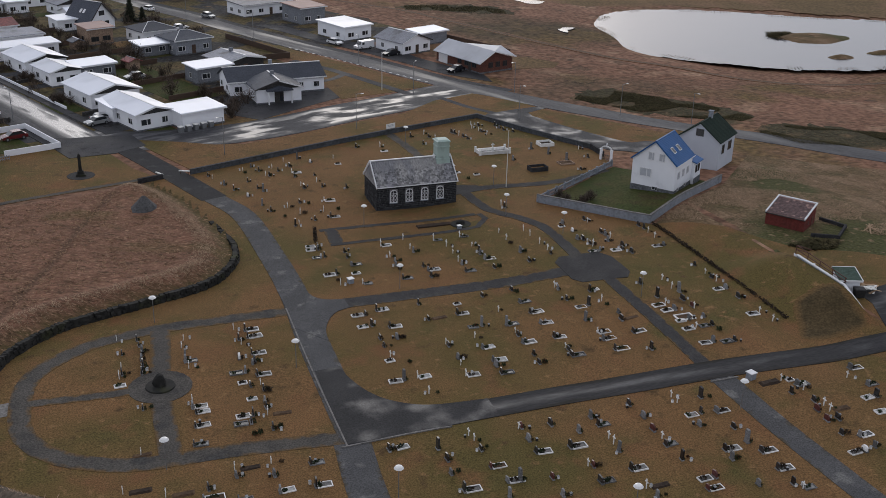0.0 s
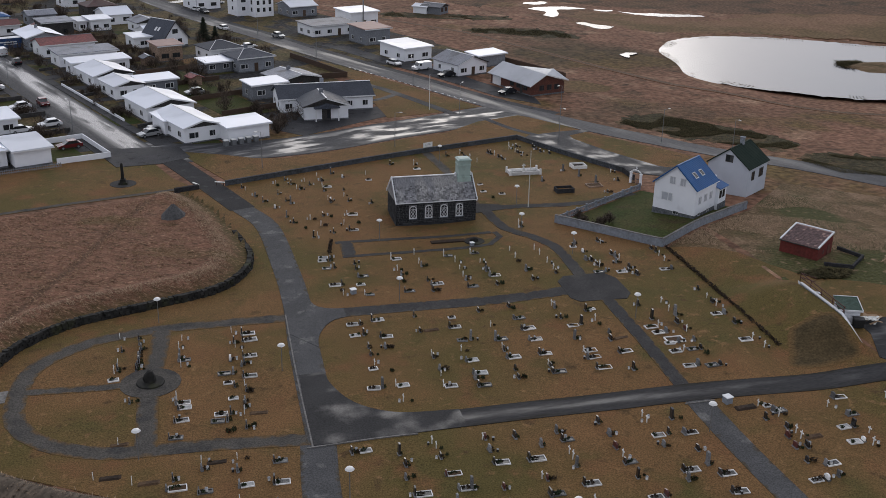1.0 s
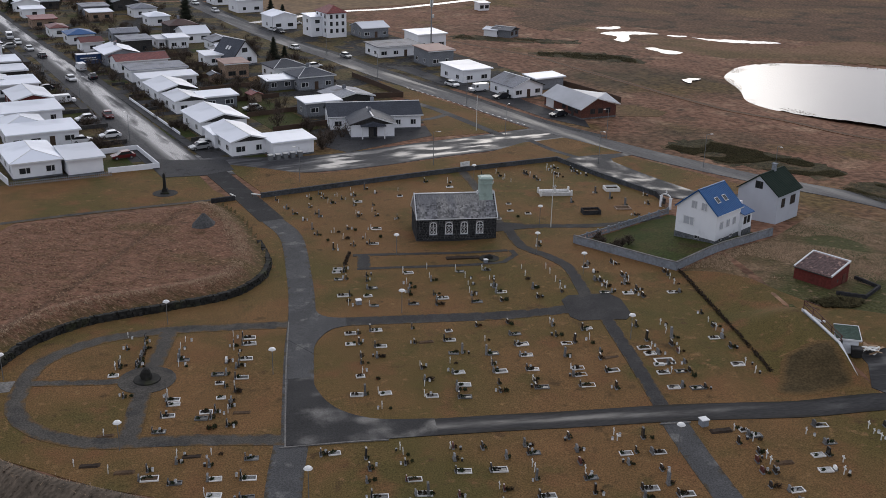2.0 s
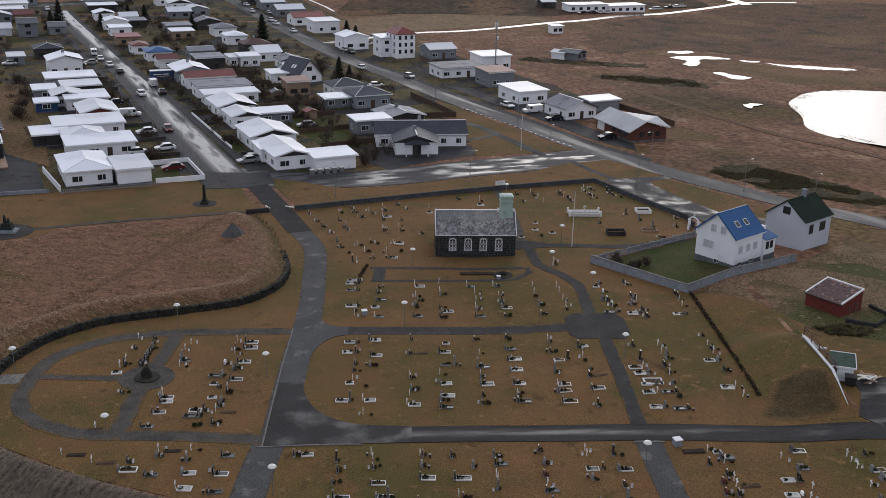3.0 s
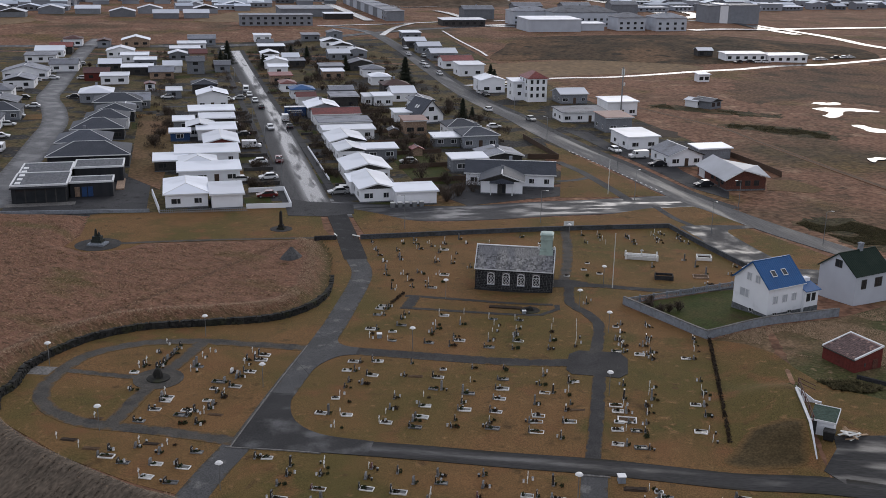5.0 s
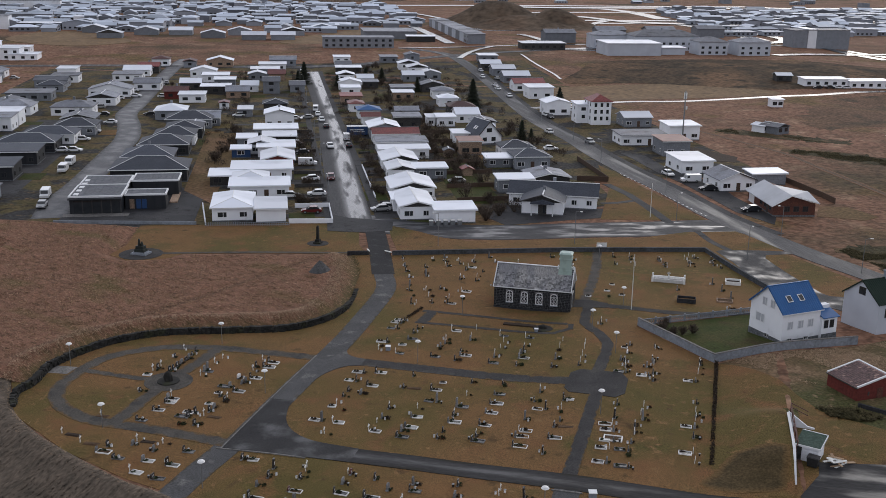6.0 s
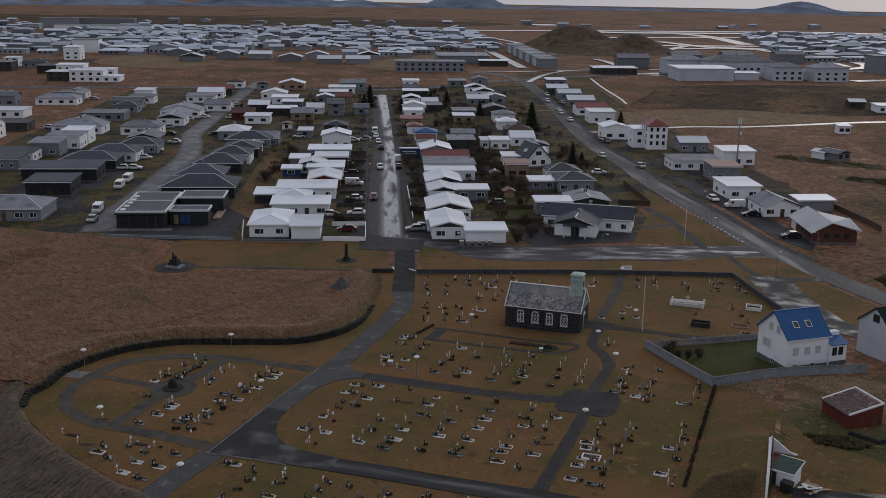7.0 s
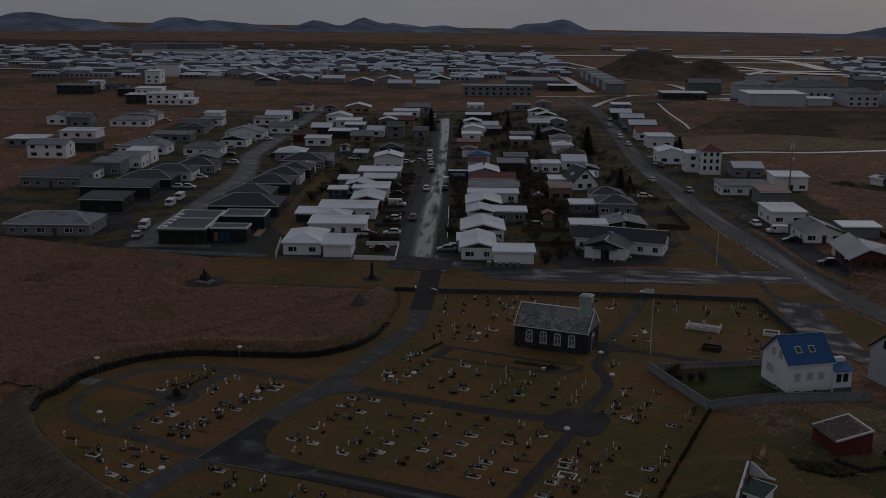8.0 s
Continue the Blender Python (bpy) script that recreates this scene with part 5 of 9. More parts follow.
        for a, b in (((-0.46, 1.17), (0.46, 2.4)), ((-0.46, 2.4), (0.46, 1.17)), ((-0.46, 1.78), (0, 2.4)), ((0.46, 1.78), (0, 2.4)), ((-0.46, 1.78), (0, 1.17)), ((0.46, 1.78), (0, 1.17))):
            bars.bar((cx + a[0], -0.045, a[1]), (cx + b[0], -0.045, b[1]), 0.03, 0.045)
        part("glazing_bars", bars, "trim", frame_part)
        part("window_sill", Geo().box(cx - 0.66, cx + 0.66, -0.16, 0.05, sill - 0.1, sill), "concrete", frame_part)
    # door in the gable
    dr = part("door", Geo().box(w + 0.0, w + 0.07, d / 2 - 0.75, d / 2 + 0.75, 0.0, 2.7), "trim", ob, "white panelled double door")
    part("door_panel", Geo().box(w + 0.07, w + 0.1, d / 2 - 0.6, d / 2 - 0.08, 0.3, 2.3).box(w + 0.07, w + 0.1, d / 2 + 0.08, d / 2 + 0.6, 0.3, 2.3), "dark", dr)
    part("doorstep", Geo().box(w, w + 1.1, d / 2 - 1.2, d / 2 + 1.2, -0.6, 0.12), "basalt", ob)
    # turret
    tx, ty = w - 1.25, d / 2
    tur = part("turret", Geo().box(tx - 0.92, tx + 0.92, ty - 0.92, ty + 0.92, ridge - 1.2, ridge + 2.3), "mint", ob, "square mint-green wooden bell turret")
    part("turret_base", Geo().box(tx - 1.08, tx + 1.08, ty - 1.08, ty + 1.08, ridge - 1.3, ridge - 0.15, 0.06), "mint", tur)
    part("cornice", Geo().box(tx - 1.0, tx + 1.0, ty - 1.0, ty + 1.0, ridge + 1.55, ridge + 1.7).box(tx - 1.05, tx + 1.05, ty - 1.05, ty + 1.05, ridge + 2.3, ridge + 2.45), "mint", tur)
    part("turret_roof", Geo().box(tx - 0.98, tx + 0.98, ty - 0.98, ty + 0.98, ridge + 2.45, ridge + 2.62, 0.25), "mint", tur)
    for sgn in (-1, 1):
        part("scroll", Geo().box(tx + sgn * 1.2 - 0.15, tx + sgn * 1.2 + 0.15, ty - 0.25, ty + 0.25, ridge - 0.3, ridge + 0.35, 0.08), "trim", tur, "white scroll at the turret's foot")
    part("louvre", Geo().box(tx + 0.92, tx + 0.96, ty - 0.35, ty + 0.35, ridge + 0.4, ridge + 1.3), "dark", tur)


church()


# ---- the two houses, the shed and their fences ----
def corrugated(w, run, pitch=0.38):
    """A ribbed metal sheet, w wide and run long."""
    top, k = [], 0.0
    while k < w - pitch:
        top += [(k, 0.06), (k + pitch * 0.6, 0.06), (k + pitch * 0.7, 0.085), (k + pitch * 0.9, 0.085)]
        k += pitch
    top = [(0, 0)] + top + [(w, 0.06), (w, 0)]
    return Geo().prism(top[::-1], 0, run)


def gable_house(name, m, length, depth, eave, ridge, wall, roof, label, base=0.9):
    """A gabled house with its ridge along x."""
    ob = thing(name, m, label, "house")
    g = Geo().box(0, length, 0, depth, -0.8, eave)
    k = Geo().prism([(0, eave), (depth, eave), (depth / 2, ridge)], 0, length).turned(Matrix(((0, 1, 0, 0), (1, 0, 0, 0), (0, 0, 1, 0), (0, 0, 0, 1))))
    g.add(k.v, [f[::-1] for f in k.f])
    part("wall", g, wall, ob)
    part("foundation", Geo().box(-0.05, length + 0.05, -0.05, depth + 0.05, -0.8, base), "plinth", ob)
    run = math.hypot(depth / 2, ridge - eave) + 0.35
    a = math.atan2(ridge - eave, depth / 2)
    roofs = []
    for side in (0, 1):
        sheet = corrugated(length + 0.5, run).turned(Matrix.Translation((-0.25, 0, ridge)) @ Matrix.Rotation(a, 4, "X") @ Matrix.Translation((0, -run, 0)))
        if side:
            sheet.turned(Matrix.Translation((length, 0, 0)) @ Matrix.Rotation(math.pi, 4, "Z"))
        sheet.turned(Matrix.Translation((0, depth / 2 if not side else depth / 2, 0)))
        roofs.append(part("roof", sheet, roof, ob))
    part("ridge_cap", Geo().box(-0.25, length + 0.25, depth / 2 - 0.12, depth / 2 + 0.12, ridge + 0.02, ridge + 0.12), roof, roofs[0])
    for x in (-0.28, length + 0.2):
        for y in (-0.25, depth + 0.25):
            part("bargeboard", Geo().bar((x + 0.04, y, eave - 0.22), (x + 0.04, depth / 2, ridge + 0.02), 0.08, 0.2), roof, roofs[0])
    return ob, roofs


def blue_house():
    L, D = 6.8, 6.9
    m = pose(83.1, 125.4, 1.0, 0, 0, 37)
    ob, roofs = gable_house("blue_roofed_house", m, L, D, 4.75, 7.75, "white", "blueroof", "white two-storey house with bright blue corrugated roof", 0.6)
    for x, w in ((1.4, 0.95), (3.3, 0.95), (5.1, 0.95)):
        window(ob, x, 0, 2.1, w, 1.25, 0, pane=CURTAIN)
    for x in (1.4, 4.4):
        window(ob, x, -0.05, 0.35, 0.8, 0.45, 0)
    window(ob, 0, 4.7, 2.05, 1.9, 1.35, -90, pane=CURTAIN)
    for y in (2.3, 4.0):
        window(ob, 0, y, 4.75, 0.95, 1.25, -90, pane=CURTAIN)
    window(ob, -0.05, 3.0, 0.25, 0.9, 0.5, -90)
    a, run = math.atan2(3.0, D / 2), math.hypot(D / 2, 3.0)
    for x in (2.1, 4.2):
        fr = part("skylight", Geo().box(x - 0.45, x + 0.45, 1.5, 2.6, 0.1, 0.18).turned(Matrix.Translation((0, 0, 4.75)) @ Matrix.Rotation(a, 4, "X")), "trim", roofs[0])
        part("pane", Geo().box(x - 0.36, x + 0.36, 1.6, 2.5, 0.181, 0.19).turned(Matrix.Translation((0, 0, 4.75)) @ Matrix.Rotation(a, 4, "X")), "glass", fr)
    porch = part("porch", Geo().box(L, L + 2.8, -0.5, 2.2, -0.7, 3.35), "white", ob)
    part("porch_base", Geo().box(L + 0.02, L + 2.85, -0.55, 2.25, -0.7, 0.9), "plinth", porch)
    part("porch_wall", Geo().box(L, L + 2.8, 1.3, 2.2, 3.35, 4.6), "white", porch)
    part("porch_roof", Geo().hexa([(L - 0.05, -0.8, 3.3), (L + 3.0, -0.8, 3.3), (L + 3.0, 1.4, 4.0), (L - 0.05, 1.4, 4.0), (L - 0.05, -0.8, 3.4), (L + 3.0, -0.8, 3.4), (L + 3.0, 1.4, 4.1), (L - 0.05, 1.4, 4.1)]), "blueroof", porch)
    window(porch, L + 0.75, -0.5, 1.75, 0.75, 1.2, 0, dark=True)
    window(porch, L + 1.8, -0.5, 1.75, 0.75, 1.2, 0, dark=True)
    window(porch, L + 2.8, 0.9, 1.75, 0.9, 1.2, 90, dark=True)
    part("gutter", Geo().box(-0.3, L + 0.3, -0.36, -0.28, 4.47, 4.57), "trim", roofs[0])


blue_house()


def green_house():
    L, D = 7.4, 7.0
    ob, roofs = gable_house("green_roofed_house", pose(97.3, 135.2, 0.75, 0, 0, 37), L, D, 4.55, 7.15, "pale", "greenroof", "pale house with a dark green corrugated gabled roof", -0.5)
    window(ob, 1.8, 0, 2.2, 1.1, 1.5, 0, dark=True)
    window(ob, 5.0, 0, 2.2, 1.6, 1.5, 0, dark=True)
    window(ob, 0, 3.5, 4.95, 1.3, 1.2, -90, dark=True)
    ch = part("chimney", Geo().box(L * 0.55, L * 0.55 + 0.6, D / 2 - 0.3, D / 2 + 0.3, 6.85, 8.15), "concrete", roofs[0], "pale square chimney")
    part("chimney_pot", Geo().box(L * 0.55 - 0.08, L * 0.55 + 0.68, D / 2 - 0.38, D / 2 + 0.38, 8.15, 8.3), "concrete", ch)
    st = part("steps", Geo().box(L, L + 1.2, 1.2, 2.8, -0.5, 1.0).box(L, L + 1.2, 0.7, 1.2, -0.5, 0.6), "wood", ob)
    rails = Geo()
    for x, y in ((L + 1.15, 1.25), (L + 1.15, 2.75), (L + 0.1, 1.25)):
        rails.box(x - 0.05, x + 0.05, y - 0.05, y + 0.05, 1.0, 2.0)
    part("stair_rail", rails.box(L + 0.05, L + 1.2, 1.2, 1.3, 1.95, 2.03).box(L + 1.1, L + 1.2, 1.2, 2.8, 1.95, 2.03), "wood", st)


green_house()


MAT["shedtile"] = material("mauve worn tiles", (0.14, 0.088, 0.085), (0.1, 0.066, 0.066), 1.5, 0.8, fine=4, per_island=0.2)


def red_shed():
    w, d, h, up = 4.6, 5.3, 2.4, 1.0
    m = pose(90.5, 104.9, 1.35, 0, 0, 34)
    ob = thing("red_shed", m, "red-painted concrete shed with sloping tiled roof", "shed")
    part("wall", Geo().hexa([(0, 0, -0.9), (w, 0, -0.9), (w, d, -0.9), (0, d, -0.9), (0, 0, h), (w, 0, h + up), (w, d, h + up), (0, d, h)]), "red", ob)
    tilt = Matrix.Translation((0, 0, h)) @ Matrix.Rotation(-math.atan2(up, w), 4, "Y")
    run = math.hypot(w, up)
    rf = part("roof", Geo().box(-0.15, run - 0.1, 0.1, d - 0.1, 0.01, 0.07).turned(tilt), "tanroof", ob)
    for x0, x1, y0, y1 in ((-0.1, run + 0.1, -0.1, 0.1), (-0.1, run + 0.1, d - 0.1, d + 0.1), (run - 0.1, run + 0.1, 0.1, d - 0.1)):
        part("roof_edge", Geo().box(x0, x1, y0, y1, 0.0, 0.2).turned(tilt), "trim", rf, "pale roof edging")
    part("gutter", Geo().box(-0.28, -0.16, -0.1, d + 0.1, -0.06, 0.04).turned(tilt), "dark", rf)
    tiles, rnd = Geo(), random.Random(6)
    for i in range(13):
        for j in range(15):
            if rnd.random() < 0.93:
                z = 0.075 + rnd.uniform(0, 0.02)
                tiles.box(-0.1 + i * 0.345, 0.22 + i * 0.345, 0.15 + j * 0.335, 0.47 + j * 0.335, z, z + 0.03)
    tagged(part("roof_tiles", tiles.turned(tilt), "shedtile", rf, "worn mauve roof tiles"), kind="stuff")
    part("vent", Geo().box(w * 0.35, w * 0.35 + 0.25, -0.03, 0, 1.2, 1.7), "dark", ob)
    part("door", Geo().box(w * 0.66, w * 0.66 + 0.9, -0.04, 0, 0.0, 2.0), "brick", ob)
    # broken concrete pen beside it
    wall_run("pen_wall", [(90.6, 103.2), (93.6, 101.6), (97.2, 104.6), (95.8, 108.0)], 0.5, 0.3, "dark_concrete", "broken low concrete wall beside the shed")
    for k in range(4):
        part_ob = tagged(part("timber_plank", Geo().box(-1.6 + 0.2 * k, 1.6, -0.08, 0.08, 0, 0.06).turned(pose(99.5 + 0.4 * k, 103.2 - 0.3 * k, gz(99.5, 103) + 0.1 + 0.08 * k, 4, -14 + 6 * k, 20 + 35 * k)), "pale_grass"), "loose weathered timber plank lying in the grass", "plank", "timber planks")


red_shed()


def lattice_fence():
    ob = thing("lattice_fence", pose(0, 0, 0), "grey concrete lattice fence with square posts", "fence")
    a, b = Vector((63.3, 130.2)), Vector((82.4, 143.2))
    n = 9
    for i in range(n + 1):
        p = a.lerp(b, i / n)
        z = gz(p.x, p.y)
        part("post", Geo().box(p.x - 0.16, p.x + 0.16, p.y - 0.16, p.y + 0.16, z - 0.3, z + 1.15, 0.02), "concrete", ob)
        if i == n:
            break
        q = a.lerp(b, (i + 1) / n)
        zq = gz(q.x, q.y)
        for lo in (0.12, 0.92):
            part("rail", Geo().bar((p.x, p.y, z + lo), (q.x, q.y, zq + lo), 0.12, 0.14), "concrete", ob)
        lat = Geo()
        for k in range(7):
            for s in (0, 1):
                f0, f1 = k / 7, (k + 1) / 7
                c, e = p.lerp(q, f0), p.lerp(q, f1)
                lo, hi = z + (zq - z) * f0 + 0.15, z + (zq - z) * f1 + 0.88
                lat.bar((c.x, c.y, lo if s else hi), (e.x, e.y, hi if s else lo), 0.05, 0.08)
        part("lattice", lat, "concrete", ob)


lattice_fence()


def gate():
    ob = thing("gate_arch", pose(83.2, 146.6, gz(83.2, 146.6), 0, 0, -60) @ Matrix.Diagonal((0.8, 0.8, 0.8, 1)), "white wooden lychgate arch with iron leaves", "gate")
    for x in (-1.25, 1.25):
        post = part("post", Geo().box(x - 0.22, x + 0.22, -0.22, 0.22, -0.3, 2.3, 0.02), "white", ob)
        part("post_cap", Geo().box(x - 0.3, x + 0.3, -0.3, 0.3, 2.3, 2.45, 0.06), "trim", post)
    arch = Geo()
    pts = [(1.25 * math.cos(t), 2.35 + 0.7 * math.sin(t)) for t in np.linspace(math.pi, 0, 11)]
    for p, q in zip(pts, pts[1:]):
        arch.bar((p[0], 0, p[1]), (q[0], 0, q[1]), 0.2, 0.22)
    part("arch", arch, "trim", ob)
    part("cross", Geo().box(-0.06, 0.06, -0.05, 0.05, 3.1, 3.8).box(-0.22, 0.22, -0.05, 0.05, 3.45, 3.57), "trim", ob)
    for s in (-1, 1):
        leaf = Geo()
        for k in range(6):
            x = s * (0.15 + 0.17 * k)
            leaf.box(x - 0.02, x + 0.02, -0.02, 0.02, 0.1, 1.3)
        part("gate_leaf", leaf.box(min(s * 0.1, s * 1.05), max(s * 0.1, s * 1.05), -0.03, 0.03, 0.25, 0.32).box(min(s * 0.1, s * 1.05), max(s * 0.1, s * 1.05), -0.03, 0.03, 1.1, 1.17), "dark", ob)
    wall_run("gate_wall", [(84.2, 154.0), (83.9, 149.0)], 0.95, 0.35, "dark_concrete", "short dark wall beside the gate")


gate()


def raised(x, y):
    """Height of the turfed bank above the land behind the retaining wall."""
    return float(1.6 * bump(x, 72.0, 80.5) * bump(y, 80.0, 86.8) * bump(-y, -101.5, -95.5))


def ramp():
    """Turfed bank held by a white retaining wall, with a rail and a small shed in the sunk yard."""
    xs, ys = [71.6 + 0.5 * i for i in range(21)], [79.3 + 0.6 * j for j in range(39)]
    g = Geo()
    g.v = [(x, y, gz(x, y) + 0.045 + raised(x, y)) for x in xs for y in ys]
    n = len(ys)
    g.f = [(i * n + j, (i + 1) * n + j, (i + 1) * n + j + 1, i * n + j + 1) for i in range(len(xs) - 1) for j in range(n - 1)]
    tagged(part("turf_bank", g, "lawn", smooth=True), "grassy bank rising to the white retaining wall", "bank", kind="structure")
    # patch of damp turf; shade of the sunless slope is painted into it
    patch = [(72.0, 81.0), (73.4, 83.6), (74.8, 86.4), (76.0, 87.6), (78.4, 88.0), (80.6, 87.9), (81.5, 87.4), (81.4, 85.0), (81.2, 82.0), (80.2, 80.2), (77.0, 79.7), (74.0, 79.8)]
    soft = [tuple(p) for p in smooth_path(patch, 0.8, True)]
    t, index = Geo(), {}
    for i in range(42):
        for j in range(40):
            x, y = 71.6 + 0.25 * i, 79.2 + 0.25 * j
            if inside(x, y, soft):
                index[i, j] = len(t.v)
                t.v.append((x, y, gz(x, y) + 0.075 + raised(x, y)))
    for (i, j), k in index.items():
        q = [index.get(c) for c in ((i + 1, j), (i + 1, j + 1), (i, j + 1))]
        if None not in q:
            t.f.append((k, *q))
    ob = part("worn_turf", t, "shade_damp_turf", smooth=True)
    across = ob.data.attributes.new("across", "FLOAT", "POINT")
    across.data.foreach_set("value", [min(edge_distance(x, y, soft + soft[:1]) / 1.6, 1) for x, y, z in t.v])
    tagged(ob, "damp turf on the bank, coloured dark for the slope's shade", "ground", kind="structure")
    wall = thing("retaining_wall", pose(0, 0, 0), "white-topped concrete retaining wall with a brown pipe rail", "wall", kind="structure")
    top = [(81.7, 95.0, 3.75), (81.75, 91.0, 3.6), (81.75, 86.5, 3.45), (81.7, 83.6, 2.2), (81.7, 81.4, 1.2)]
    for p, q in zip(top, top[1:]):
        body = Geo().hexa([(p[0] - 0.1, p[1], 0.6), (p[0] + 0.1, p[1], 0.6), (q[0] + 0.1, q[1], 0.6), (q[0] - 0.1, q[1], 0.6), (p[0] - 0.1, p[1], p[2]), (p[0] + 0.1, p[1], p[2]), (q[0] + 0.1, q[1], q[2]), (q[0] - 0.1, q[1], q[2])])
        part("body", body, "concrete", wall)
        part("coping", Geo().bar((p[0], p[1], p[2] + 0.06), (q[0], q[1], q[2] + 0.06), 0.3, 0.12), "trim", wall, "white painted coping")
    part("wing", Geo().prism([(0, -1.5), (3.0, -1.5), (3.0, 0.35), (2.2, 0.45), (0, 1.9)][::-1], -0.1, 0.1).turned(pose(81.8, 95.7, 1.85, 0, 0, -12)), "white", wall, "sloping white wing wall")
    for h in (0.5, 1.0):
        part("rail", Geo().bar((82.0, 95.7, 3.75 + h), (82.1, 86.6, 3.35 + h * 0.8), 0.08, 0.08), "rust", wall)
        part("rail", Geo().bar((82.0, 95.7, 3.75 + h), (83.9, 95.2, 3.1 + h), 0.08, 0.08), "rust", wall)
    for k in range(5):
        part("rail_post", Geo().box(82.0 - 0.04, 82.0 + 0.04, 95.7 - 2.25 * k - 0.04, 95.7 - 2.25 * k + 0.04, 2.4, 4.72 - 0.1 * k), "rust", wall)
    sh = thing("tool_shed", pose(81.95, 87.4, gz(83, 88.5) - 0.1, 0, 0, -20), "small white shed with green felt roof", "shed")
    part("wall", Geo().hexa([(0.1, 0.1, -0.4), (2.4, 0.1, -0.4), (2.4, 2.6, -0.4), (0.1, 2.6, -0.4), (0.1, 0.1, 1.75), (2.4, 0.1, 1.75), (2.4, 2.6, 2.2), (0.1, 2.6, 2.2)]), "white", sh)
    rf = part("roof", Geo().hexa([(-0.1, -0.1, 1.72), (2.6, -0.1, 1.72), (2.6, 2.8, 2.24), (-0.1, 2.8, 2.24), (-0.1, -0.1, 1.84), (2.6, -0.1, 1.84), (2.6, 2.8, 2.36), (-0.1, 2.8, 2.36)]), "greenfelt", sh)
    for a, b in (((-0.1, -0.13, 1.8), (2.63, -0.13, 1.8)), ((2.63, -0.13, 1.8), (2.63, 2.83, 2.32)), ((-0.1, 2.83, 2.32), (2.63, 2.83, 2.32))):
        part("roof_edge", Geo().bar(a, b, 0.08, 0.2), "trim", rf, "white roof edging")
    part("doorway", Geo().box(0.15, 0.65, 0.06, 0.1, -0.1, 1.6), "dark", sh)
    for k in range(9):
        part("cladding_strip", Geo().box(0.7, 2.4, 0.075, 0.1, 0.05 + 0.19 * k, 0.22 + 0.19 * k), "white", sh)
    b = thing("wheeled_bin", pose(83.7, 86.0, gz(83.7, 86.0) + 0.02, 0, 0, -20), "dark plastic wheeled refuse bin", "bin")
    part("body", Geo().hexa([(-0.5, -0.4, 0.1), (0.5, -0.4, 0.1), (0.5, 0.4, 0.1), (-0.5, 0.4, 0.1), (-0.6, -0.5, 1.1), (0.6, -0.5, 1.1), (0.6, 0.5, 1.1), (-0.6, 0.5, 1.1)]), "rubber", b)
    part("lid", Geo().box(-0.64, 0.64, -0.54, 0.54, 1.1, 1.2, 0.08), "dark", b)
    for x in (-0.5, 0.5):
        part("wheel", Geo().cyl(x, 0.4, -0.03, 0.12, 0.12, 0.12), "rubber", b)
    rnd = random.Random(4)
    for k in range(14):
        tagged(part("loose_board", Geo().box(-0.8, 0.8, -0.14, 0.14, 0, 0.05).turned(pose(86.4 + rnd.uniform(-1.1, 1.3), 87.0 + rnd.uniform(-0.7, 0.7), gz(86.4, 87) + 0.06 + 0.05 * k, rnd.uniform(-12, 12), rnd.uniform(-14, 14), rnd.uniform(0, 180))), "cream" if k % 3 else "pale_grass"), "discarded pale board in a heap by the shed", "board", "heap of boards")


MAT["greenfelt"] = material("green roofing felt", (0.04, 0.07, 0.055), (0.055, 0.085, 0.065), 1, 0.8, fine=4)
MAT["rust"] = material("red-brown rail paint", (0.1, 0.04, 0.032), (0.075, 0.034, 0.028), 2, 0.7)
ramp()


# hedge on the cemetery's east side
def hedge(name, a, b, w, h, label):
    rnd = random.Random(len(name))
    g = Geo()
    a, b = Vector(a), Vector(b)
    for _ in range(int((b - a).length * 60)):
        p = a.lerp(b, rnd.random()) + Vector((rnd.uniform(-w, w) / 2, rnd.uniform(-w, w) / 2))
        z = gz(p.x, p.y) + rnd.uniform(-0.05, h * 0.75)
        t, s = rnd.uniform(0, math.tau), rnd.uniform(0.06, 0.16)
        dx, dy = math.cos(t) * s, math.sin(t) * s
        g.add([(p.x - dx, p.y - dy, z), (p.x + dx, p.y + dy, z), (p.x + rnd.uniform(-0.15, 0.15), p.y + rnd.uniform(-0.15, 0.15), z + h * 0.3)], [(0, 1, 2)])
    tagged(part(name, g, "twig"), label, "hedge", kind="stuff")


hedge("boundary_hedge", (74.2, 116.4), (73.4, 85.4), 0.42, 0.5, "dark leafless clipped hedge along the graves")
hedge("low_hedge", (29.4, 129.6), (28.4, 124.6), 0.45, 0.42, "dark low clipped hedge beside the bed")

# ---- graves ----
def clump(g, rnd, x, y, r, h, n):
    """A low clump of leaves gathered into g."""
    for _ in range(n):
        a, q, z, t, s = rnd.uniform(0, math.tau), r * rnd.random() ** 0.5, rnd.uniform(0, h), rnd.uniform(0, math.tau), rnd.uniform(0.05, 0.11)
        px, py = x + q * math.cos(a), y + q * math.sin(a)
        g.add([(px - s * math.cos(t), py - s * math.sin(t), z), (px + s * math.cos(t), py + s * math.sin(t), z), (px + rnd.uniform(-0.08, 0.08), py + rnd.uniform(-0.08, 0.08), z + rnd.uniform(0.08, 0.18))], [(0, 1, 2)])


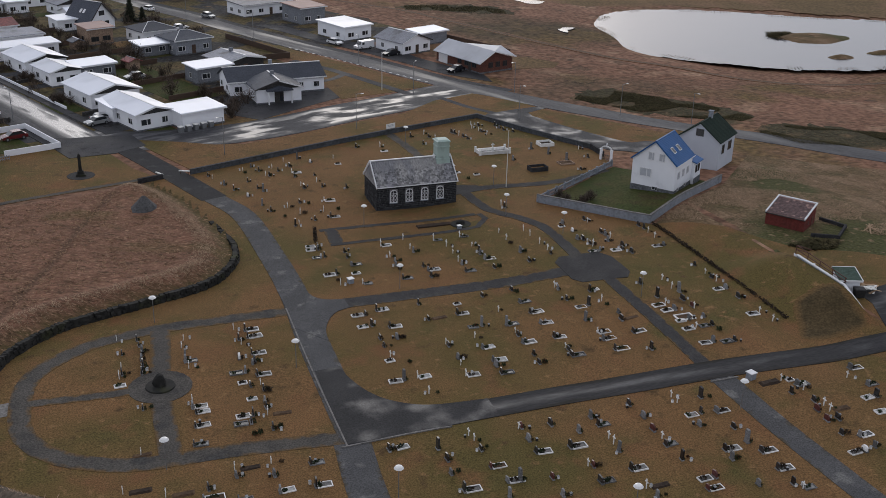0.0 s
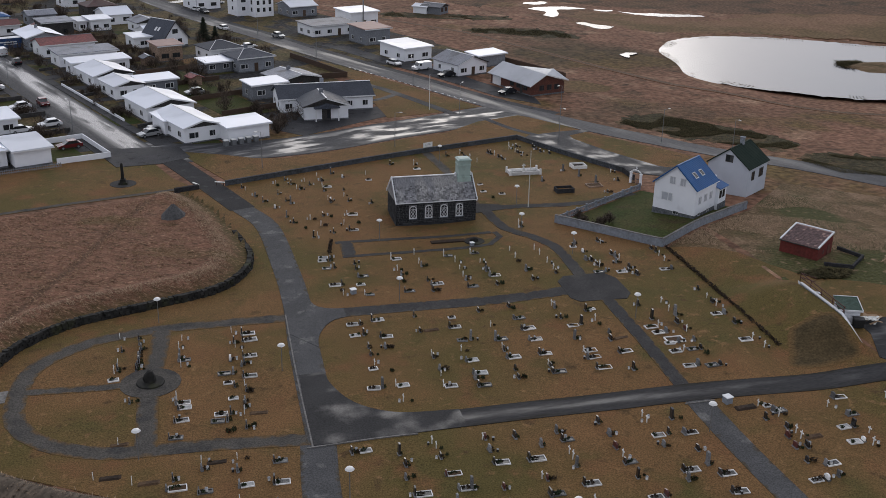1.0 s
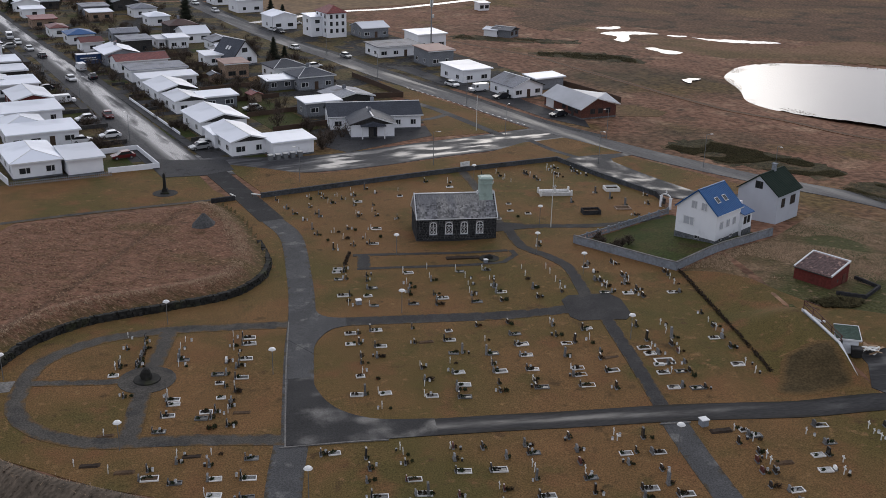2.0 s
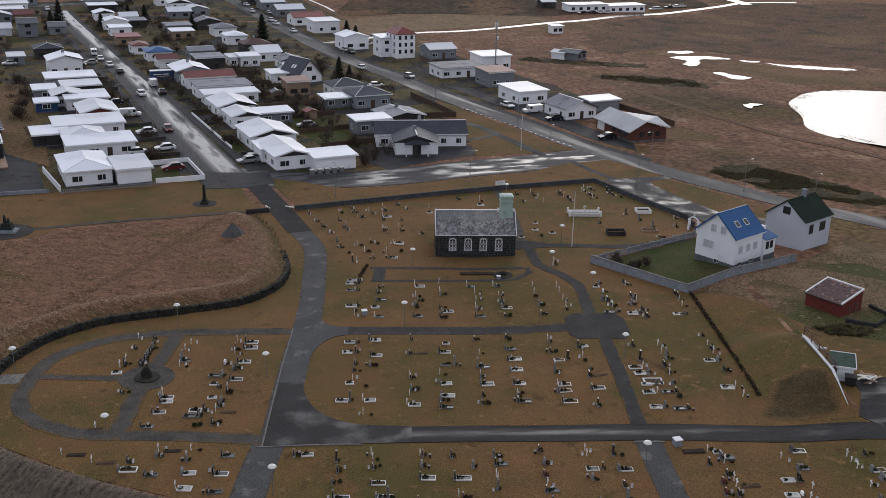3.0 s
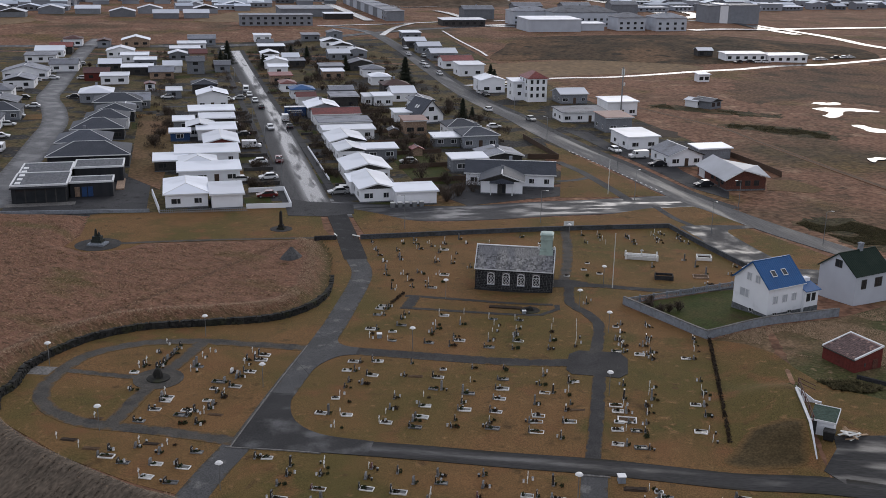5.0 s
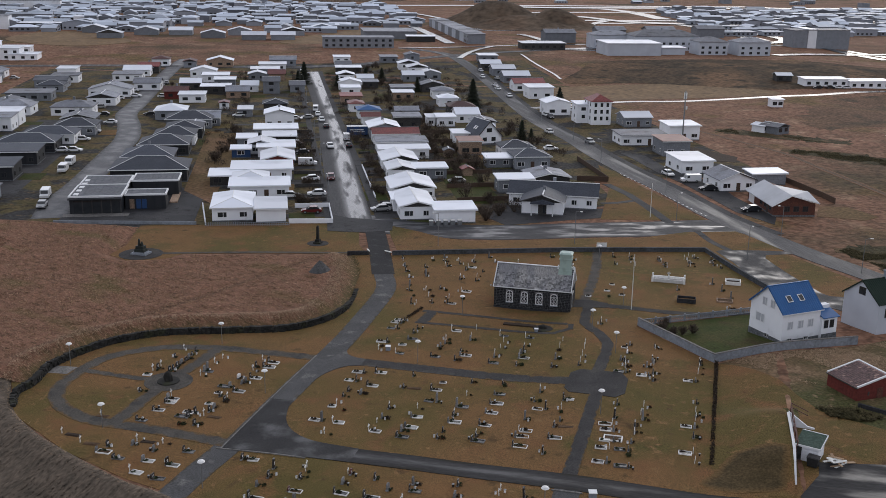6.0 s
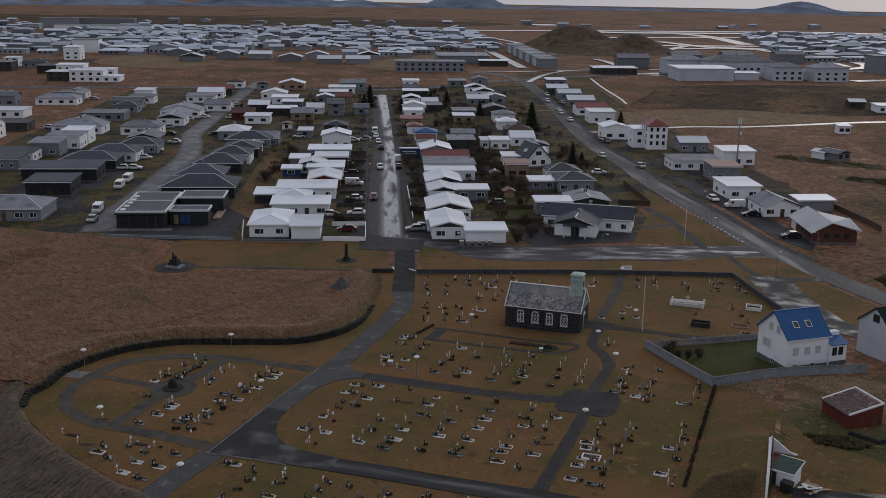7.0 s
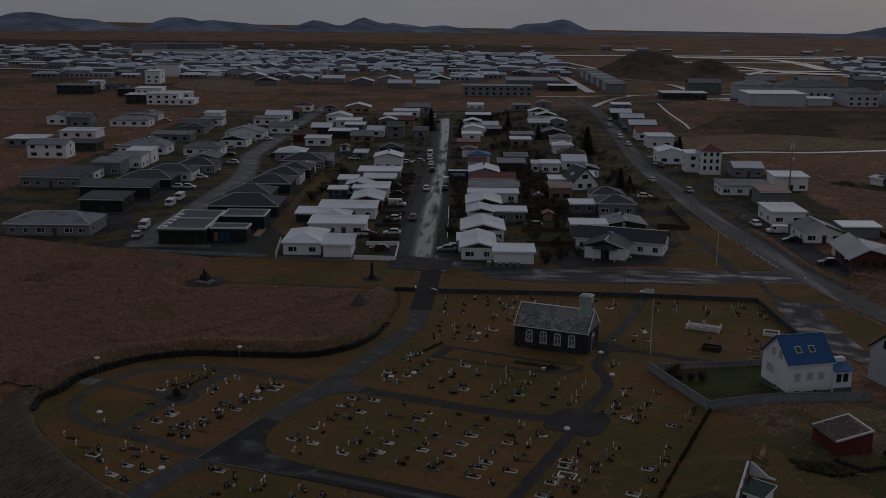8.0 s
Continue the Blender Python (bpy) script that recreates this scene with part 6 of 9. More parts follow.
def headstone_proto(name, mat, w, h, t, kind, label):
    ob = thing(name, pose(0, 0, -60), label, "gravestone", "gravestones")
    if kind == "round":
        out = [(-w / 2, 0.1)] + [(-w / 2 * math.cos(a), h - w * 0.3 + w * 0.3 * math.sin(a)) for a in np.linspace(0, math.pi, 9)] + [(w / 2, 0.1)]
    elif kind == "slant":
        out = [(-w / 2, 0.1), (-w / 2, h * 0.75), (-w * 0.1, h), (w / 2, h * 0.88), (w / 2, 0.1)]
    else:
        out = [(-w / 2, 0.1), (-w / 2, h - 0.08), (-w / 2 + 0.08, h), (w / 2 - 0.08, h), (w / 2, h - 0.08), (w / 2, 0.1)]
    turn = Matrix.Rotation(math.pi / 2, 4, "Z")
    part("slab", Geo().prism(out[::-1], -t / 2, t / 2).turned(turn), mat, ob)
    part("base", Geo().box(-t / 2 - 0.08, t / 2 + 0.12, -w / 2 - 0.1, w / 2 + 0.1, -0.15, 0.14, 0.02), "stone", ob)
    rnd, g = random.Random(int(w * 100 + h * 10)), Geo()
    for s in (-1, 1):
        clump(g, rnd, t / 2 + rnd.uniform(0.2, 0.35), s * rnd.uniform(0.1, w * 0.45), 0.17, 0.24, 22)
    tagged(part("planting", g, "plant" if h > 0.87 else "twig", ob), kind="stuff")
    if mat in ("granite", "redstone"):
        part("inscription", Geo().box(t / 2, t / 2 + 0.006, -w * 0.3, w * 0.3, h * 0.62, h * 0.67).box(t / 2, t / 2 + 0.006, -w * 0.22, w * 0.22, h * 0.5, h * 0.54).box(t / 2, t / 2 + 0.006, -w * 0.26, w * 0.26, h * 0.38, h * 0.42), "whitestone", ob)
    return ob


def cross_proto(h):
    ob = thing("grave_cross", pose(0, 0, -60), "white-painted wooden grave cross with small plaque", "cross", "white crosses")
    part("upright", Geo().box(-0.05, 0.05, -0.07, 0.07, -0.2, h, 0.0), "cream", ob)
    part("crossbar", Geo().box(-0.045, 0.055, -0.36, 0.36, h * 0.66, h * 0.66 + 0.15), "cream", ob)
    part("plaque", Geo().box(0.055, 0.075, -0.12, 0.12, h * 0.42, h * 0.52), "granite", ob)
    return ob


def plot_proto(length, width, fill, kerb, label, seed=1):
    ob = thing("grave_plot", pose(0, 0, -60), label, "grave plot", "framed grave plots")
    k = 0.1
    for x0, x1, y0, y1 in ((0, length, -width / 2, -width / 2 + k), (0, length, width / 2 - k, width / 2), (0, k, -width / 2 + k, width / 2 - k), (length - k, length, -width / 2 + k, width / 2 - k)):
        part("kerb", Geo().box(x0, x1, y0, y1, -0.15, 0.13, 0.012), kerb, ob)
    part("bed", Geo().box(k, length - k, -width / 2 + k, width / 2 - k, -0.1, 0.06), fill, ob)
    rnd, g = random.Random(seed), Geo()
    for _ in range(3):
        clump(g, rnd, rnd.uniform(0.2, length * 0.6), rnd.uniform(-width * 0.3, width * 0.3), rnd.uniform(0.1, 0.2), 0.15, 16)
    tagged(part("planting", g.turned(Matrix.Translation((0, 0, 0.09))), "plant" if seed % 3 else "twig", ob), kind="stuff")
    return ob


def tuft(n, r, h, mat, name, label, category, group, seed, red=0):
    rnd = random.Random(seed)
    ob = thing(name, pose(0, 0, -60), label, category, group)
    for kind, m, count in (("foliage", mat, n), ("blossom", "flower", red)):
        g = Geo()
        for _ in range(count):
            a, d, z = rnd.uniform(0, math.tau), r * rnd.random() ** 0.5, rnd.uniform(0, h)
            x, y, s, t = d * math.cos(a), d * math.sin(a), rnd.uniform(0.05, 0.13), rnd.uniform(0, math.tau)
            g.add([(x - s * math.cos(t), y - s * math.sin(t), z), (x + s * math.cos(t), y + s * math.sin(t), z), (x + rnd.uniform(-0.1, 0.1), y + rnd.uniform(-0.1, 0.1), z + rnd.uniform(0.08, 0.2))], [(0, 1, 2)])
        if count:
            part(kind, g, m, ob)
    return ob


def lantern_proto(mat="granite", label="small dark metal grave lantern"):
    ob = thing("grave_lantern", pose(0, 0, -60), label, "lantern", "grave lanterns")
    part("body", Geo().box(-0.11, 0.11, -0.11, 0.11, 0, 0.32, 0.02), mat, ob)
    part("lid", Geo().box(-0.14, 0.14, -0.14, 0.14, 0.32, 0.42, 0.1), "steel", ob)
    return ob


def mound_proto(mat, label):
    ob = thing("earth_mound", pose(0, 0, -60), label, "grave mound", "earth graves")
    g = Geo()
    for i in range(9):
        for j in range(5):
            x, y = i / 8 * 2.3, (j / 4 - 0.5) * 1.0
            edge = min(i, 8 - i, j, 4 - j)
            g.v.append((x, y, (-0.05 if edge == 0 else 0.12 + 0.05 * noise2(x, y, 3.0))))
    g.f = [(i * 5 + j, (i + 1) * 5 + j, (i + 1) * 5 + j + 1, i * 5 + j + 1) for i in range(8) for j in range(4)]
    part("earth", g, mat, ob)
    return ob


DARK = [headstone_proto("gravestone", "granite", w, h, 0.16, k, l) for w, h, k, l in ((0.75, 1.0, "round", "polished black granite gravestone with rounded top"), (0.85, 0.9, "slant", "dark granite gravestone with a slanted top"), (0.65, 1.1, "flat", "upright black granite gravestone"), (0.9, 0.8, "flat", "low wide dark granite gravestone"))]
GREY = [headstone_proto("gravestone", "stone", w, h, 0.2, k, l) for w, h, k, l in ((0.7, 0.95, "round", "weathered grey stone with rounded top"), (0.8, 0.8, "slant", "rough grey gravestone with uneven top"), (0.6, 1.05, "flat", "upright grey stone slab"))]
TALL = [headstone_proto("tall_gravestone", m, w, 1.75, 0.28, "flat", l) for m, w, l in (("granite", 0.7, "tall black pillar gravestone"), ("stone", 0.65, "tall grey pillar gravestone"))]
RED = [headstone_proto("gravestone", "redstone", 0.8, 0.85, 0.18, "slant", "reddish granite gravestone with slanted top")]
PALE = [headstone_proto("gravestone", "whitestone", 0.8, 0.75, 0.25, "round", "low white rounded gravestone")]
CROSS = [cross_proto(1.35), cross_proto(1.2), cross_proto(1.5)]
PLOT = [plot_proto(*p, k + 1) for k, p in enumerate(((1.4, 0.85, "pebble", "whitestone", "grave plot of grey gravel with white kerb"), (1.3, 0.8, "white_gravel", "stone", "grave plot of white gravel with grey kerb"), (1.5, 0.9, "granite", "whitestone", "grave plot with pale kerb and dark slab"), (1.35, 0.8, "granite", "stone", "grave plot with dark polished slab"), (1.6, 0.9, "turned", "whitestone", "grave plot with pale kerb and bare earth"), (1.45, 0.85, "pebble", "whitestone", "planted grave plot with pale kerb and gravel"), (1.4, 0.85, "white_gravel", "whitestone", "grave plot of pale gravel with white kerb")))]
FLAT = [plot_proto(1.2, 0.7, "white_gravel", "whitestone", "small grave covered with pale gravel", 11), plot_proto(1.0, 0.7, "pebble", "whitestone", "small gravel grave with a pale kerb", 12)]
TUFT = [tuft(90, 0.35, 0.35, "plant", "grave_shrub", "small dark evergreen shrub on a grave", "shrub", "grave planting", 1), tuft(70, 0.3, 0.25, "plant", "grave_flowers", "dark greenery with red flowers on a grave", "flowers", "grave planting", 2, 22), tuft(80, 0.4, 0.3, "twig", "grave_shrub", "bare brown shrub on a grave", "shrub", "grave planting", 3)]
LANTERN = [lantern_proto(), lantern_proto("cream", "small white-painted grave lantern"), lantern_proto("whitestone", "small pale stone grave vase")]
MOUND = [mound_proto("soil", "fresh dark earth grave"), mound_proto("turned", "old grave of settled brown earth")]
GR = random.Random(21)


def set_at(protos, x, y, lean=3.0, turn=0.0, up=0.0, s=(0.78, 1.0)):
    src = GR.choice(protos)
    k = GR.uniform(*s)
    m = pose(x, y, gz(x, y) + 0.03 + up, GR.uniform(-lean, lean), GR.uniform(-lean, lean), turn + GR.uniform(-5, 5)) @ Matrix.Diagonal((k, k, k, 1))
    c = copy_thing(src, m)
    c.scale = (k, k, k)
    return c


KINDS = {"D": DARK, "G": GREY, "T": TALL, "R": RED, "W": PALE, "C": CROSS}


def grave_row(row):
    """Graves of one row: D dark, G grey, T tall, R red, W pale stone, C cross, P framed plot (before or after its stone), E or N earth, F flat slab, B planting, M bare patch."""
    for x, y, code in row:
        for i, c in enumerate(code):
            if c in KINDS:
                set_at(KINDS[c], x, y, s=(0.52, 0.72) if c == "C" else ((0.6, 0.78) if c == "T" else (0.62, 0.86)))
                if GR.random() < 0.55:
                    set_at(LANTERN, x + GR.choice((0.5, 0.7, -0.4)), y + GR.uniform(-0.5, 0.5), up=0.07 if "P" in code else 0)
                if GR.random() < 0.3:
                    set_at(TUFT, x + GR.uniform(0.4, 0.9) * (-1 if code[0] == "P" else 1), y + GR.uniform(-0.3, 0.3), up=0.08 if "P" in code else 0, s=(0.45, 0.75))
            elif c == "P":
                set_at(PLOT, x + (0.12 if i else -1.6), y, lean=0.6, s=(0.85, 1.05))
            elif c == "F":
                set_at(FLAT, x - 0.6, y, lean=0.6, s=(0.85, 1.05))
            elif c == "E":
                set_at(MOUND, x + 0.4, y, lean=0.5, s=(0.8, 0.95))
            elif c == "N":
                set_at(MOUND[:1], x - 2.6, y, lean=0.5, s=(1.0, 1.15))
            elif c == "M":
                set_at(MOUND[1:], x - 0.8, y, lean=0.5)
            elif c == "B":
                set_at(TUFT, x + (0.7 if i else 0), y, s=(0.7, 1.0))


grave_row([(0.5, 76.0, "CE"), (3.8, 74.5, "CE"), (7.3, 74.5, "D"), (6.7, 73.1, "GP"), (9.4, 72.1, "DP"), (9.8, 76.5, "CE"), (9.8, 75.6, "G"), (12.9, 74.7, "G"), (13.0, 76.6, "C"), (16.2, 75.4, "DP"), (12.9, 72.3, "GP"), (15.9, 72.1, "DP"), (12.8, 69.7, "CP"), (15.9, 68.9, "DP"), (7.0, 81.4, "DP"), (7.5, 84.4, "DP")])
grave_row([(7.7, 87.8, "GP"), (7.8, 88.5, "C"), (7.9, 86.8, "DP"), (2.4, 81.2, "CM"), (3.2, 88.9, "D"), (1.8, 103.5, "C"), (3.8, 103.1, "D"), (3.9, 101.7, "D"), (4.1, 100.4, "G"), (4.0, 99.7, "D"), (3.9, 98.6, "G"), (3.9, 97.4, "D"), (3.8, 96.5, "D"), (3.7, 95.7, "D")])
grave_row([(2.1, 100.3, "D"), (1.8, 96.9, "C"), (1.8, 96.1, "D"), (1.5, 95.3, "C"), (1.5, 93.8, "F"), (8.5, 101.7, "C"), (8.1, 100.0, "C"), (8.2, 97.6, "T"), (8.1, 96.9, "GP"), (8.3, 95.4, "C")])
grave_row([(14.0, 102.6, "C"), (15.1, 102.0, "DP"), (15.1, 100.3, "DP"), (14.1, 100.1, "D"), (14.2, 98.9, "C"), (13.5, 96.0, "W"), (14.9, 96.5, "DP"), (14.9, 95.0, "G"), (14.6, 94.5, "G"), (13.6, 93.0, "PG"), (14.6, 92.0, "DP"), (13.1, 90.9, "F"), (13.6, 90.1, "D"), (14.6, 90.1, "C"), (14.7, 89.1, "D"), (15.1, 88.7, "B"), (13.4, 87.6, "F"), (14.4, 86.8, "G"), (14.3, 85.7, "D"), (14.2, 84.4, "CE"), (12.9, 84.8, "PD"), (12.5, 83.6, "PD"), (14.2, 81.9, "DB"), (12.5, 81.5, "B")])
grave_row([(13.0, 81.6, "B")])
grave_row([(28.7, 101.9, "PD"), (28.6, 99.0, "PD"), (28.6, 95.8, "D"), (28.5, 94.0, "D"), (28.5, 91.6, "C"), (28.3, 90.7, "F"), (28.4, 86.6, "PT"), (30.2, 102.5, "DP"), (30.4, 98.1, "DP"), (30.4, 95.4, "GB"), (30.1, 89.9, "B"), (29.8, 86.5, "CP"), (29.9, 83.3, "C")])
grave_row([(35.3, 102.7, "D"), (35.1, 98.6, "DE"), (35.0, 92.5, "C"), (35.1, 92.0, "D"), (35.1, 89.1, "GB"), (34.9, 87.7, "C"), (34.6, 85.4, "CP")])
grave_row([(39.8, 101.4, "F"), (38.7, 98.9, "DP"), (40.3, 95.4, "PT"), (38.5, 92.9, "C"), (38.4, 90.4, "GP"), (38.4, 87.5, "GP"), (38.3, 86.4, "G"), (38.2, 84.8, "DP")])
grave_row([(43.2, 102.6, "D"), (43.5, 98.2, "C"), (43.0, 94.7, "TP"), (43.2, 92.7, "C"), (43.2, 92.0, "D"), (43.0, 90.2, "GP"), (43.0, 87.4, "D"), (42.8, 85.6, "DB")])
grave_row([(47.2, 103.1, "D"), (47.6, 102.4, "B"), (46.8, 99.6, "GP"), (46.8, 96.7, "DP"), (46.8, 93.9, "GP"), (46.8, 90.3, "DP"), (46.9, 87.8, "C"), (47.0, 87.2, "D"), (46.8, 86.0, "DP")])
grave_row([(52.3, 101.8, "C"), (52.4, 101.1, "G"), (52.1, 98.1, "DB"), (53.8, 95.9, "PT"), (51.8, 92.7, "T"), (52.3, 92.5, "B"), (51.6, 89.5, "CP"), (51.5, 87.9, "GP"), (51.6, 85.5, "DP")])
grave_row([(55.6, 99.1, "D"), (56.4, 99.2, "F"), (55.7, 96.2, "C"), (55.8, 95.1, "B"), (55.5, 91.2, "DE"), (55.3, 88.1, "DP"), (55.2, 84.1, "D"), (56.0, 92.8, "G")])
grave_row([(28.3, 123.3, "PD"), (28.1, 122.2, "PD"), (28.3, 119.5, "PD"), (28.4, 113.7, "PD"), (28.1, 110.5, "C"), (28.2, 111.9, "B"), (31.1, 120.3, "D"), (31.0, 118.5, "D"), (30.9, 115.9, "GP"), (30.8, 113.2, "F"), (30.7, 110.0, "CP")])
grave_row([(36.2, 120.9, "CP"), (36.3, 117.0, "C"), (36.5, 115.5, "GB"), (36.2, 114.1, "G"), (36.4, 113.1, "B"), (35.8, 110.1, "DP"), (39.7, 122.2, "C"), (39.6, 118.9, "C"), (39.7, 117.8, "G"), (39.4, 113.0, "D"), (39.6, 111.6, "GP"), (39.3, 109.6, "DB"), (43.5, 120.8, "CP"), (44.5, 118.4, "C"), (44.5, 115.9, "C"), (44.2, 113.2, "C"), (44.3, 112.2, "G"), (44.0, 110.0, "DP"), (47.3, 120.9, "CP")])
grave_row([(47.7, 117.4, "C"), (47.9, 115.5, "D"), (47.7, 114.5, "G"), (47.7, 112.8, "GP"), (47.8, 109.9, "DB"), (52.8, 120.4, "C"), (52.7, 117.6, "C"), (52.8, 116.3, "B"), (52.7, 113.0, "GB"), (52.6, 110.0, "DB"), (56.1, 119.6, "C"), (56.2, 117.6, "C"), (56.2, 114.6, "C"), (56.2, 112.2, "C"), (56.1, 111.0, "D")])
grave_row([(18.7, 155.9, "D"), (19.2, 154.6, "C"), (20.5, 151.1, "G"), (21.5, 148.3, "D"), (23.0, 145.0, "W"), (24.1, 151.6, "D"), (25.0, 148.1, "D"), (25.6, 146.6, "T"), (24.3, 156.9, "C"), (24.5, 155.9, "B"), (26.7, 156.3, "D"), (25.9, 158.7, "G"), (27.3, 153.7, "C"), (27.8, 153.4, "D"), (29.0, 157.2, "C"), (29.6, 155.5, "D"), (31.4, 160.1, "C"), (31.8, 157.3, "D")])
grave_row([(31.5, 153.9, "CP"), (31.5, 152.0, "D"), (31.5, 147.5, "C"), (31.7, 146.3, "D"), (34.6, 151.8, "D"), (34.5, 146.2, "D"), (34.2, 148.6, "C"), (37.9, 144.8, "D"), (35.5, 158.5, "W"), (33.9, 160.9, "T"), (39.6, 159.5, "C"), (39.7, 156.4, "F"), (44.8, 164.5, "D"), (24.3, 140.6, "T"), (25.0, 137.9, "D"), (27.6, 138.8, "CB"), (29.7, 140.3, "D"), (30.9, 139.6, "B"), (33.3, 140.2, "CP"), (28.8, 135.9, "CB"), (26.5, 135.2, "B"), (27.1, 131.3, "T"), (27.8, 131.9, "C"), (30.2, 132.7, "D")])
grave_row([(32.2, 136.0, "C"), (32.6, 133.4, "DP"), (34.5, 136.4, "B")])
grave_row([(54.2, 143.2, "F"), (56.9, 147.0, "F"), (57.5, 150.8, "F"), (59.5, 145.3, "F"), (57.4, 143.7, "B"), (57.4, 130.5, "C"), (57.4, 129.3, "D"), (48.9, 163.7, "C"), (48.9, 161.2, "F"), (56.0, 168.7, "D"), (56.7, 163.8, "D"), (58.9, 169.8, "C"), (59.1, 167.9, "D"), (59.9, 166.5, "C"), (60.5, 163.9, "C"), (64.2, 169.8, "D"), (64.5, 169.0, "D"), (64.9, 167.9, "C"), (65.3, 166.8, "D"), (65.6, 165.3, "D")])
grave_row([(69.0, 172.0, "C"), (69.8, 174.6, "C"), (69.6, 170.1, "C"), (69.9, 169.4, "D"), (70.8, 173.5, "D"), (70.2, 167.5, "C"), (73.9, 172.7, "D"), (74.1, 171.2, "G"), (74.3, 169.6, "D"), (75.6, 168.2, "D"), (68.2, 151.0, "G"), (74.0, 156.5, "T"), (75.5, 152.8, "T"), (76.9, 148.6, "T"), (76.6, 142.8, "DB"), (81.9, 154.1, "C"), (81.0, 148.9, "D")])
grave_row([(61.8, 119.2, "F"), (62.3, 120.4, "G"), (62.2, 117.0, "W"), (61.5, 114.1, "G"), (62.1, 113.7, "D"), (62.3, 112.0, "D"), (62.3, 111.2, "C"), (62.5, 109.6, "PG"), (65.8, 120.6, "D"), (65.9, 119.7, "C"), (65.7, 115.4, "D"), (65.8, 114.3, "G"), (66.0, 113.3, "C"), (65.1, 112.3, "G"), (66.0, 110.1, "D"), (65.5, 109.1, "PD"), (66.1, 107.8, "D"), (72.0, 116.3, "D"), (72.1, 115.0, "D"), (71.9, 113.5, "C"), (71.8, 111.6, "C"), (71.5, 108.8, "PG")])
grave_row([(62.2, 98.8, "D"), (65.4, 99.0, "C"), (65.2, 96.5, "C"), (65.5, 95.3, "T"), (64.7, 93.3, "D"), (64.8, 90.9, "C"), (64.8, 91.4, "R"), (64.6, 88.7, "G"), (64.4, 86.7, "PD"), (64.5, 85.4, "B"), (62.2, 94.8, "T"), (62.1, 92.8, "PC"), (62.4, 91.3, "PG"), (62.6, 88.6, "PG"), (62.3, 86.6, "PC"), (62.3, 83.3, "PG"), (64.7, 82.8, "PD")])
grave_row([(71.7, 101.7, "D"), (71.6, 99.1, "C"), (71.6, 97.8, "D"), (71.6, 96.7, "C"), (71.5, 94.6, "PG"), (71.4, 91.9, "DB"), (71.4, 87.7, "PC"), (71.6, 85.5, "C")])
grave_row([(23.3, 75.2, "D"), (23.9, 75.2, "B"), (24.6, 75.2, "F"), (27.5, 74.0, "T"), (27.7, 72.1, "D"), (27.3, 70.0, "G"), (30.9, 75.1, "C"), (31.1, 74.2, "C"), (31.1, 72.6, "D"), (27.5, 67.4, "DP"), (30.9, 69.8, "RP"), (35.7, 74.7, "C"), (36.0, 74.8, "R"), (35.8, 72.7, "G"), (38.8, 74.4, "D"), (35.6, 70.6, "DP"), (31.5, 67.4, "GP"), (32.6, 67.2, "T"), (30.8, 65.3, "T"), (35.3, 66.6, "R"), (35.1, 64.1, "G")])
grave_row([(38.9, 70.4, "DP"), (40.8, 72.5, "G"), (43.0, 74.4, "GB"), (43.0, 72.9, "DP"), (42.9, 70.6, "C"), (42.9, 69.7, "C"), (42.8, 68.5, "T"), (39.1, 67.3, "C"), (39.5, 67.1, "R"), (39.0, 64.8, "DP"), (47.6, 75.3, "D"), (47.8, 72.9, "G"), (52.2, 75.1, "C"), (52.2, 74.0, "C"), (54.8, 74.0, "T"), (47.5, 70.6, "R"), (47.6, 69.1, "C"), (47.3, 68.0, "DP"), (47.5, 65.6, "T"), (42.4, 65.6, "DP")])
grave_row([(53.3, 71.6, "PD"), (54.8, 71.2, "GP"), (52.0, 69.8, "G"), (54.7, 68.3, "D"), (54.5, 65.9, "T"), (51.9, 65.5, "DP"), (51.7, 64.1, "GB"), (54.8, 64.1, "DP"), (48.8, 62.4, "PR"), (47.2, 61.0, "RP"), (42.3, 62.8, "CE"), (42.6, 61.5, "G"), (51.6, 60.1, "G"), (54.5, 61.4, "DP"), (54.4, 59.1, "D"), (54.8, 58.3, "CP")])
grave_row([(64.3, 74.1, "CN"), (65.4, 73.9, "F"), (65.2, 72.8, "GP"), (65.3, 71.9, "C"), (63.7, 71.7, "D"), (64.9, 69.8, "D"), (65.3, 68.8, "C"), (65.2, 67.8, "CE"), (64.1, 68.3, "R"), (63.8, 66.5, "R"), (65.0, 66.4, "D"), (63.5, 64.1, "DB"), (64.9, 63.3, "GP"), (63.7, 61.2, "PW"), (65.0, 61.4, "G"), (72.7, 74.0, "GP"), (71.2, 72.6, "C"), (72.2, 70.7, "GP"), (71.5, 68.7, "PD")])
grave_row([(72.3, 67.3, "C"), (70.9, 66.2, "PW"), (71.3, 65.3, "C"), (77.7, 72.4, "C"), (77.7, 71.4, "C"), (79.4, 72.4, "D"), (77.8, 70.2, "C"), (78.9, 69.6, "GP"), (77.7, 67.0, "C"), (79.2, 68.1, "G"), (77.6, 64.7, "G")])
for protos in (DARK, GREY, TALL, RED, PALE, CROSS, PLOT, FLAT, TUFT, LANTERN, MOUND):
    for src in protos:
        for o in (*src.children_recursive, src):
            bpy.data.objects.remove(o)


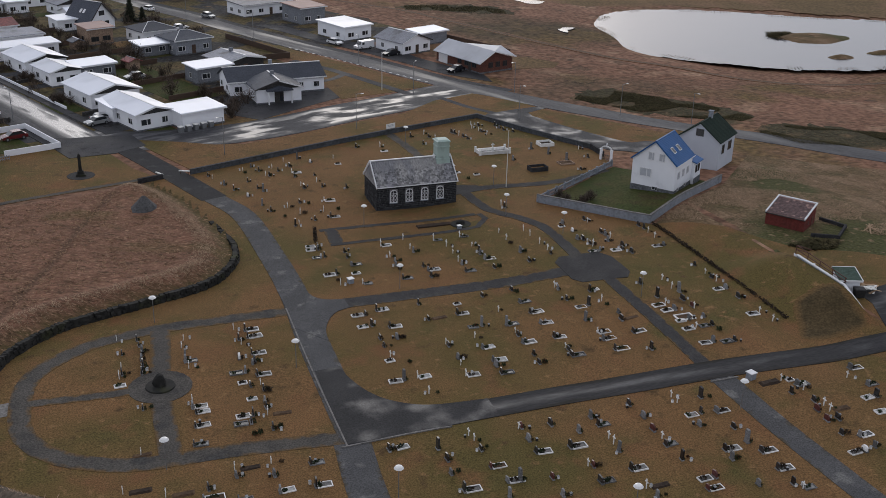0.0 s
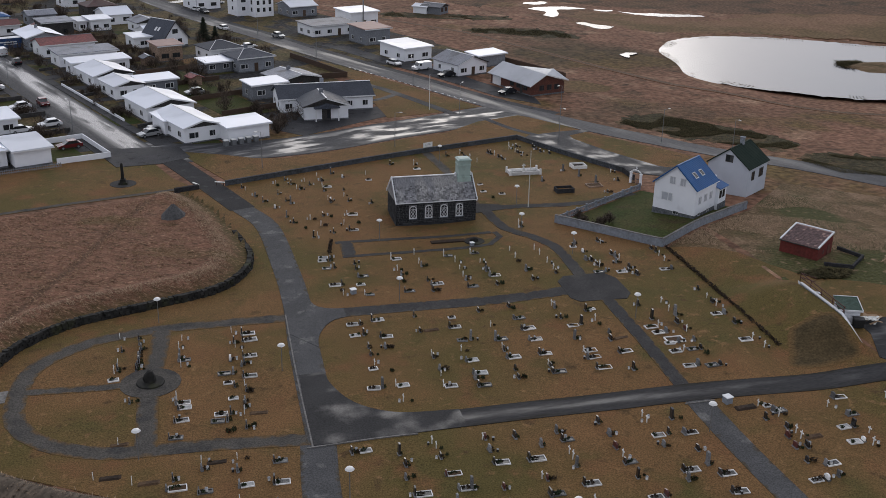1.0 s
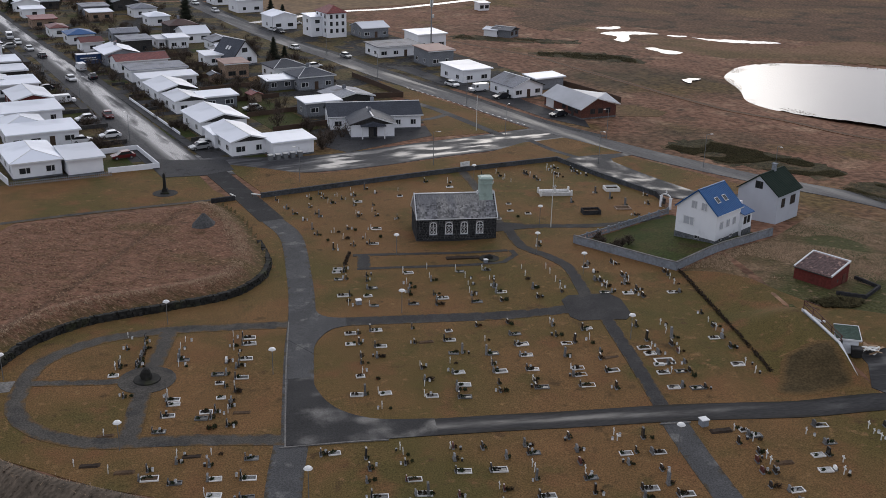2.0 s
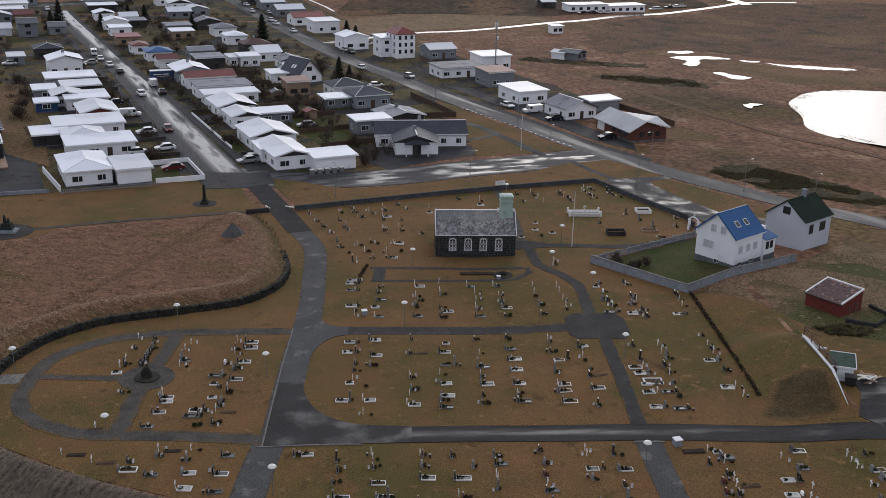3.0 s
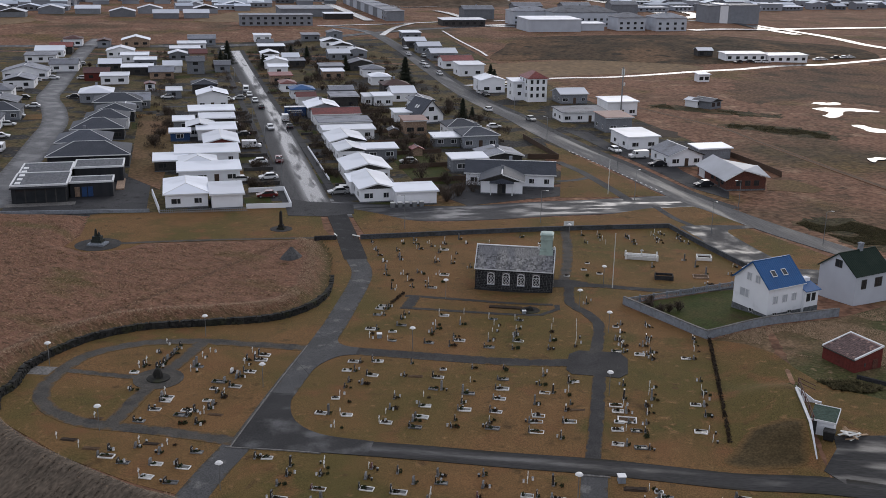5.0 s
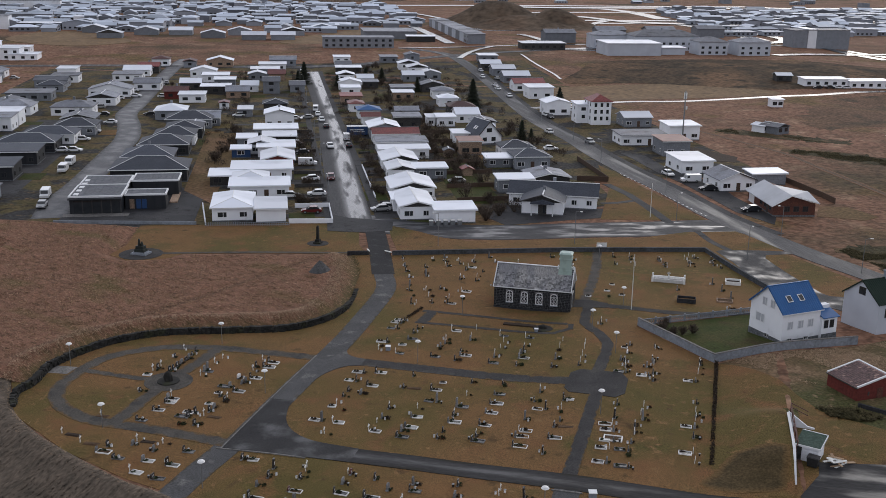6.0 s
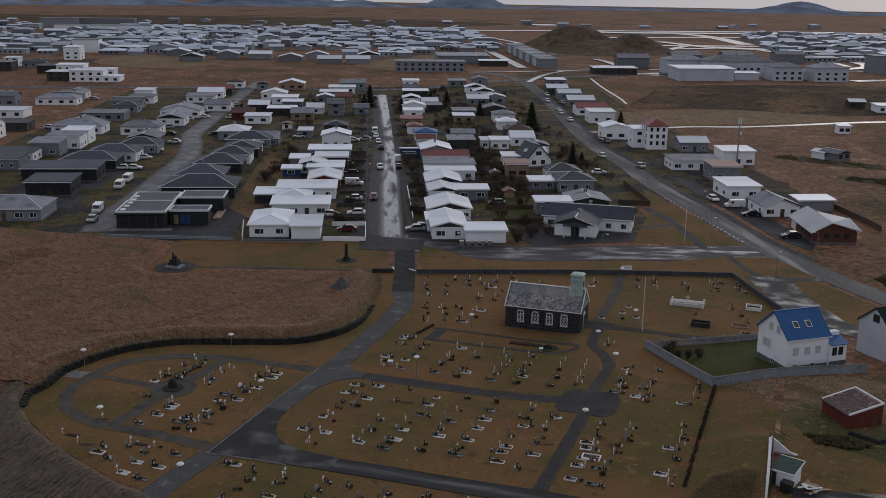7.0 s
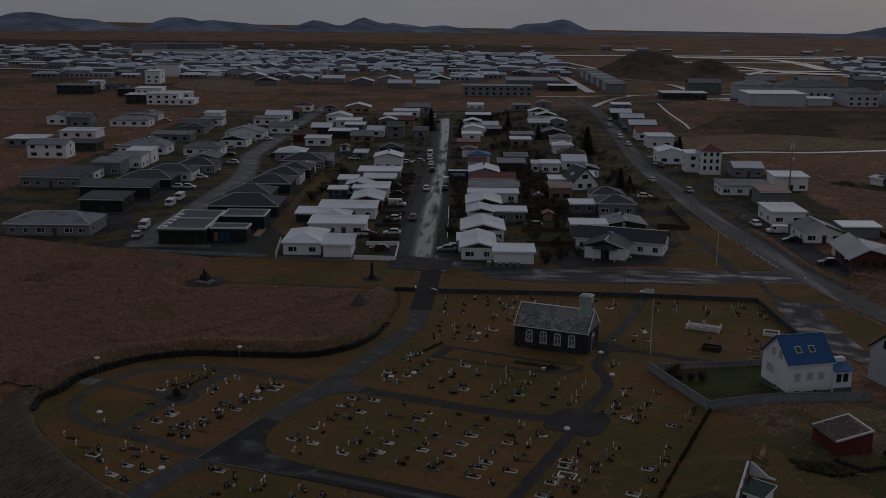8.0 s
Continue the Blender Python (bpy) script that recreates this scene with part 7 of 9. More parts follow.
# ---- lamps, monuments and small fixtures of the cemetery ----
def path_lamp(x, y):
    ob = thing("path_lamp", pose(x, y, gz(x, y)), "slim path lamp with a white mushroom shade", "lamp", "cemetery lamps")
    part("pole", Geo().cyl(0, 0, -0.2, 3.0, 0.045, 0.035), "steel", ob)
    part("shade", Geo().cyl(0, 0, 3.05, 3.2, 0.42, 0.3, 14).cyl(0, 0, 3.2, 3.27, 0.3, 0.08, 14), "lampwhite", ob, "white disc shade")
    part("globe", Geo().cyl(0, 0, 2.85, 3.05, 0.12, 0.15, 10), "lampwhite", ob)


for x, y in [(6.0, 106.8), (-10.0, 94.1), (4.3, 78.4), (18.7, 92.4), (22.0, 68.2), (34.6, 107.5), (36.1, 128.5), (56.4, 126.4), (60.6, 116.6), (60.5, 95.5), (57.3, 70.9), (39.4, 59.6), (60.0, 139.7), (53.8, 164.6)]:
    path_lamp(x, y)


def memorial(x, y, tall=1.0):
    ob = thing("memorial_stone", pose(x, y, gz(x, y) + 0.08) @ Matrix.Diagonal((1, 1, tall, 1)), "dark rough memorial boulder on a round stone base", "memorial")
    part("base", Geo().cyl(0, 0, -0.1, 0.12, 1.5, 1.4, 24), "wall_stone", ob)
    g, rnd = Geo(), random.Random(9)
    n = 8
    for k, (z, r) in enumerate(((0.1, 0.6), (0.55, 0.66), (1.0, 0.52), (1.3, 0.3))):
        g.v += [(r * (1 + 0.2 * rnd.uniform(-1, 1)) * math.cos(i * math.tau / n), r * 0.8 * (1 + 0.2 * rnd.uniform(-1, 1)) * math.sin(i * math.tau / n), z + 0.08 * rnd.uniform(-1, 1)) for i in range(n)]
    g.f = [(k * n + i, k * n + (i + 1) % n, (k + 1) * n + (i + 1) % n, (k + 1) * n + i) for k in range(3) for i in range(n)] + [tuple(range(3 * n, 4 * n))]
    part("boulder", g, "wall_stone", ob)


memorial(5.2, 92.6)
memorial(49.2, 125.4, 0.42)


def obelisk():
    ob = thing("obelisk", pose(0.2, 161.4, 0.05) @ Matrix.Diagonal((0.8, 0.8, 0.92, 1)), "dark stone obelisk on a stepped base", "monument")
    part("base", Geo().box(-0.9, 0.9, -0.9, 0.9, -0.2, 0.35, 0.05).box(-0.6, 0.6, -0.6, 0.6, 0.35, 0.9, 0.05), "wall_stone", ob)
    part("shaft", Geo().box(-0.32, 0.32, -0.32, 0.32, 0.9, 3.6, 0.06).box(-0.26, 0.26, -0.26, 0.26, 3.6, 3.85, 0.2), "wall_stone", ob)


obelisk()


def statue():
    ob = thing("monument", pose(-28.3, 145.2, 0.05) @ Matrix.Diagonal((0.82, 0.82, 0.9, 1)), "dark bronze statue group on a stepped stone plinth", "monument")
    part("plinth", Geo().box(-1.9, 1.9, -1.5, 1.5, -0.2, 0.35, 0.05).box(-1.35, 1.35, -1.05, 1.05, 0.35, 0.55, 0.03), "concrete", ob, "pale concrete step")
    part("pedestal", Geo().box(-1.2, 1.2, -0.95, 0.95, 0.55, 1.1, 0.08).box(-0.95, 0.95, -0.75, 0.75, 1.1, 1.75, 0.06), "bronze", ob)
    part("figure", Geo().cyl(-0.3, 0, 1.75, 2.9, 0.38, 0.24, 9).cyl(-0.3, 0, 2.9, 3.2, 0.24, 0.12, 9).cyl(0.4, 0, 1.75, 2.4, 0.36, 0.2, 9).cyl(0.4, 0, 2.4, 2.65, 0.2, 0.1, 9), "bronze", ob)


statue()


MAT["cairn"] = material("grey cairn stone", (0.1, 0.1, 0.1), (0.06, 0.06, 0.062), 1.5, 0.95, bump=0.08, bump_scale=3, fine=5)


def cairn():
    g, rnd = Geo(), random.Random(12)
    ob = thing("stone_cairn", pose(8.0, 141.5, 0.45), "grey conical stone cairn standing on the heath", "cairn")
    n = 12
    for z, r in ((-0.5, 2.7), (0.3, 2.2), (1.0, 1.5), (1.7, 0.8), (2.3, 0.2)):
        g.v += [(r * (1 + 0.12 * rnd.uniform(-1, 1)) * math.cos(i * math.tau / n), r * (1 + 0.12 * rnd.uniform(-1, 1)) * math.sin(i * math.tau / n), z + rnd.uniform(-0.08, 0.08)) for i in range(n)]
    g.f = [(k * n + i, k * n + (i + 1) % n, (k + 1) * n + (i + 1) % n, (k + 1) * n + i) for k in range(4) for i in range(n)] + [tuple(range(4 * n, 5 * n))]
    part("cairn_body", g, "cairn", ob)


cairn()


def railed_tomb():
    ob = thing("white_tomb", pose(63.9, 155.0, gz(66, 155)), "white-painted concrete family tomb enclosure with cross", "tomb")
    L, D = 5.4, 2.2
    for x0, x1, y0, y1 in ((0, L, 0, 0.2), (0, L, D - 0.2, D), (0, 0.2, 0.2, D - 0.2), (L - 0.2, L, 0.2, D - 0.2)):
        part("kerb", Geo().box(x0, x1, y0, y1, -0.2, 0.6), "whitestone", ob)
    for x, y in ((0, 0), (L, 0), (L / 2, D / 2), (0, D), (L, D)):
        part("post", Geo().box(x - 0.18, x + 0.18, y - 0.18, y + 0.18, -0.2, 1.0, 0.03), "cream", ob)
    part("cross", Geo().box(L / 2 - 0.08, L / 2 + 0.08, D / 2 - 0.06, D / 2 + 0.06, 1.0, 1.7).box(L / 2 - 0.3, L / 2 + 0.3, D / 2 - 0.06, D / 2 + 0.06, 1.35, 1.5), "cream", ob)
    part("bed", Geo().box(0.2, L - 0.2, 0.2, D - 0.2, -0.1, 0.15), "pebble", ob)


railed_tomb()


def slab_tomb(x, y, w, d, h, mat, fill, label):
    ob = thing("slab_tomb", pose(x, y, gz(x, y)), label, "tomb", "slab tombs")
    for x0, x1, y0, y1 in ((0, w, 0, 0.18), (0, w, d - 0.18, d), (0, 0.18, 0.18, d - 0.18), (w - 0.18, w, 0.18, d - 0.18)):
        part("kerb", Geo().box(x0, x1, y0, y1, -0.2, h, 0.02), mat, ob)
    part("bed", Geo().box(0.18, w - 0.18, 0.18, d - 0.18, -0.1, h * 0.5), fill, ob)


slab_tomb(76.2, 157.2, 2.6, 2.2, 0.6, "cream", "soil", "white-painted concrete grave enclosure")
slab_tomb(68.3, 143.8, 3.0, 1.8, 0.75, "dark_concrete", "lawn", "old grey concrete grave enclosure with moss")
slab_tomb(74.6, 145.9, 2.6, 1.8, 0.25, "tan", "turned", "grave enclosure with pinkish kerb")
slab_tomb(61.4, 88.5, 2.2, 1.5, 0.16, "whitestone", "turned", "wide family plot with pale kerb")


def cabinet(x, y, s, label):
    ob = thing("utility_box", pose(x, y, gz(x, y), 0, 0, 12), label, "utility box", "utility boxes")
    part("body", Geo().box(-s / 2, s / 2, -s / 2, s / 2, -0.1, s * 0.95, 0.02), "concrete", ob)
    part("lid", Geo().box(-s / 2 - 0.05, s / 2 + 0.05, -s / 2 - 0.05, s / 2 + 0.05, s * 0.95, s * 1.05), "trim", ob)


cabinet(29.4, 110.8, 0.65, "blue-grey box with white lid by the path")
cabinet(61.6, 75.4, 0.75, "pale grey metal box beside the lane")
cabinet(48.4, 123.9, 0.5, "small pale box on the lawn")


def bench(x, y, turn):
    ob = thing("bench", pose(x, y, gz(x, y), 0, 0, turn), "weathered wooden bench beside the path", "bench")
    part("seat", Geo().box(-0.9, 0.9, -0.25, 0.25, 0.42, 0.48), "steel", ob)
    part("backrest", Geo().box(-0.9, 0.9, 0.25, 0.3, 0.5, 0.9), "steel", ob)
    for x0 in (-0.8, 0.7):
        part("leg", Geo().box(x0, x0 + 0.1, -0.22, 0.24, -0.05, 0.42), "dark_concrete", ob)


bench(-12.0, 93.0, 80)


def pole(name, x, y, h, label, arm=False, r=0.07, group="street lamps"):
    ob = thing(name, pose(x, y, gz(x, y), 0, 0, GR.uniform(0, 360) if arm else 0), label, "lamp post" if arm else "pole", group)
    part("pole", Geo().cyl(0, 0, -0.3, h, r, r * 0.6, 8), "steel" if arm else "cream", ob)
    if arm:
        part("arm", Geo().bar((0, 0, h - 0.05), (0.9, 0, h + 0.12), 0.05, 0.05), "steel", ob)
        part("head", Geo().box(0.8, 1.35, -0.11, 0.11, h + 0.06, h + 0.17, 0.02), "lampwhite", ob)
    else:
        part("finial", Geo().cyl(0, 0, h, h + 0.12, 0.07, 0.03), "cream", ob)


pole("flagpole", 61.4, 138.0, 9.0, "tall white flagpole beside the church", group="flagpoles")
pole("flagpole", 61.2, 203.5, 7.5, "white flagpole on the lawn by the hall", group="flagpoles")
for x, y in ((22.9, 166.1), (48.0, 175.6), (66.8, 199.6), (80.6, 176.8), (110.2, 163.0), (63.6, 230.3), (45.0, 262.0), (88.0, 196.0), (100.5, 173.0), (33.0, 300.0), (17.0, 340.0)):
    pole("street_lamp", x, y, 6.5, "slender galvanised street lamp", arm=True)
for v in (20, 62, 104, 146, 190, 235):
    pole("street_lamp", *town(-5.4, v), 6.0, "slender galvanised street lamp", arm=True)


def mast():
    ob = thing("radio_mast", pose(65.9, 310.6, 0), "tall thin steel mast on the moor", "mast")
    part("pole", Geo().cyl(0, 0, -0.5, 15, 0.25, 0.16, 8), "steel", ob)
    part("antenna", Geo().box(-0.5, 0.5, -0.1, 0.1, 12.5, 14.5).box(0.3, 0.8, -0.3, 0.3, 9.2, 10.2), "cream", ob)


mast()


def sign(x, y, turn, label):
    ob = thing("sign_board", pose(x, y, gz(x, y), 0, 0, turn), label, "sign")
    for k in (-0.8, 0.8):
        part("post", Geo().box(k - 0.06, k + 0.06, -0.06, 0.06, -0.2, 1.5), "wood", ob)
    part("board", Geo().box(-1.0, 1.0, -0.1, -0.06, 0.7, 1.6), "cream", ob)
    part("text_bars", Geo().box(-0.7, 0.5, -0.108, -0.1, 1.3, 1.36).box(-0.7, 0.6, -0.108, -0.1, 1.1, 1.16), "grey", ob)


sign(53.5, 172.6, 20, "white information board at the back wall")


def barrier(x, y, turn):
    ob = thing("plank_barrier", pose(x, y, gz(x, y), 0, 0, turn), "low white plank barrier beside the lane", "barrier", "plank barriers")
    for k in (-0.6, 0.6):
        part("post", Geo().box(k - 0.06, k + 0.06, -0.06, 0.06, -0.2, 0.55), "wood", ob)
    part("plank", Geo().box(-0.85, 0.85, -0.12, 0.12, 0.55, 0.68, 0.01), "cream", ob)


barrier(15.4, 157.8, -25)
barrier(11.6, 157.6, -60)

# bed of the church garden
tagged(part("flower_bed", Geo().box(43.0, 48.0, 125.6, 126.6, -0.1, 0.18, 0.06), "soil"), "long dark planted bed before the church", "flower bed")

# ---- the town ----
house(-26.1, 2.8, 9.1, 14, 3, "hip", "white", "white")
house(-18.2, 1.0, 6.9, 9, 3, "flat", "white", "white", windows=False)
house(-20.8, 23.6, 14.0, 8, 3, "flat", "white", "white")
house(-23.0, 30.8, 8.8, 9, 3, "hip", "white", "white")
house(-29.1, 37.7, 8.0, 7, 2.6, "flat", "white", "dark")
house(-20.5, 43.1, 15.3, 9, 3, "flat", "white", "white")
house(-16.6, 55.9, 9.0, 12, 3, "gv", "white", "red")
house(-17.0, 73.8, 10.7, 9, 3, "flat", "white", "white")
house(-26.5, 74.3, 5.8, 4, 2.5, "flat", "white", "blue")
house(-25.3, 90.5, 6.2, 6, 2.8, "flat", "white", "grey")
house(-21.0, 79.4, 7.9, 8, 3, "gv", "white", "white")
house(-16.0, 92.8, 10.2, 7, 2.9, "flat", "white", "dark")
house(-17.0, 106.6, 13.6, 8, 3, "flat", "white", "grey")
house(-15.8, 129.9, 10.1, 10, 4.6, "gv", "white", "white")
house(-17.1, 165.4, 9.2, 9, 3.4, "hip", "dark", "dark")
house(-35.7, 176.5, 4.1, 5, 2.4, "gv", "red", "white")
house(-27.5, 155.8, 5.5, 7, 2.6, "flat", "white", "grey")
house(-31.8, 207.7, 9.7, 10, 2.8, "gu", "grey", "tan")
house(-27.6, 226.9, 7.8, 9, 2.8, "gu", "white", "white")
house(-18.7, 221.6, 7.5, 9, 5, "gu", "grey", "grey")
house(-39.3, 133.5, 9.1, 10, 2.8, "gu", "grey", "grey")
house(-41.8, 113.8, 5.9, 9, 3, "gv", "grey", "white")
house(-47.5, 44.0, 18.8, 13, 3.2, "hip", "dark", "black")
house(-49.8, 61.0, 13.5, 12, 3.2, "hip", "dark", "black")
house(-47.5, 79.2, 14.0, 12, 3.2, "hip", "dark", "black")
house(-46.0, 94.7, 12.2, 11, 3.2, "hip", "dark", "white")
house(-44.4, 107.7, 11.4, 11, 3.2, "hip", "dark", "black")
house(-44.5, 127.7, 14.9, 12, 3.2, "hip", "dark", "grey")
house(-52.2, 149.0, 11.0, 11, 3.2, "hip", "white", "grey")
house(-85.5, 48.6, 11.9, 10, 3.6, "flat", "dark", "black")
house(-88.4, 68.5, 20.7, 10, 3.6, "flat", "dark", "black")
house(-85.3, 86.3, 16.3, 11, 3, "hip", "dark", "black")
house(-81.9, 99.1, 15.4, 11, 3, "hip", "dark", "white")
house(-77.4, 115.3, 12.8, 11, 3, "hip", "dark", "grey")
house(-79.3, 133.0, 11.1, 10, 3, "gv", "grey", "dark")
house(-86.3, 160.7, 14.5, 11, 3, "hip", "grey", "white")
house(-80.7, 188.1, 11.0, 12, 3, "gv", "grey", "white")
house(-81.5, 213.5, 16.7, 12, 3, "gv", "grey", "white")
house(-108.8, 161.8, 18.3, 12, 3, "hip", "grey", "white")
house(-109.4, 202.1, 17.1, 10, 3, "flat", "grey", "grey")
house(-106.7, 229.1, 10.5, 9, 3, "hip", "dark", "grey")
house(-102.5, 137.4, 9.3, 9, 4.4, "flat", "white", "white")
house(-102.8, 124.2, 11.2, 9, 4.4, "flat", "grey", "white")
house(-104.5, 110.1, 9.6, 9, 4.4, "flat", "grey", "grey")
house(-143.0, 256.3, 18.6, 10, 3, "hip", "grey", "white")
house(-107.5, 263.5, 12.0, 9, 3, "flat", "grey", "white")
house(12.3, 0.2, 8.1, 14, 3.1, "gv", "white", "white")
house(19.8, -3.4, 9.2, 6, 2.9, "flat", "white", "white", windows=False)
house(9.1, 7.7, 3.1, 6, 2.8, "flat", "white", "white", windows=False)
house(13.7, 18.3, 10.6, 12, 3.1, "gv", "white", "white")
house(13.5, 39.7, 7.2, 9, 3.1, "gv", "white", "white")
house(21.1, 41.8, 8.9, 5, 2.9, "flat", "white", "grey")
house(14.7, 52.3, 9.7, 12, 3, "gv", "white", "white")
house(18.3, 79.0, 15.0, 7, 3.2, "flat", "grey", "white")
house(17.7, 68.7, 14.5, 5, 2.9, "flat", "white", "white")
house(18.3, 93.7, 14.3, 8, 3.2, "gu", "red", "white")
house(16.1, 106.3, 10.0, 12, 3.4, "gv", "white", "grey")
house(25.6, 125.4, 9.4, 7, 4, "flat", "grey", "dark")
house(15.2, 150.2, 8.6, 8, 3, "hip", "blue", "white")
house(12.0, 166.9, 6.1, 8, 3, "hip", "red", "white")
house(14.3, 132.7, 6.7, 7, 3, "gu", "red", "white")
house(28.3, 148.7, 8.8, 6, 3, "gu", "grey", "grey")
house(34.1, 130.1, 3.2, 6, 3, "flat", "white", "white")
house(38.9, 128.5, 6.8, 6, 3.4, "flat", "white", "white")
house(48.1, 138.5, 8.7, 10, 3, "gu", "white", "white")
house(50.2, 119.4, 8.3, 8, 3, "gv", "grey", "white")
house(46.6, 103.2, 8.1, 8, 2.8, "gu", "white", "white")
house(38.6, 94.8, 6.5, 6, 3, "flat", "white", "white")
house(37.2, 73.9, 7.1, 6, 4, "flat", "tan", "tan")
house(49.3, 67.0, 9.8, 9, 3.2, "hip", "dark", "white")
house(41.4, 55.0, 7.6, 5, 2.6, "flat", "white", "grey")
house(49.8, 52.0, 10.2, 9, 3.4, "hip", "dark", "grey")
house(39.1, 24.9, 9.1, 5, 3.2, "flat", "white", "grey")
house(34.4, 211.9, 10.1, 8, 3.4, "flat", "grey", "grey")
house(48.3, 223.4, 10.3, 9, 3.2, "gv", "grey", "dark")
house(49.7, 202.2, 9.3, 9, 3.2, "hip", "grey", "white")
house(48.1, 179.4, 8.1, 8, 3.2, "hip", "white", "white")
house(49.2, 155.9, 10.1, 9, 3.2, "hip", "brown", "dark")
house(33.0, 198.5, 8.8, 7, 3, "flat", "white", "tan")
house(14.2, 233.7, 10.5, 9, 3.2, "gv", "white", "white")
house(11.7, 188.1, 8.7, 8, 3, "flat", "red", "tan")
house(13.4, 215.4, 8.3, 7, 3, "flat", "white", "white")
house(23.5, 237.4, 7.1, 7, 2.8, "flat", "grey", "dark")
house(84.4, 154.6, 9.8, 10, 4.5, "gv", "white", "white")
house(89.5, 200.3, 11.1, 10, 4.5, "flat", "white", "white")
house(90.7, 225.7, 14.0, 10, 3.4, "gu", "red", "white")
house(91.4, 252.8, 12.7, 10, 3.2, "gu", "white", "grey")
house(90.4, 276.3, 11.6, 9, 3.2, "gu", "white", "grey")
house(87.8, 294.7, 10.8, 9, 3.2, "gu", "white", "dark")
house(92.7, 325.6, 10.4, 9, 3.2, "flat", "white", "grey")
house(45.0, 261.1, 10.3, 9, 3, "gu", "white", "grey")
house(53.4, 265.0, 10.4, 9, 3.2, "gv", "white", "grey")
house(50.6, 287.2, 10.4, 9, 3, "gv", "white", "white")
house(48.0, 302.1, 10.7, 8, 3, "gv", "white", "white")
house(51.4, 314.2, 7.8, 9, 5.5, "gv", "grey", "grey")
house(40.9, 326.9, 9.4, 8, 3, "flat", "grey", "grey")
house(16.9, 329.0, 9.0, 8, 3, "flat", "white", "white")
house(17.6, 289.8, 12.7, 8, 3, "flat", "white", "dark")
house(14.6, 264.3, 8.6, 9, 3, "gv", "white", "white")
house(22.3, 250.9, 7.7, 8, 3, "gu", "white", "white")
house(16.0, 302.7, 8.0, 8, 3, "gu", "grey", "grey")
house(-13.1, 322.6, 13.7, 9, 3, "gu", "grey", "grey")
house(-18.3, 305.4, 13.6, 9, 3, "flat", "white", "white")
house(-21.7, 287.7, 13.9, 9, 3, "flat", "white", "grey")
house(-25.1, 269.0, 8.6, 8, 3, "gv", "white", "grey")
house(-16.4, 269.2, 8.1, 9, 3, "gu", "red", "tan")
house(-44.2, 321.4, 13.5, 10, 3.2, "gv", "white", "tan")
house(-58.9, 321.9, 6.7, 9, 3, "gv", "brown", "grey")
house(-49.9, 283.5, 12.5, 10, 3, "gv", "white", "white")
house(-43.3, 264.2, 12.2, 9, 3, "flat", "white", "white")
house(-73.6, 328.7, 9.4, 9, 3.4, "hip", "brown", "white")
house(-76.5, 301.7, 10.3, 9, 3.2, "gu", "red", "dark")
house(-81.9, 268.5, 13.4, 10, 3, "flat", "grey", "white")
house(-80.2, 288.2, 12.6, 10, 3, "gu", "white", "white")
house(-69.6, 235.3, 11.4, 10, 3, "gu", "grey", "white")
house(-52.0, 235.4, 9.3, 9, 3, "gu", "white", "dark")
house(-55.4, 206.1, 9.7, 9, 3, "gu", "brown", "red")
house(-48.5, 195.2, 10.5, 8, 3, "flat", "white", "white")
house(-38.5, 246.1, 9.5, 8, 3, "flat", "white", "grey")
house(-41.1, 221.2, 12.4, 8, 3, "flat", "white", "dark")
house(-143.6, 275.0, 13.4, 9, 3, "hip", "grey", "grey")
house(-109.9, 245.7, 13.9, 9, 3, "gu", "grey", "grey")
house(-8.1, 225.1, 6.8, 8, 3, "gu", "grey", "grey")
house(-88.5, 19.5, 20.7, 12, 3, "hip", "grey", "grey")
house(-113.3, 85.6, 18.4, 9, 3.4, "flat", "dark", "grey")
house(-111.8, 98.9, 15.1, 9, 3, "flat", "dark", "white")
house(-138.4, 147.4, 14.7, 9, 5, "gu", "grey", "white")
house(-178.1, 261.5, 10.4, 9, 4, "gv", "grey", "white")
house(-168.6, 259.8, 9.8, 9, 4, "gu", "grey", "grey")
house(-143.7, 263.9, 17.1, 10, 3, "hip", "dark", "grey")
house(-142.4, 284.6, 10.7, 9, 3, "gv", "grey", "white")
house(-196.3, 479.2, 11, 12, 8, "flat", "white", "white")
house(-225.2, 415.6, 23.7, 12, 5, "flat", "grey", "dark")
house(-284.7, 542.7, 16.9, 12, 4, "flat", "grey", "grey")
house(-110.4, 170.9, 15, 10, 2.8, "gv", "grey", "pale")
house(-109.0, 276.8, 9, 9, 4.6, "flat", "white", "white")
house(-133.5, 167.9, 12, 9, 3.0, "flat", "dark", "dark")
house(-163.7, 251.8, 10, 9, 4.4, "gu", "grey", "grey")
house(-172.7, 388.7, 16, 10, 6.0, "flat", "white", "white")
house(-189.4, 403.2, 13, 10, 4.0, "flat", "dark", "dark")
house(-156.5, 390.2, 16, 9, 3.2, "flat", "white", "white")
house(-221.7, 439.6, 9, 9, 5.0, "flat", "white", "white")
house(-206.2, 432.5, 14, 9, 3.0, "gu", "dark", "grey")


def yard_house(x, y, turn, w, d, h, style, roof, wall, rise=None, label="", **more):
    return build_house(pose(x, y, gz(x, y), 0, 0, turn), w, d, h, style, roof, wall, 0, rise, label=label, **more)


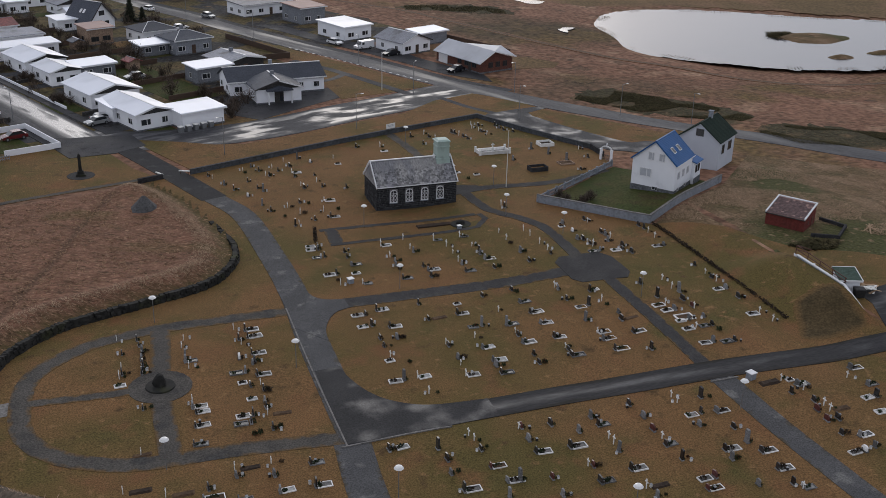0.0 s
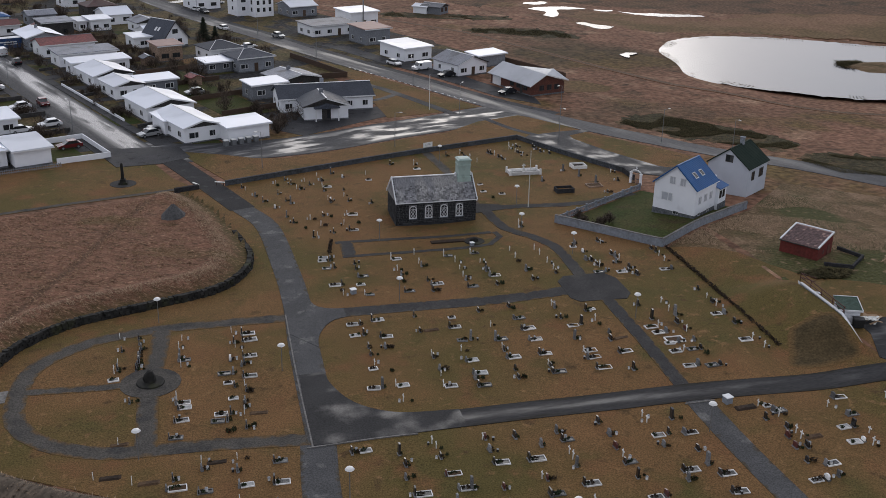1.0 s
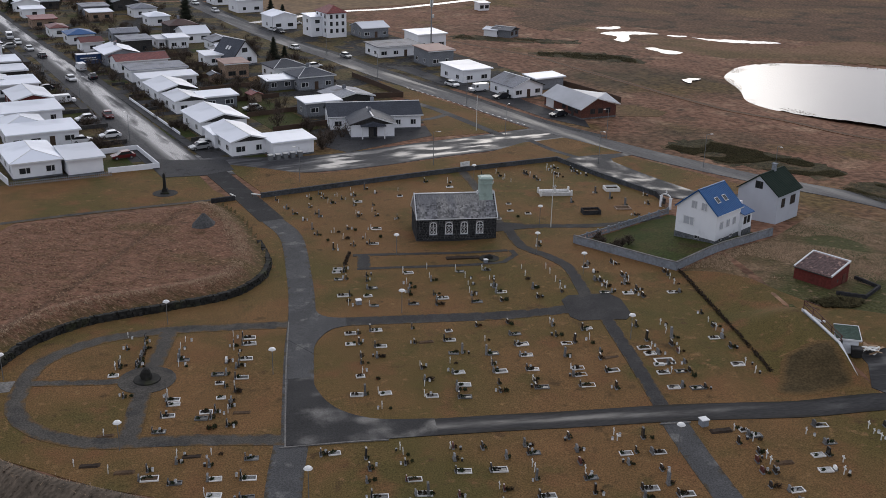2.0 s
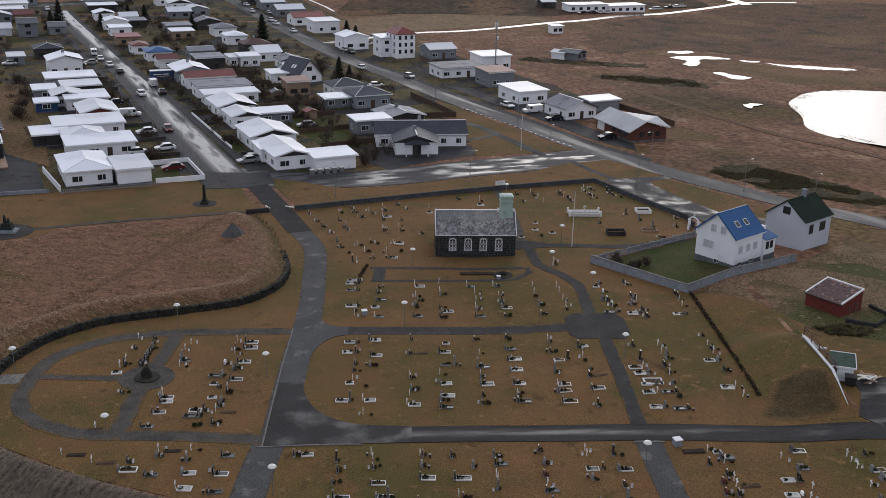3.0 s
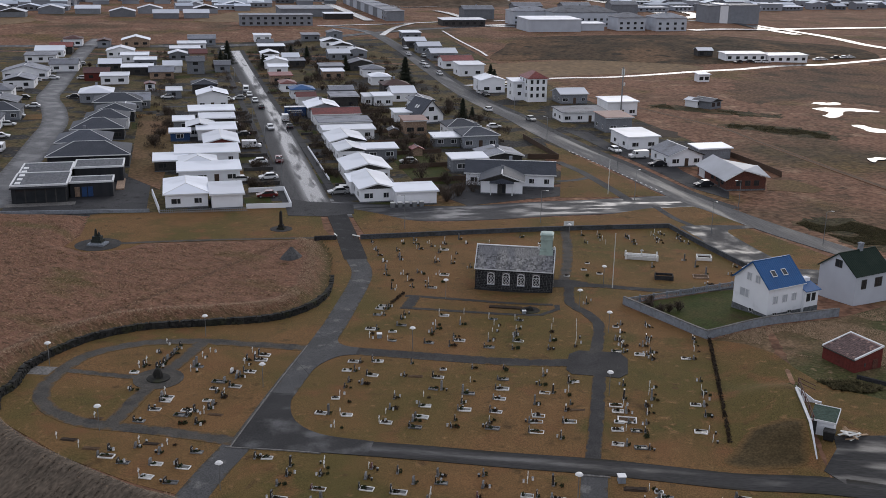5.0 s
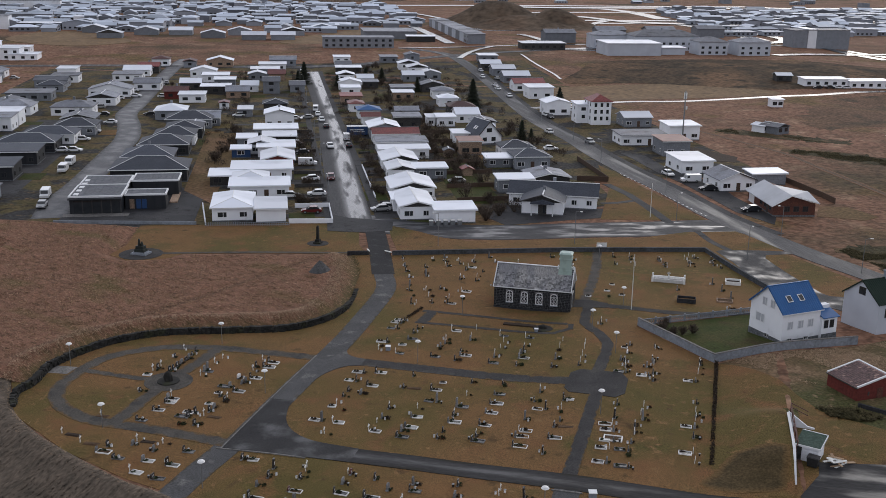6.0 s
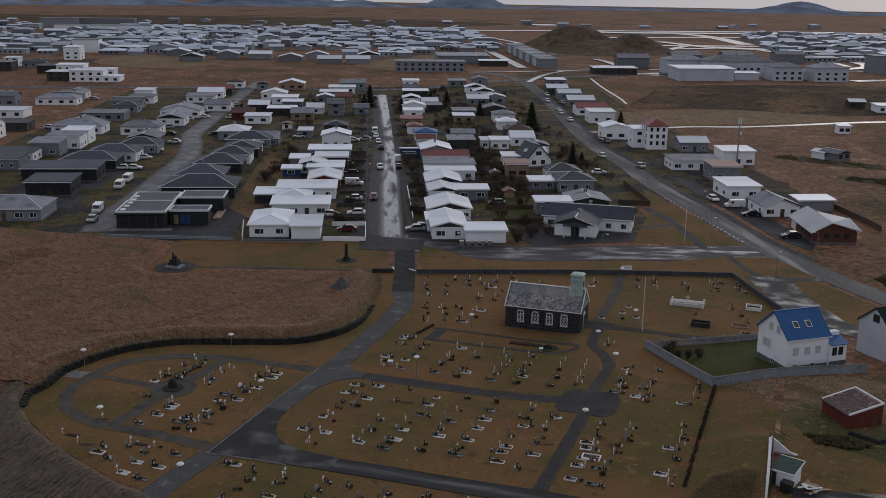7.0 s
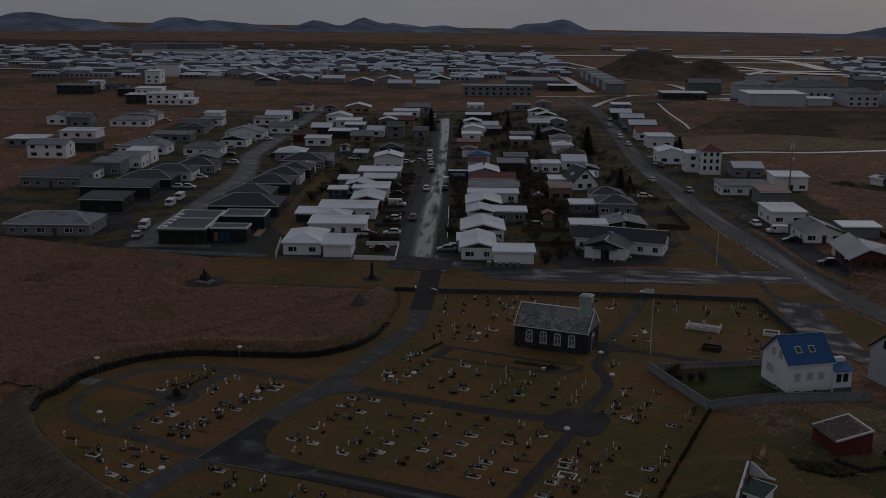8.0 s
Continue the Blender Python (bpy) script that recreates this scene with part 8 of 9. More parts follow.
# black modern house at the corner
def flat_block(ob, u0, u1, v0, v1, h, roof):
    part("wall", Geo().box(u0, u1, v0, v1, -0.6, h), "black", ob)
    rf = part("roof", Geo().box(u0 + 0.15, u1 - 0.15, v0 + 0.15, v1 - 0.15, h, h + 0.12), roof, ob)
    for x0, x1, y0, y1 in ((u0 - 0.2, u1 + 0.2, v0 - 0.2, v0 + 0.12), (u0 - 0.2, u1 + 0.2, v1 - 0.12, v1 + 0.2), (u0 - 0.2, u0 + 0.12, v0 + 0.12, v1 - 0.12), (u1 - 0.12, u1 + 0.2, v0 + 0.12, v1 - 0.12)):
        part("parapet", Geo().box(x0, x1, y0, y1, h - 0.12, h + 0.26), "trim", rf, "pale metal parapet edge")
    k = u0 + 1.2
    while k < u1 - 1:
        part("roof_seam", Geo().box(k - 0.03, k + 0.03, v0 + 0.2, v1 - 0.2, h + 0.12, h + 0.16), "darkroof", rf)
        k += 1.5
    return rf


def black_house():
    ob = thing("black_house", TOWN, "sprawling black-clad modern house with flat grey roofs", "house", "houses of the town")
    rf = flat_block(ob, -60.2, -49.6, 12.4, 24.0, 3.7, "membrane")
    flat_block(ob, -60.0, -49.8, 24.3, 34.0, 3.7, "membrane")
    flat_block(ob, -49.3, -40.8, 15.8, 21.0, 3.2, "membrane")
    flat_block(ob, -49.4, -39.2, 29.0, 37.0, 3.5, "membrane")
    for k in range(5):
        x = -59.4 + k * 1.95
        gl = part("glass_front", Geo().box(x, x + 1.7, 12.33, 12.4, 0.3, 2.9), "glass", ob)
        part("mullion", Geo().box(x + 1.7, x + 1.95, 12.3, 12.4, 0.0, 3.2), "dark", gl)
    part("canopy", Geo().box(-60.4, -49.4, 11.2, 12.2, 3.3, 3.5), "black", ob)
    for x, m in ((-48.4, "tan"), (-47.0, "blue"), (-45.8, "blue")):
        part("door", Geo().box(x, x + 1.0, 15.72, 15.8, 0.2, 2.3), m, ob)
    part("terrace", Geo().box(-40.6, -38.9, 21.2, 31.0, -0.2, 0.35), "tan", ob, "pale timber terrace")
    part("front_terrace", Geo().box(-61.5, -48.0, 9.6, 12.3, -0.3, 0.12), "kerb", ob)
    for k in range(5):
        part("rooflight", Geo().box(-59.6, -58.6, 13.5 + k * 3.6, 15.2 + k * 3.6, 3.83, 4.0), "trim", rf)


black_house()
# houses along the right-hand road
def brick_house():
    """Brick house: a long wing under a pale gabled roof, and a side wing to the east."""
    ob = thing("brick_house", pose(87.5, 214.2, gz(90, 220), 0, 0, 17), "red-brown brick house with wide pale metal roof", "house", "houses of the town")
    eave, ridge, w, d = 2.75, 4.75, 9.4, 16.5
    part("foundation", Geo().box(-0.04, w + 0.04, -0.04, d, -0.6, 0.35), "plinth", ob)
    g = Geo().box(0, w, 0, d, 0.3, eave).prism([(0, eave), (w, eave), (3.7, ridge)], 0.0, d)
    part("wall", g.box(4.5, w, 0.6, 9.0, eave, eave + 0.3), "brick", ob)
    rf = part("roof", Geo().hexa([(-0.7, -0.6, 2.35), (3.7, -0.6, ridge), (3.7, d + 0.5, ridge), (-0.7, d + 0.5, 2.35), (-0.7, -0.6, 2.5), (3.7, -0.6, ridge + 0.15), (3.7, d + 0.5, ridge + 0.15), (-0.7, d + 0.5, 2.5)]), "palemetal", ob, "pale ribbed metal roof")
    part("side_roof", Geo().hexa([(3.7, -0.6, ridge), (w + 0.7, -0.6, 3.0), (w - 0.6, 3.6, 4.9), (3.7, 5.0, ridge), (3.7, -0.6, ridge + 0.15), (w + 0.7, -0.6, 3.15), (w - 0.6, 3.6, 5.05), (3.7, 5.0, ridge + 0.15)]), "palemetal", ob, "pale metal roof of the side wing")
    part("back_roof", Geo().hexa([(3.7, 5.0, ridge), (w - 0.6, 3.6, 4.9), (w + 0.4, 9.0, 2.9), (3.7, d + 0.5, ridge - 0.6), (3.7, 5.0, ridge + 0.12), (w - 0.6, 3.6, 5.02), (w + 0.4, 9.0, 3.02), (3.7, d + 0.5, ridge - 0.48)]), "palemetal", ob)
    part("verge_board", Geo().bar((-0.7, -0.63, 2.42), (3.7, -0.63, ridge + 0.06), 0.06, 0.24), "trim", rf)
    part("verge_board", Geo().bar((3.7, -0.63, ridge + 0.06), (w + 0.7, -0.63, 3.07), 0.06, 0.24), "trim", rf)
    for x in (3.0, 5.1, 7.2):
        window(ob, x, 0, 1.1, 1.3, 1.25, 0, dark=True)
    for y in (2.2, 5.0, 7.6):
        window(ob, 0, y, 1.1, 1.5, 1.2, -90, dark=True)
    part("garage_door", Geo().box(-0.06, 0, 12.2, 15.6, 0.1, 2.3), "trim", ob, "white garage door")
    part("door", Geo().box(-0.06, 0, 3.3, 4.2, 0.1, 2.2), "dark", ob)


MAT["palemetal"] = material("pale grey ribbed metal", (0.44, 0.46, 0.5), (0.37, 0.385, 0.42), 0.2, 0.5, spec=0.3, stain=(0.33, 0.34, 0.37), stain_scale=0.3, stain_at=(0.55, 0.75))
brick_house()
yard_house(80.5, 238.5, 24, 9.0, 10.0, 3.0, "gv", "grey", "white", 1.7, "white bungalow with brown-grey gabled roof")
yard_house(88.5, 248.5, 24, 9.0, 5.0, 3.0, "flat", "white", "grey", windows=False, label="white flat-roofed garage beside the bungalow")
yard_house(70.8, 256.6, 24, 8.8, 11.0, 3.5, "flat", "white", "white", label="plain white box-shaped house")
yard_house(64.8, 280.7, 22, 8.0, 9.0, 4.4, "flat", "tan", "grey", label="grey house with a pinkish low roof")
yard_house(54.9, 296.4, 22, 14.5, 9.0, 3.2, "flat", "grey", "white", label="white bungalow with grey-green roof")
yard_house(66.4, 311.7, 22, 10.0, 9.0, 4.6, "flat", "white", "white", label="white house with a raised pale roof")
yard_house(50.7, 335.2, 22, 9.5, 9.0, 3.4, "gu", "white", "grey", 1.4, "grey house with pale metal roof")


def big_house():
    ob = build_house(pose(38.1, 336.7, 0, 0, 0, 22.6), 6.8, 9, 7.2, "hip", "red", "white", 1, 2.2, windows=False, label="tall white three-storey house with red hipped roof", name="apartment_house", category="house")
    for s in range(3):
        for k in (-2.1, 0, 2.1):
            window(ob, k, 0, 0.8 + 2.3 * s, 0.9, 1.3, 0, dark=True)
        for k in (2, 5, 8):
            window(ob, -3.4, k, 0.8 + 2.3 * s, 0.9, 1.3, -90, dark=True)
    build_house(pose(31.6, 338.9, 0, 0, 0, 22.6), 4.2, 7, 5.6, "flat", "white", "white", 1, label="white annex with flat roof beside the tall house", name="annex")


big_house()


def hall():
    """Parish hall with a porch wing."""
    ob = build_house(pose(39.6, 204.5, 0, 0, 0, 4), 19.5, 9.0, 3.0, "gu", "dark", "white", 0, 2.0, label="long white parish hall with dark pitched roof", name="parish_hall", category="hall")
    w = build_house(pose(38.4, 197.3, 0, 0, 0, 4), 9.0, 8.0, 3.0, "gv", "dark", "white", 0, 1.5, windows=False, door=False, label="porch wing of the hall with dark gable", name="porch_wing", category="hall")
    dr = part("door", Geo().box(-0.9, 0.9, -0.06, 0, 0, 2.3), "dark", w)
    part("pane", Geo().box(0.15, 0.75, -0.08, -0.06, 0.4, 2.1), "glass", dr)
    part("canopy", Geo().prism([(-2.6, 2.6), (2.6, 2.6), (2.6, 2.8), (0, 3.5), (-2.6, 2.8)], -1.2, 0.0), "darkroof", w)
    for x in (-2.3, 2.3):
        part("column", Geo().box(x - 0.12, x + 0.12, -1.1, -0.86, -0.1, 2.6), "trim", w)


hall()
yard_house(36.5, 224.0, 24, 9.4, 9.0, 3.0, "gv", "grey", "dark", 0.9, "dark house with a pale low gabled roof")


def chalet():
    ob = build_house(pose(*town(46.0, 91.5), 0, 0, 0, 40), 8.4, 9.0, 2.4, "gv", "dark", "white", 0, 4.4, windows=False, door=False, label="white house with steep dark gabled roof", name="chalet")
    for x, z, w in ((-1.5, 0.9, 1.4), (1.5, 0.9, 1.4), (0, 3.6, 1.8)):
        window(ob, x, 0, z, w, 1.2, 0, dark=True)
    for y in (3.6, 4.8):
        part("skylight", Geo().box(-0.6, 0.6, -0.35, 0.35, 0.18, 0.24).turned(pose(-2.2, y, 4.5, 0, -46, 0)), "trim", ob)


chalet()


def container():
    x, y = town(8.0, 110.0)
    ob = thing("container", pose(x, y, gz(x, y), 0, 0, 22.6), "blue trailer box with pale lettering bars on its side", "container")
    part("body", Geo().box(-3.2, 3.2, 0, 2.4, 0.4, 3.0), "blue", ob)
    part("roof_rim", Geo().box(-3.25, 3.25, -0.05, 2.45, 3.0, 3.1), "trim", ob)
    part("lettering", Geo().box(-2.4, 1.9, -0.01, 0, 1.9, 2.2).box(-1.4, 2.2, -0.01, 0, 1.4, 1.6), "trim", ob, "pale bars of lettering")
    for k in (-2.4, 2.4):
        part("skid", Geo().box(k - 0.2, k + 0.2, 0.2, 2.2, 0, 0.4), "dark", ob)


container()


# ---- cars ----
def car_proto(paint, van=False):
    ob = thing("van" if van else "car", pose(0, 0, -60), {"carwhite": "white", "carred": "dark red", "cardark": "black", "carsilver": "silver"}[paint] + (" panel van parked by the street" if van else " family car parked by the street"), "van" if van else "car", "parked vehicles")
    if van:
        low, up = [(-2.5, 0.35), (2.4, 0.35), (2.5, 0.9), (1.6, 1.1), (1.2, 2.0), (-2.5, 2.05)], None
        part("body", Geo().prism(low, -0.92, 0.92), paint, ob)
        part("windscreen", Geo().hexa([(1.28, -0.8, 1.85), (1.62, -0.8, 1.15), (1.62, 0.8, 1.15), (1.28, 0.8, 1.85), (1.3, -0.8, 1.87), (1.66, -0.8, 1.16), (1.66, 0.8, 1.16), (1.3, 0.8, 1.87)]), "glass", ob)
        part("side_window", Geo().box(0.5, 1.15, -0.94, 0.94, 1.2, 1.75), "glass", ob)
    else:
        part("body", Geo().prism([(-2.15, 0.35), (2.1, 0.35), (2.2, 0.7), (1.3, 0.92), (-1.9, 0.98), (-2.2, 0.8)], -0.88, 0.88), paint, ob)
        part("cabin", Geo().prism([(-1.75, 0.96), (1.15, 0.9), (0.35, 1.42), (-1.2, 1.46)], -0.76, 0.76), "glass", ob, "dark glazed cabin")
        part("roof", Geo().prism([(-1.3, 1.43), (0.45, 1.4), (0.3, 1.49), (-1.15, 1.52)], -0.74, 0.74), paint, ob)
    for s in (-0.55, 0.55):
        part("headlight", Geo().box(2.1 if not van else 2.42, 2.2 if not van else 2.5, s - 0.2, s + 0.2, 0.6, 0.72), "lampwhite", ob)
        part("tail_light", Geo().box(-2.22 if not van else -2.53, -2.1 if not van else -2.48, s - 0.18, s + 0.18, 0.7, 0.85), "flower", ob)
    for x in (-1.35, 1.35):
        for y in (-0.82, 0.82):
            wh = part("wheel", Geo().cyl(0, 0, -0.1, 0.1, 0.33, 0.33, 12).turned(pose(x, y, 0.33, 90, 0, 0)), "rubber", ob)
            part("rim", Geo().cyl(0, 0, -0.11, 0.11, 0.19, 0.19, 10).turned(pose(x, y, 0.33, 90, 0, 0)), "steel", wh)
    return ob


CARS = {"white": car_proto("carwhite"), "red": car_proto("carred"), "dark": car_proto("cardark"), "silver": car_proto("carsilver"), "van": car_proto("carwhite", True)}


def park(row):
    for x, y, turn, paint in row:
        copy_thing(CARS[paint], pose(x, y, gz(x, y) + 0.06, 0, 0, turn + RND.uniform(-4, 4) + RND.choice((0, 180))))


park([(-9.8, 184.4, 22.6, "red"), (-19.4, 197.0, 22.6, "white"), (-14.6, 200.7, 22.6, "white"), (-17.7, 219.0, 112.6, "red"), (-33.1, 261.4, 112.6, "white"), (-33.4, 277.0, 112.6, "van"), (-28.3, 264.3, 112.6, "dark"), (-47.7, 298.3, 112.6, "dark"), (-54.1, 311.8, 112.6, "white"), (-60.3, 324.7, 112.6, "white"), (-65.2, 335.6, 112.6, "van"), (-63.6, 312.3, 22.6, "white"), (-61.1, 316.5, 22.6, "silver"), (-44.3, 262.3, 22.6, "white"), (-37.0, 248.9, 22.6, "dark"), (-29.7, 234.5, 22.6, "van"), (-21.9, 216.0, 22.6, "white"), (-117.9, 458.2, 112.6, "white"), (-109.5, 443.7, 112.6, "dark"), (-94.6, 457.2, 112.6, "white")])
park([(-102.6, 386.8, 22.6, "white"), (-85.0, 312.7, 22.6, "white"), (-72.1, 180.8, 112.6, "van"), (-67.1, 172.1, 112.6, "silver"), (-85.1, 207.5, 112.6, "van"), (-88.7, 216.2, 112.6, "van"), (-101.4, 231.5, 22.6, "white"), (-98.0, 232.8, 22.6, "white"), (-89.1, 183.9, 22.6, "dark"), (-105.8, 249.5, 22.6, "white"), (-111.2, 263.9, 22.6, "white"), (-116.4, 282.1, 22.6, "white"), (-128.9, 298.5, 22.6, "dark"), (-140.8, 315.7, 22.6, "silver"), (-147.6, 340.4, 22.6, "white"), (-155.3, 364.9, 22.6, "white"), (-145.1, 348.9, 22.6, "white"), (-134.6, 351.3, 22.6, "white"), (-114.6, 304.7, 22.6, "dark"), (-179.0, 296.9, 22.6, "white")])
park([(-225.9, 385.9, 22.6, "silver"), (-152.4, 383.5, 112.6, "white"), (-154.7, 391.8, 112.6, "dark"), (38.5, 295.7, 117, "silver"), (23.7, 312.0, 117, "white"), (19.4, 346.1, 117, "dark"), (17.0, 351.1, 117, "white"), (-5.2, 400.4, 117, "white"), (-14.4, 423.3, 117, "white"), (-17.8, 434.3, 117, "white"), (-28.7, 460.3, 117, "white"), (-33.8, 480.6, 117, "white"), (-21.0, 456.9, 117, "silver"), (20.4, 372.8, 22.6, "red"), (22.9, 370.6, 22.6, "dark"), (24.7, 366.5, 22.6, "white"), (19.0, 367.4, 22.6, "white"), (28.9, 278.4, 22.6, "white"), (63.4, 251.5, 117, "white"), (69.2, 245.4, 22.6, "van")])
park([(73.5, 237.0, 22.6, "dark"), (82.9, 217.5, 22.6, "dark"), (13.2, 224.3, 22.6, "silver"), (4.0, 190.3, 22.6, "silver"), (5.1, 192.5, 22.6, "silver")])
park([(121.3, 468.5, 25, "dark"), (127.0, 471.1, 25, "dark"), (130.7, 472.7, 25, "white"), (134.4, 474.2, 25, "white"), (161.0, 495.0, 25, "white"), (163.9, 496.6, 25, "white"), (170.6, 502.7, 25, "dark"), (174.6, 504.6, 25, "white"), (178.5, 506.4, 25, "white")])
for src in CARS.values():
    for o in (*src.children_recursive, src):
        bpy.data.objects.remove(o)


# ---- garden shrubs and trees ----
def shrub_proto(seed, r, h):
    rnd = random.Random(seed)
    ob = thing("garden_shrub", pose(0, 0, -60), "leafless dark brown garden shrub", "shrub", "garden shrubs")
    stems, twigs = Geo(), Geo()
    for _ in range(9):
        a, d = rnd.uniform(0, math.tau), rnd.uniform(0.3, 1) * r
        tip = Vector((d * math.cos(a), d * math.sin(a), h * rnd.uniform(0.6, 1)))
        stems.bar((tip.x * 0.15, tip.y * 0.15, 0), tip, 0.06, 0.06)
        for _ in range(60):
            p = tip * rnd.uniform(0.35, 1.05) + Vector([rnd.gauss(0, r * 0.22) for _ in range(3)])
            q = p + Vector((rnd.uniform(-0.5, 0.5), rnd.uniform(-0.5, 0.5), rnd.uniform(0.1, 0.6)))
            p.z, q.z = max(p.z, 0.05), max(q.z, 0.2)
            s = Vector((rnd.uniform(-0.05, 0.05), rnd.uniform(-0.05, 0.05), 0.03))
            twigs.add([p - s, p + s, q], [(0, 1, 2)])
    part("stem", stems, "twig", ob)
    part("crown", twigs, "bush", ob)
    return ob


def conifer_proto(seed, h):
    rnd = random.Random(seed)
    ob = thing("conifer", pose(0, 0, -60), "tall dark spruce tree among the houses", "tree", "conifers")
    part("trunk", Geo().cyl(0, 0, -0.3, h, 0.22, 0.04, 7), "twig", ob)
    g = Geo()
    for _ in range(3600):
        z = h * rnd.random() ** 1.3 * 0.96 + 0.3
        r = (h + 0.4 - z) * 0.42 * rnd.uniform(0.3, 1.05) * (0.8 + 0.3 * math.sin(z * 5))
        a = rnd.uniform(0, math.tau)
        p = Vector((r * math.cos(a), r * math.sin(a), z))
        o = Vector((math.cos(a), math.sin(a), -0.35)) * rnd.uniform(0.3, 0.6)
        s = Vector((-math.sin(a), math.cos(a), 0)) * 0.26
        g.add([p - s, p + s, p + o], [(0, 1, 2)])
    part("crown", g, "conifer", ob)
    return ob


SHRUBS = [shrub_proto(1, 1.3, 2.2), shrub_proto(2, 1.8, 2.8), shrub_proto(3, 1.0, 1.6)]
SPRUCE = [conifer_proto(4, 9.0), conifer_proto(5, 6.5)]


def plant(protos, x, y, s=1.0):
    src = RND.choice(protos)
    c = copy_thing(src, pose(x, y, gz(x, y), 0, 0, RND.uniform(0, 360)) @ Matrix.Diagonal((s, s, s, 1)))
    c.scale = (s, s, s)


for u, v in ((27.5, -1.0), (29.5, 2.0), (28.0, 6.0), (31.0, 8.0), (33.0, 4.0), (30.0, 14.0), (29.0, 40.0), (31.0, 46.0), (29.5, 58.0), (33.0, 62.0), (31.0, 70.0), (34.0, 80.0), (29.0, 82.0), (7.0, 26.0), (7.5, 48.0), (8.0, 66.0), (9.0, 84.0), (-9.5, 18.0), (-11.0, 20.0), (-10.0, 38.0), (-9.0, 66.0), (-11.0, 86.0), (-30.0, 98.0), (-29.0, 120.0), (30.0, 104.0), (35.0, 108.0), (56.0, 110.0), (60.0, 92.0), (54.0, 140.0), (30.0, 160.0), (24.0, 170.0), (36.0, 178.0), (26.0, 200.0), (30.0, 230.0), (28.0, 250.0), (24.0, 280.0), (-30.0, 240.0), (-32.0, 270.0), (-28.0, 190.0), (-60.0, 250.0), (25.5, 20.0), (27, 33), (33, 36), (28, 52), (35, 55), (26, 76), (32, 90), (36, 66), (28, 95), (25, 110), (31, 118), (-31, 45), (-33, 70), (-31, 84), (7, 98), (8, 120), (57, 75), (60, 120), (33, 140), (27, 150), (22, 190), (38, 160), (28, 215), (20, 236), (34, 246), (26, 300), (32, 310), (-10, 240), (-12, 290)):
    for _ in range(RND.choice((1, 2, 3))):
        plant(SHRUBS, *town(u + RND.uniform(-1.5, 1.5), v + RND.uniform(-1.5, 1.5)), RND.uniform(0.6, 1.3))
for x, y in ((66.5, 128.0), (68.0, 126.0), (66.8, 130.6), (69.5, 127.5), (71.0, 128.5)):
    plant(SHRUBS[2:], x, y, RND.uniform(0.6, 0.9))
for u, v, s in ((57.0, 178.0, 1.2), (59.0, 184.0, 0.9), (-4.5, 255.0, 1.1), (-7.0, 262.0, 0.8), (58.0, 100.0, 0.7), (60.5, 98.0, 0.6), (9.0, 236.0, 0.7), (23.0, 258.0, 0.8), (31.0, 266.0, 0.9), (-19.0, 236.0, 0.7), (42.0, 225.0, 0.7), (88.0, 165.0, 0.8), (96.0, 196.0, 0.8)):
    plant(SPRUCE, *town(u, v), s)
for src in (*SHRUBS, *SPRUCE):
    for o in (*src.children_recursive, src):
        bpy.data.objects.remove(o)


# ---- garden walls and fences ----
def yard_line(name, pts, h, w, mat, label):
    wall_run(name, [town(*p) for p in pts], h, w, mat, label)


yard_line("garden_wall", [(-31.5, 0.5), (-33.0, 16.0)], 1.2, 0.2, "white", "white garden wall beside the drive")
yard_line("garden_wall_low", [(-14.5, 0.2), (-5.6, -0.5), (-5.6, 14.0), (-13.0, 14.0)], 1.0, 0.2, "white", "low white wall round a corner garden")
fence = thing("garden_fence", pose(0, 0, 0), "low grey paling fence before a house", "fence")
SLAT = Geo().box(-0.05, 0.05, -0.02, 0.02, -0.1, 0.85).mesh("slat", MAT["concrete"])
for k in range(48):
    p = town(-31.5 + 0.36 * k, -0.6 - 0.025 * k)
    part("slat", SLAT, "", fence).matrix_basis = pose(*p, gz(*p), 0, 0, 22.6)
for z in (0.25, 0.65):
    part("rail", Geo().bar((*town(-31.6, -0.57), z), (*town(-14.5, -1.77), z), 0.05, 0.08), "concrete", fence)
yard_line("kerb_wall", [(5.4, 22.0), (5.4, 60.0)], 0.6, 0.2, "white", "low white wall along the pavement")
yard_line("retaining_wall", [(-62.0, 4.5), (-33.5, 1.0)], 0.7, 0.25, "concrete", "grey concrete retaining wall before the black house")
for v in (16, 31, 47, 62, 78, 96, 114):
    yard_line("hedge_wall", [(6.0, v), (9.0, v + 0.5)], 0.7, 0.3, "dark", "dark fence between front gardens")
    yard_line("hedge_fence", [(-12.5, v + 4), (-6.0, v + 4)], 0.9, 0.25, "dark", "dark board fence between front gardens")
    yard_line("back_fence", [(23.5, v), (38.0, v + 1)], 1.1, 0.12, "wood", "brown timber fence between back gardens")
wall_run("garden_board_fence", [(38.4, 263.9), (49.1, 237.8), (41.5, 236.2)], 1.3, 0.15, "wood", "brown timber fence round a back garden")
area("dark_plot", [(68.4, 299.6), (82.0, 286.0), (81.0, 277.0), (68.0, 280.0)], 0.06, "soil", "dark bare earth plot behind the houses", "yard", cell=4)
wall_run("brick_yard_fence", [(85.5, 261.5), (91.7, 256.5), (100.5, 237.5), (102.5, 232.0)], 1.4, 0.12, "wood", "red-brown timber fence behind the brick house")


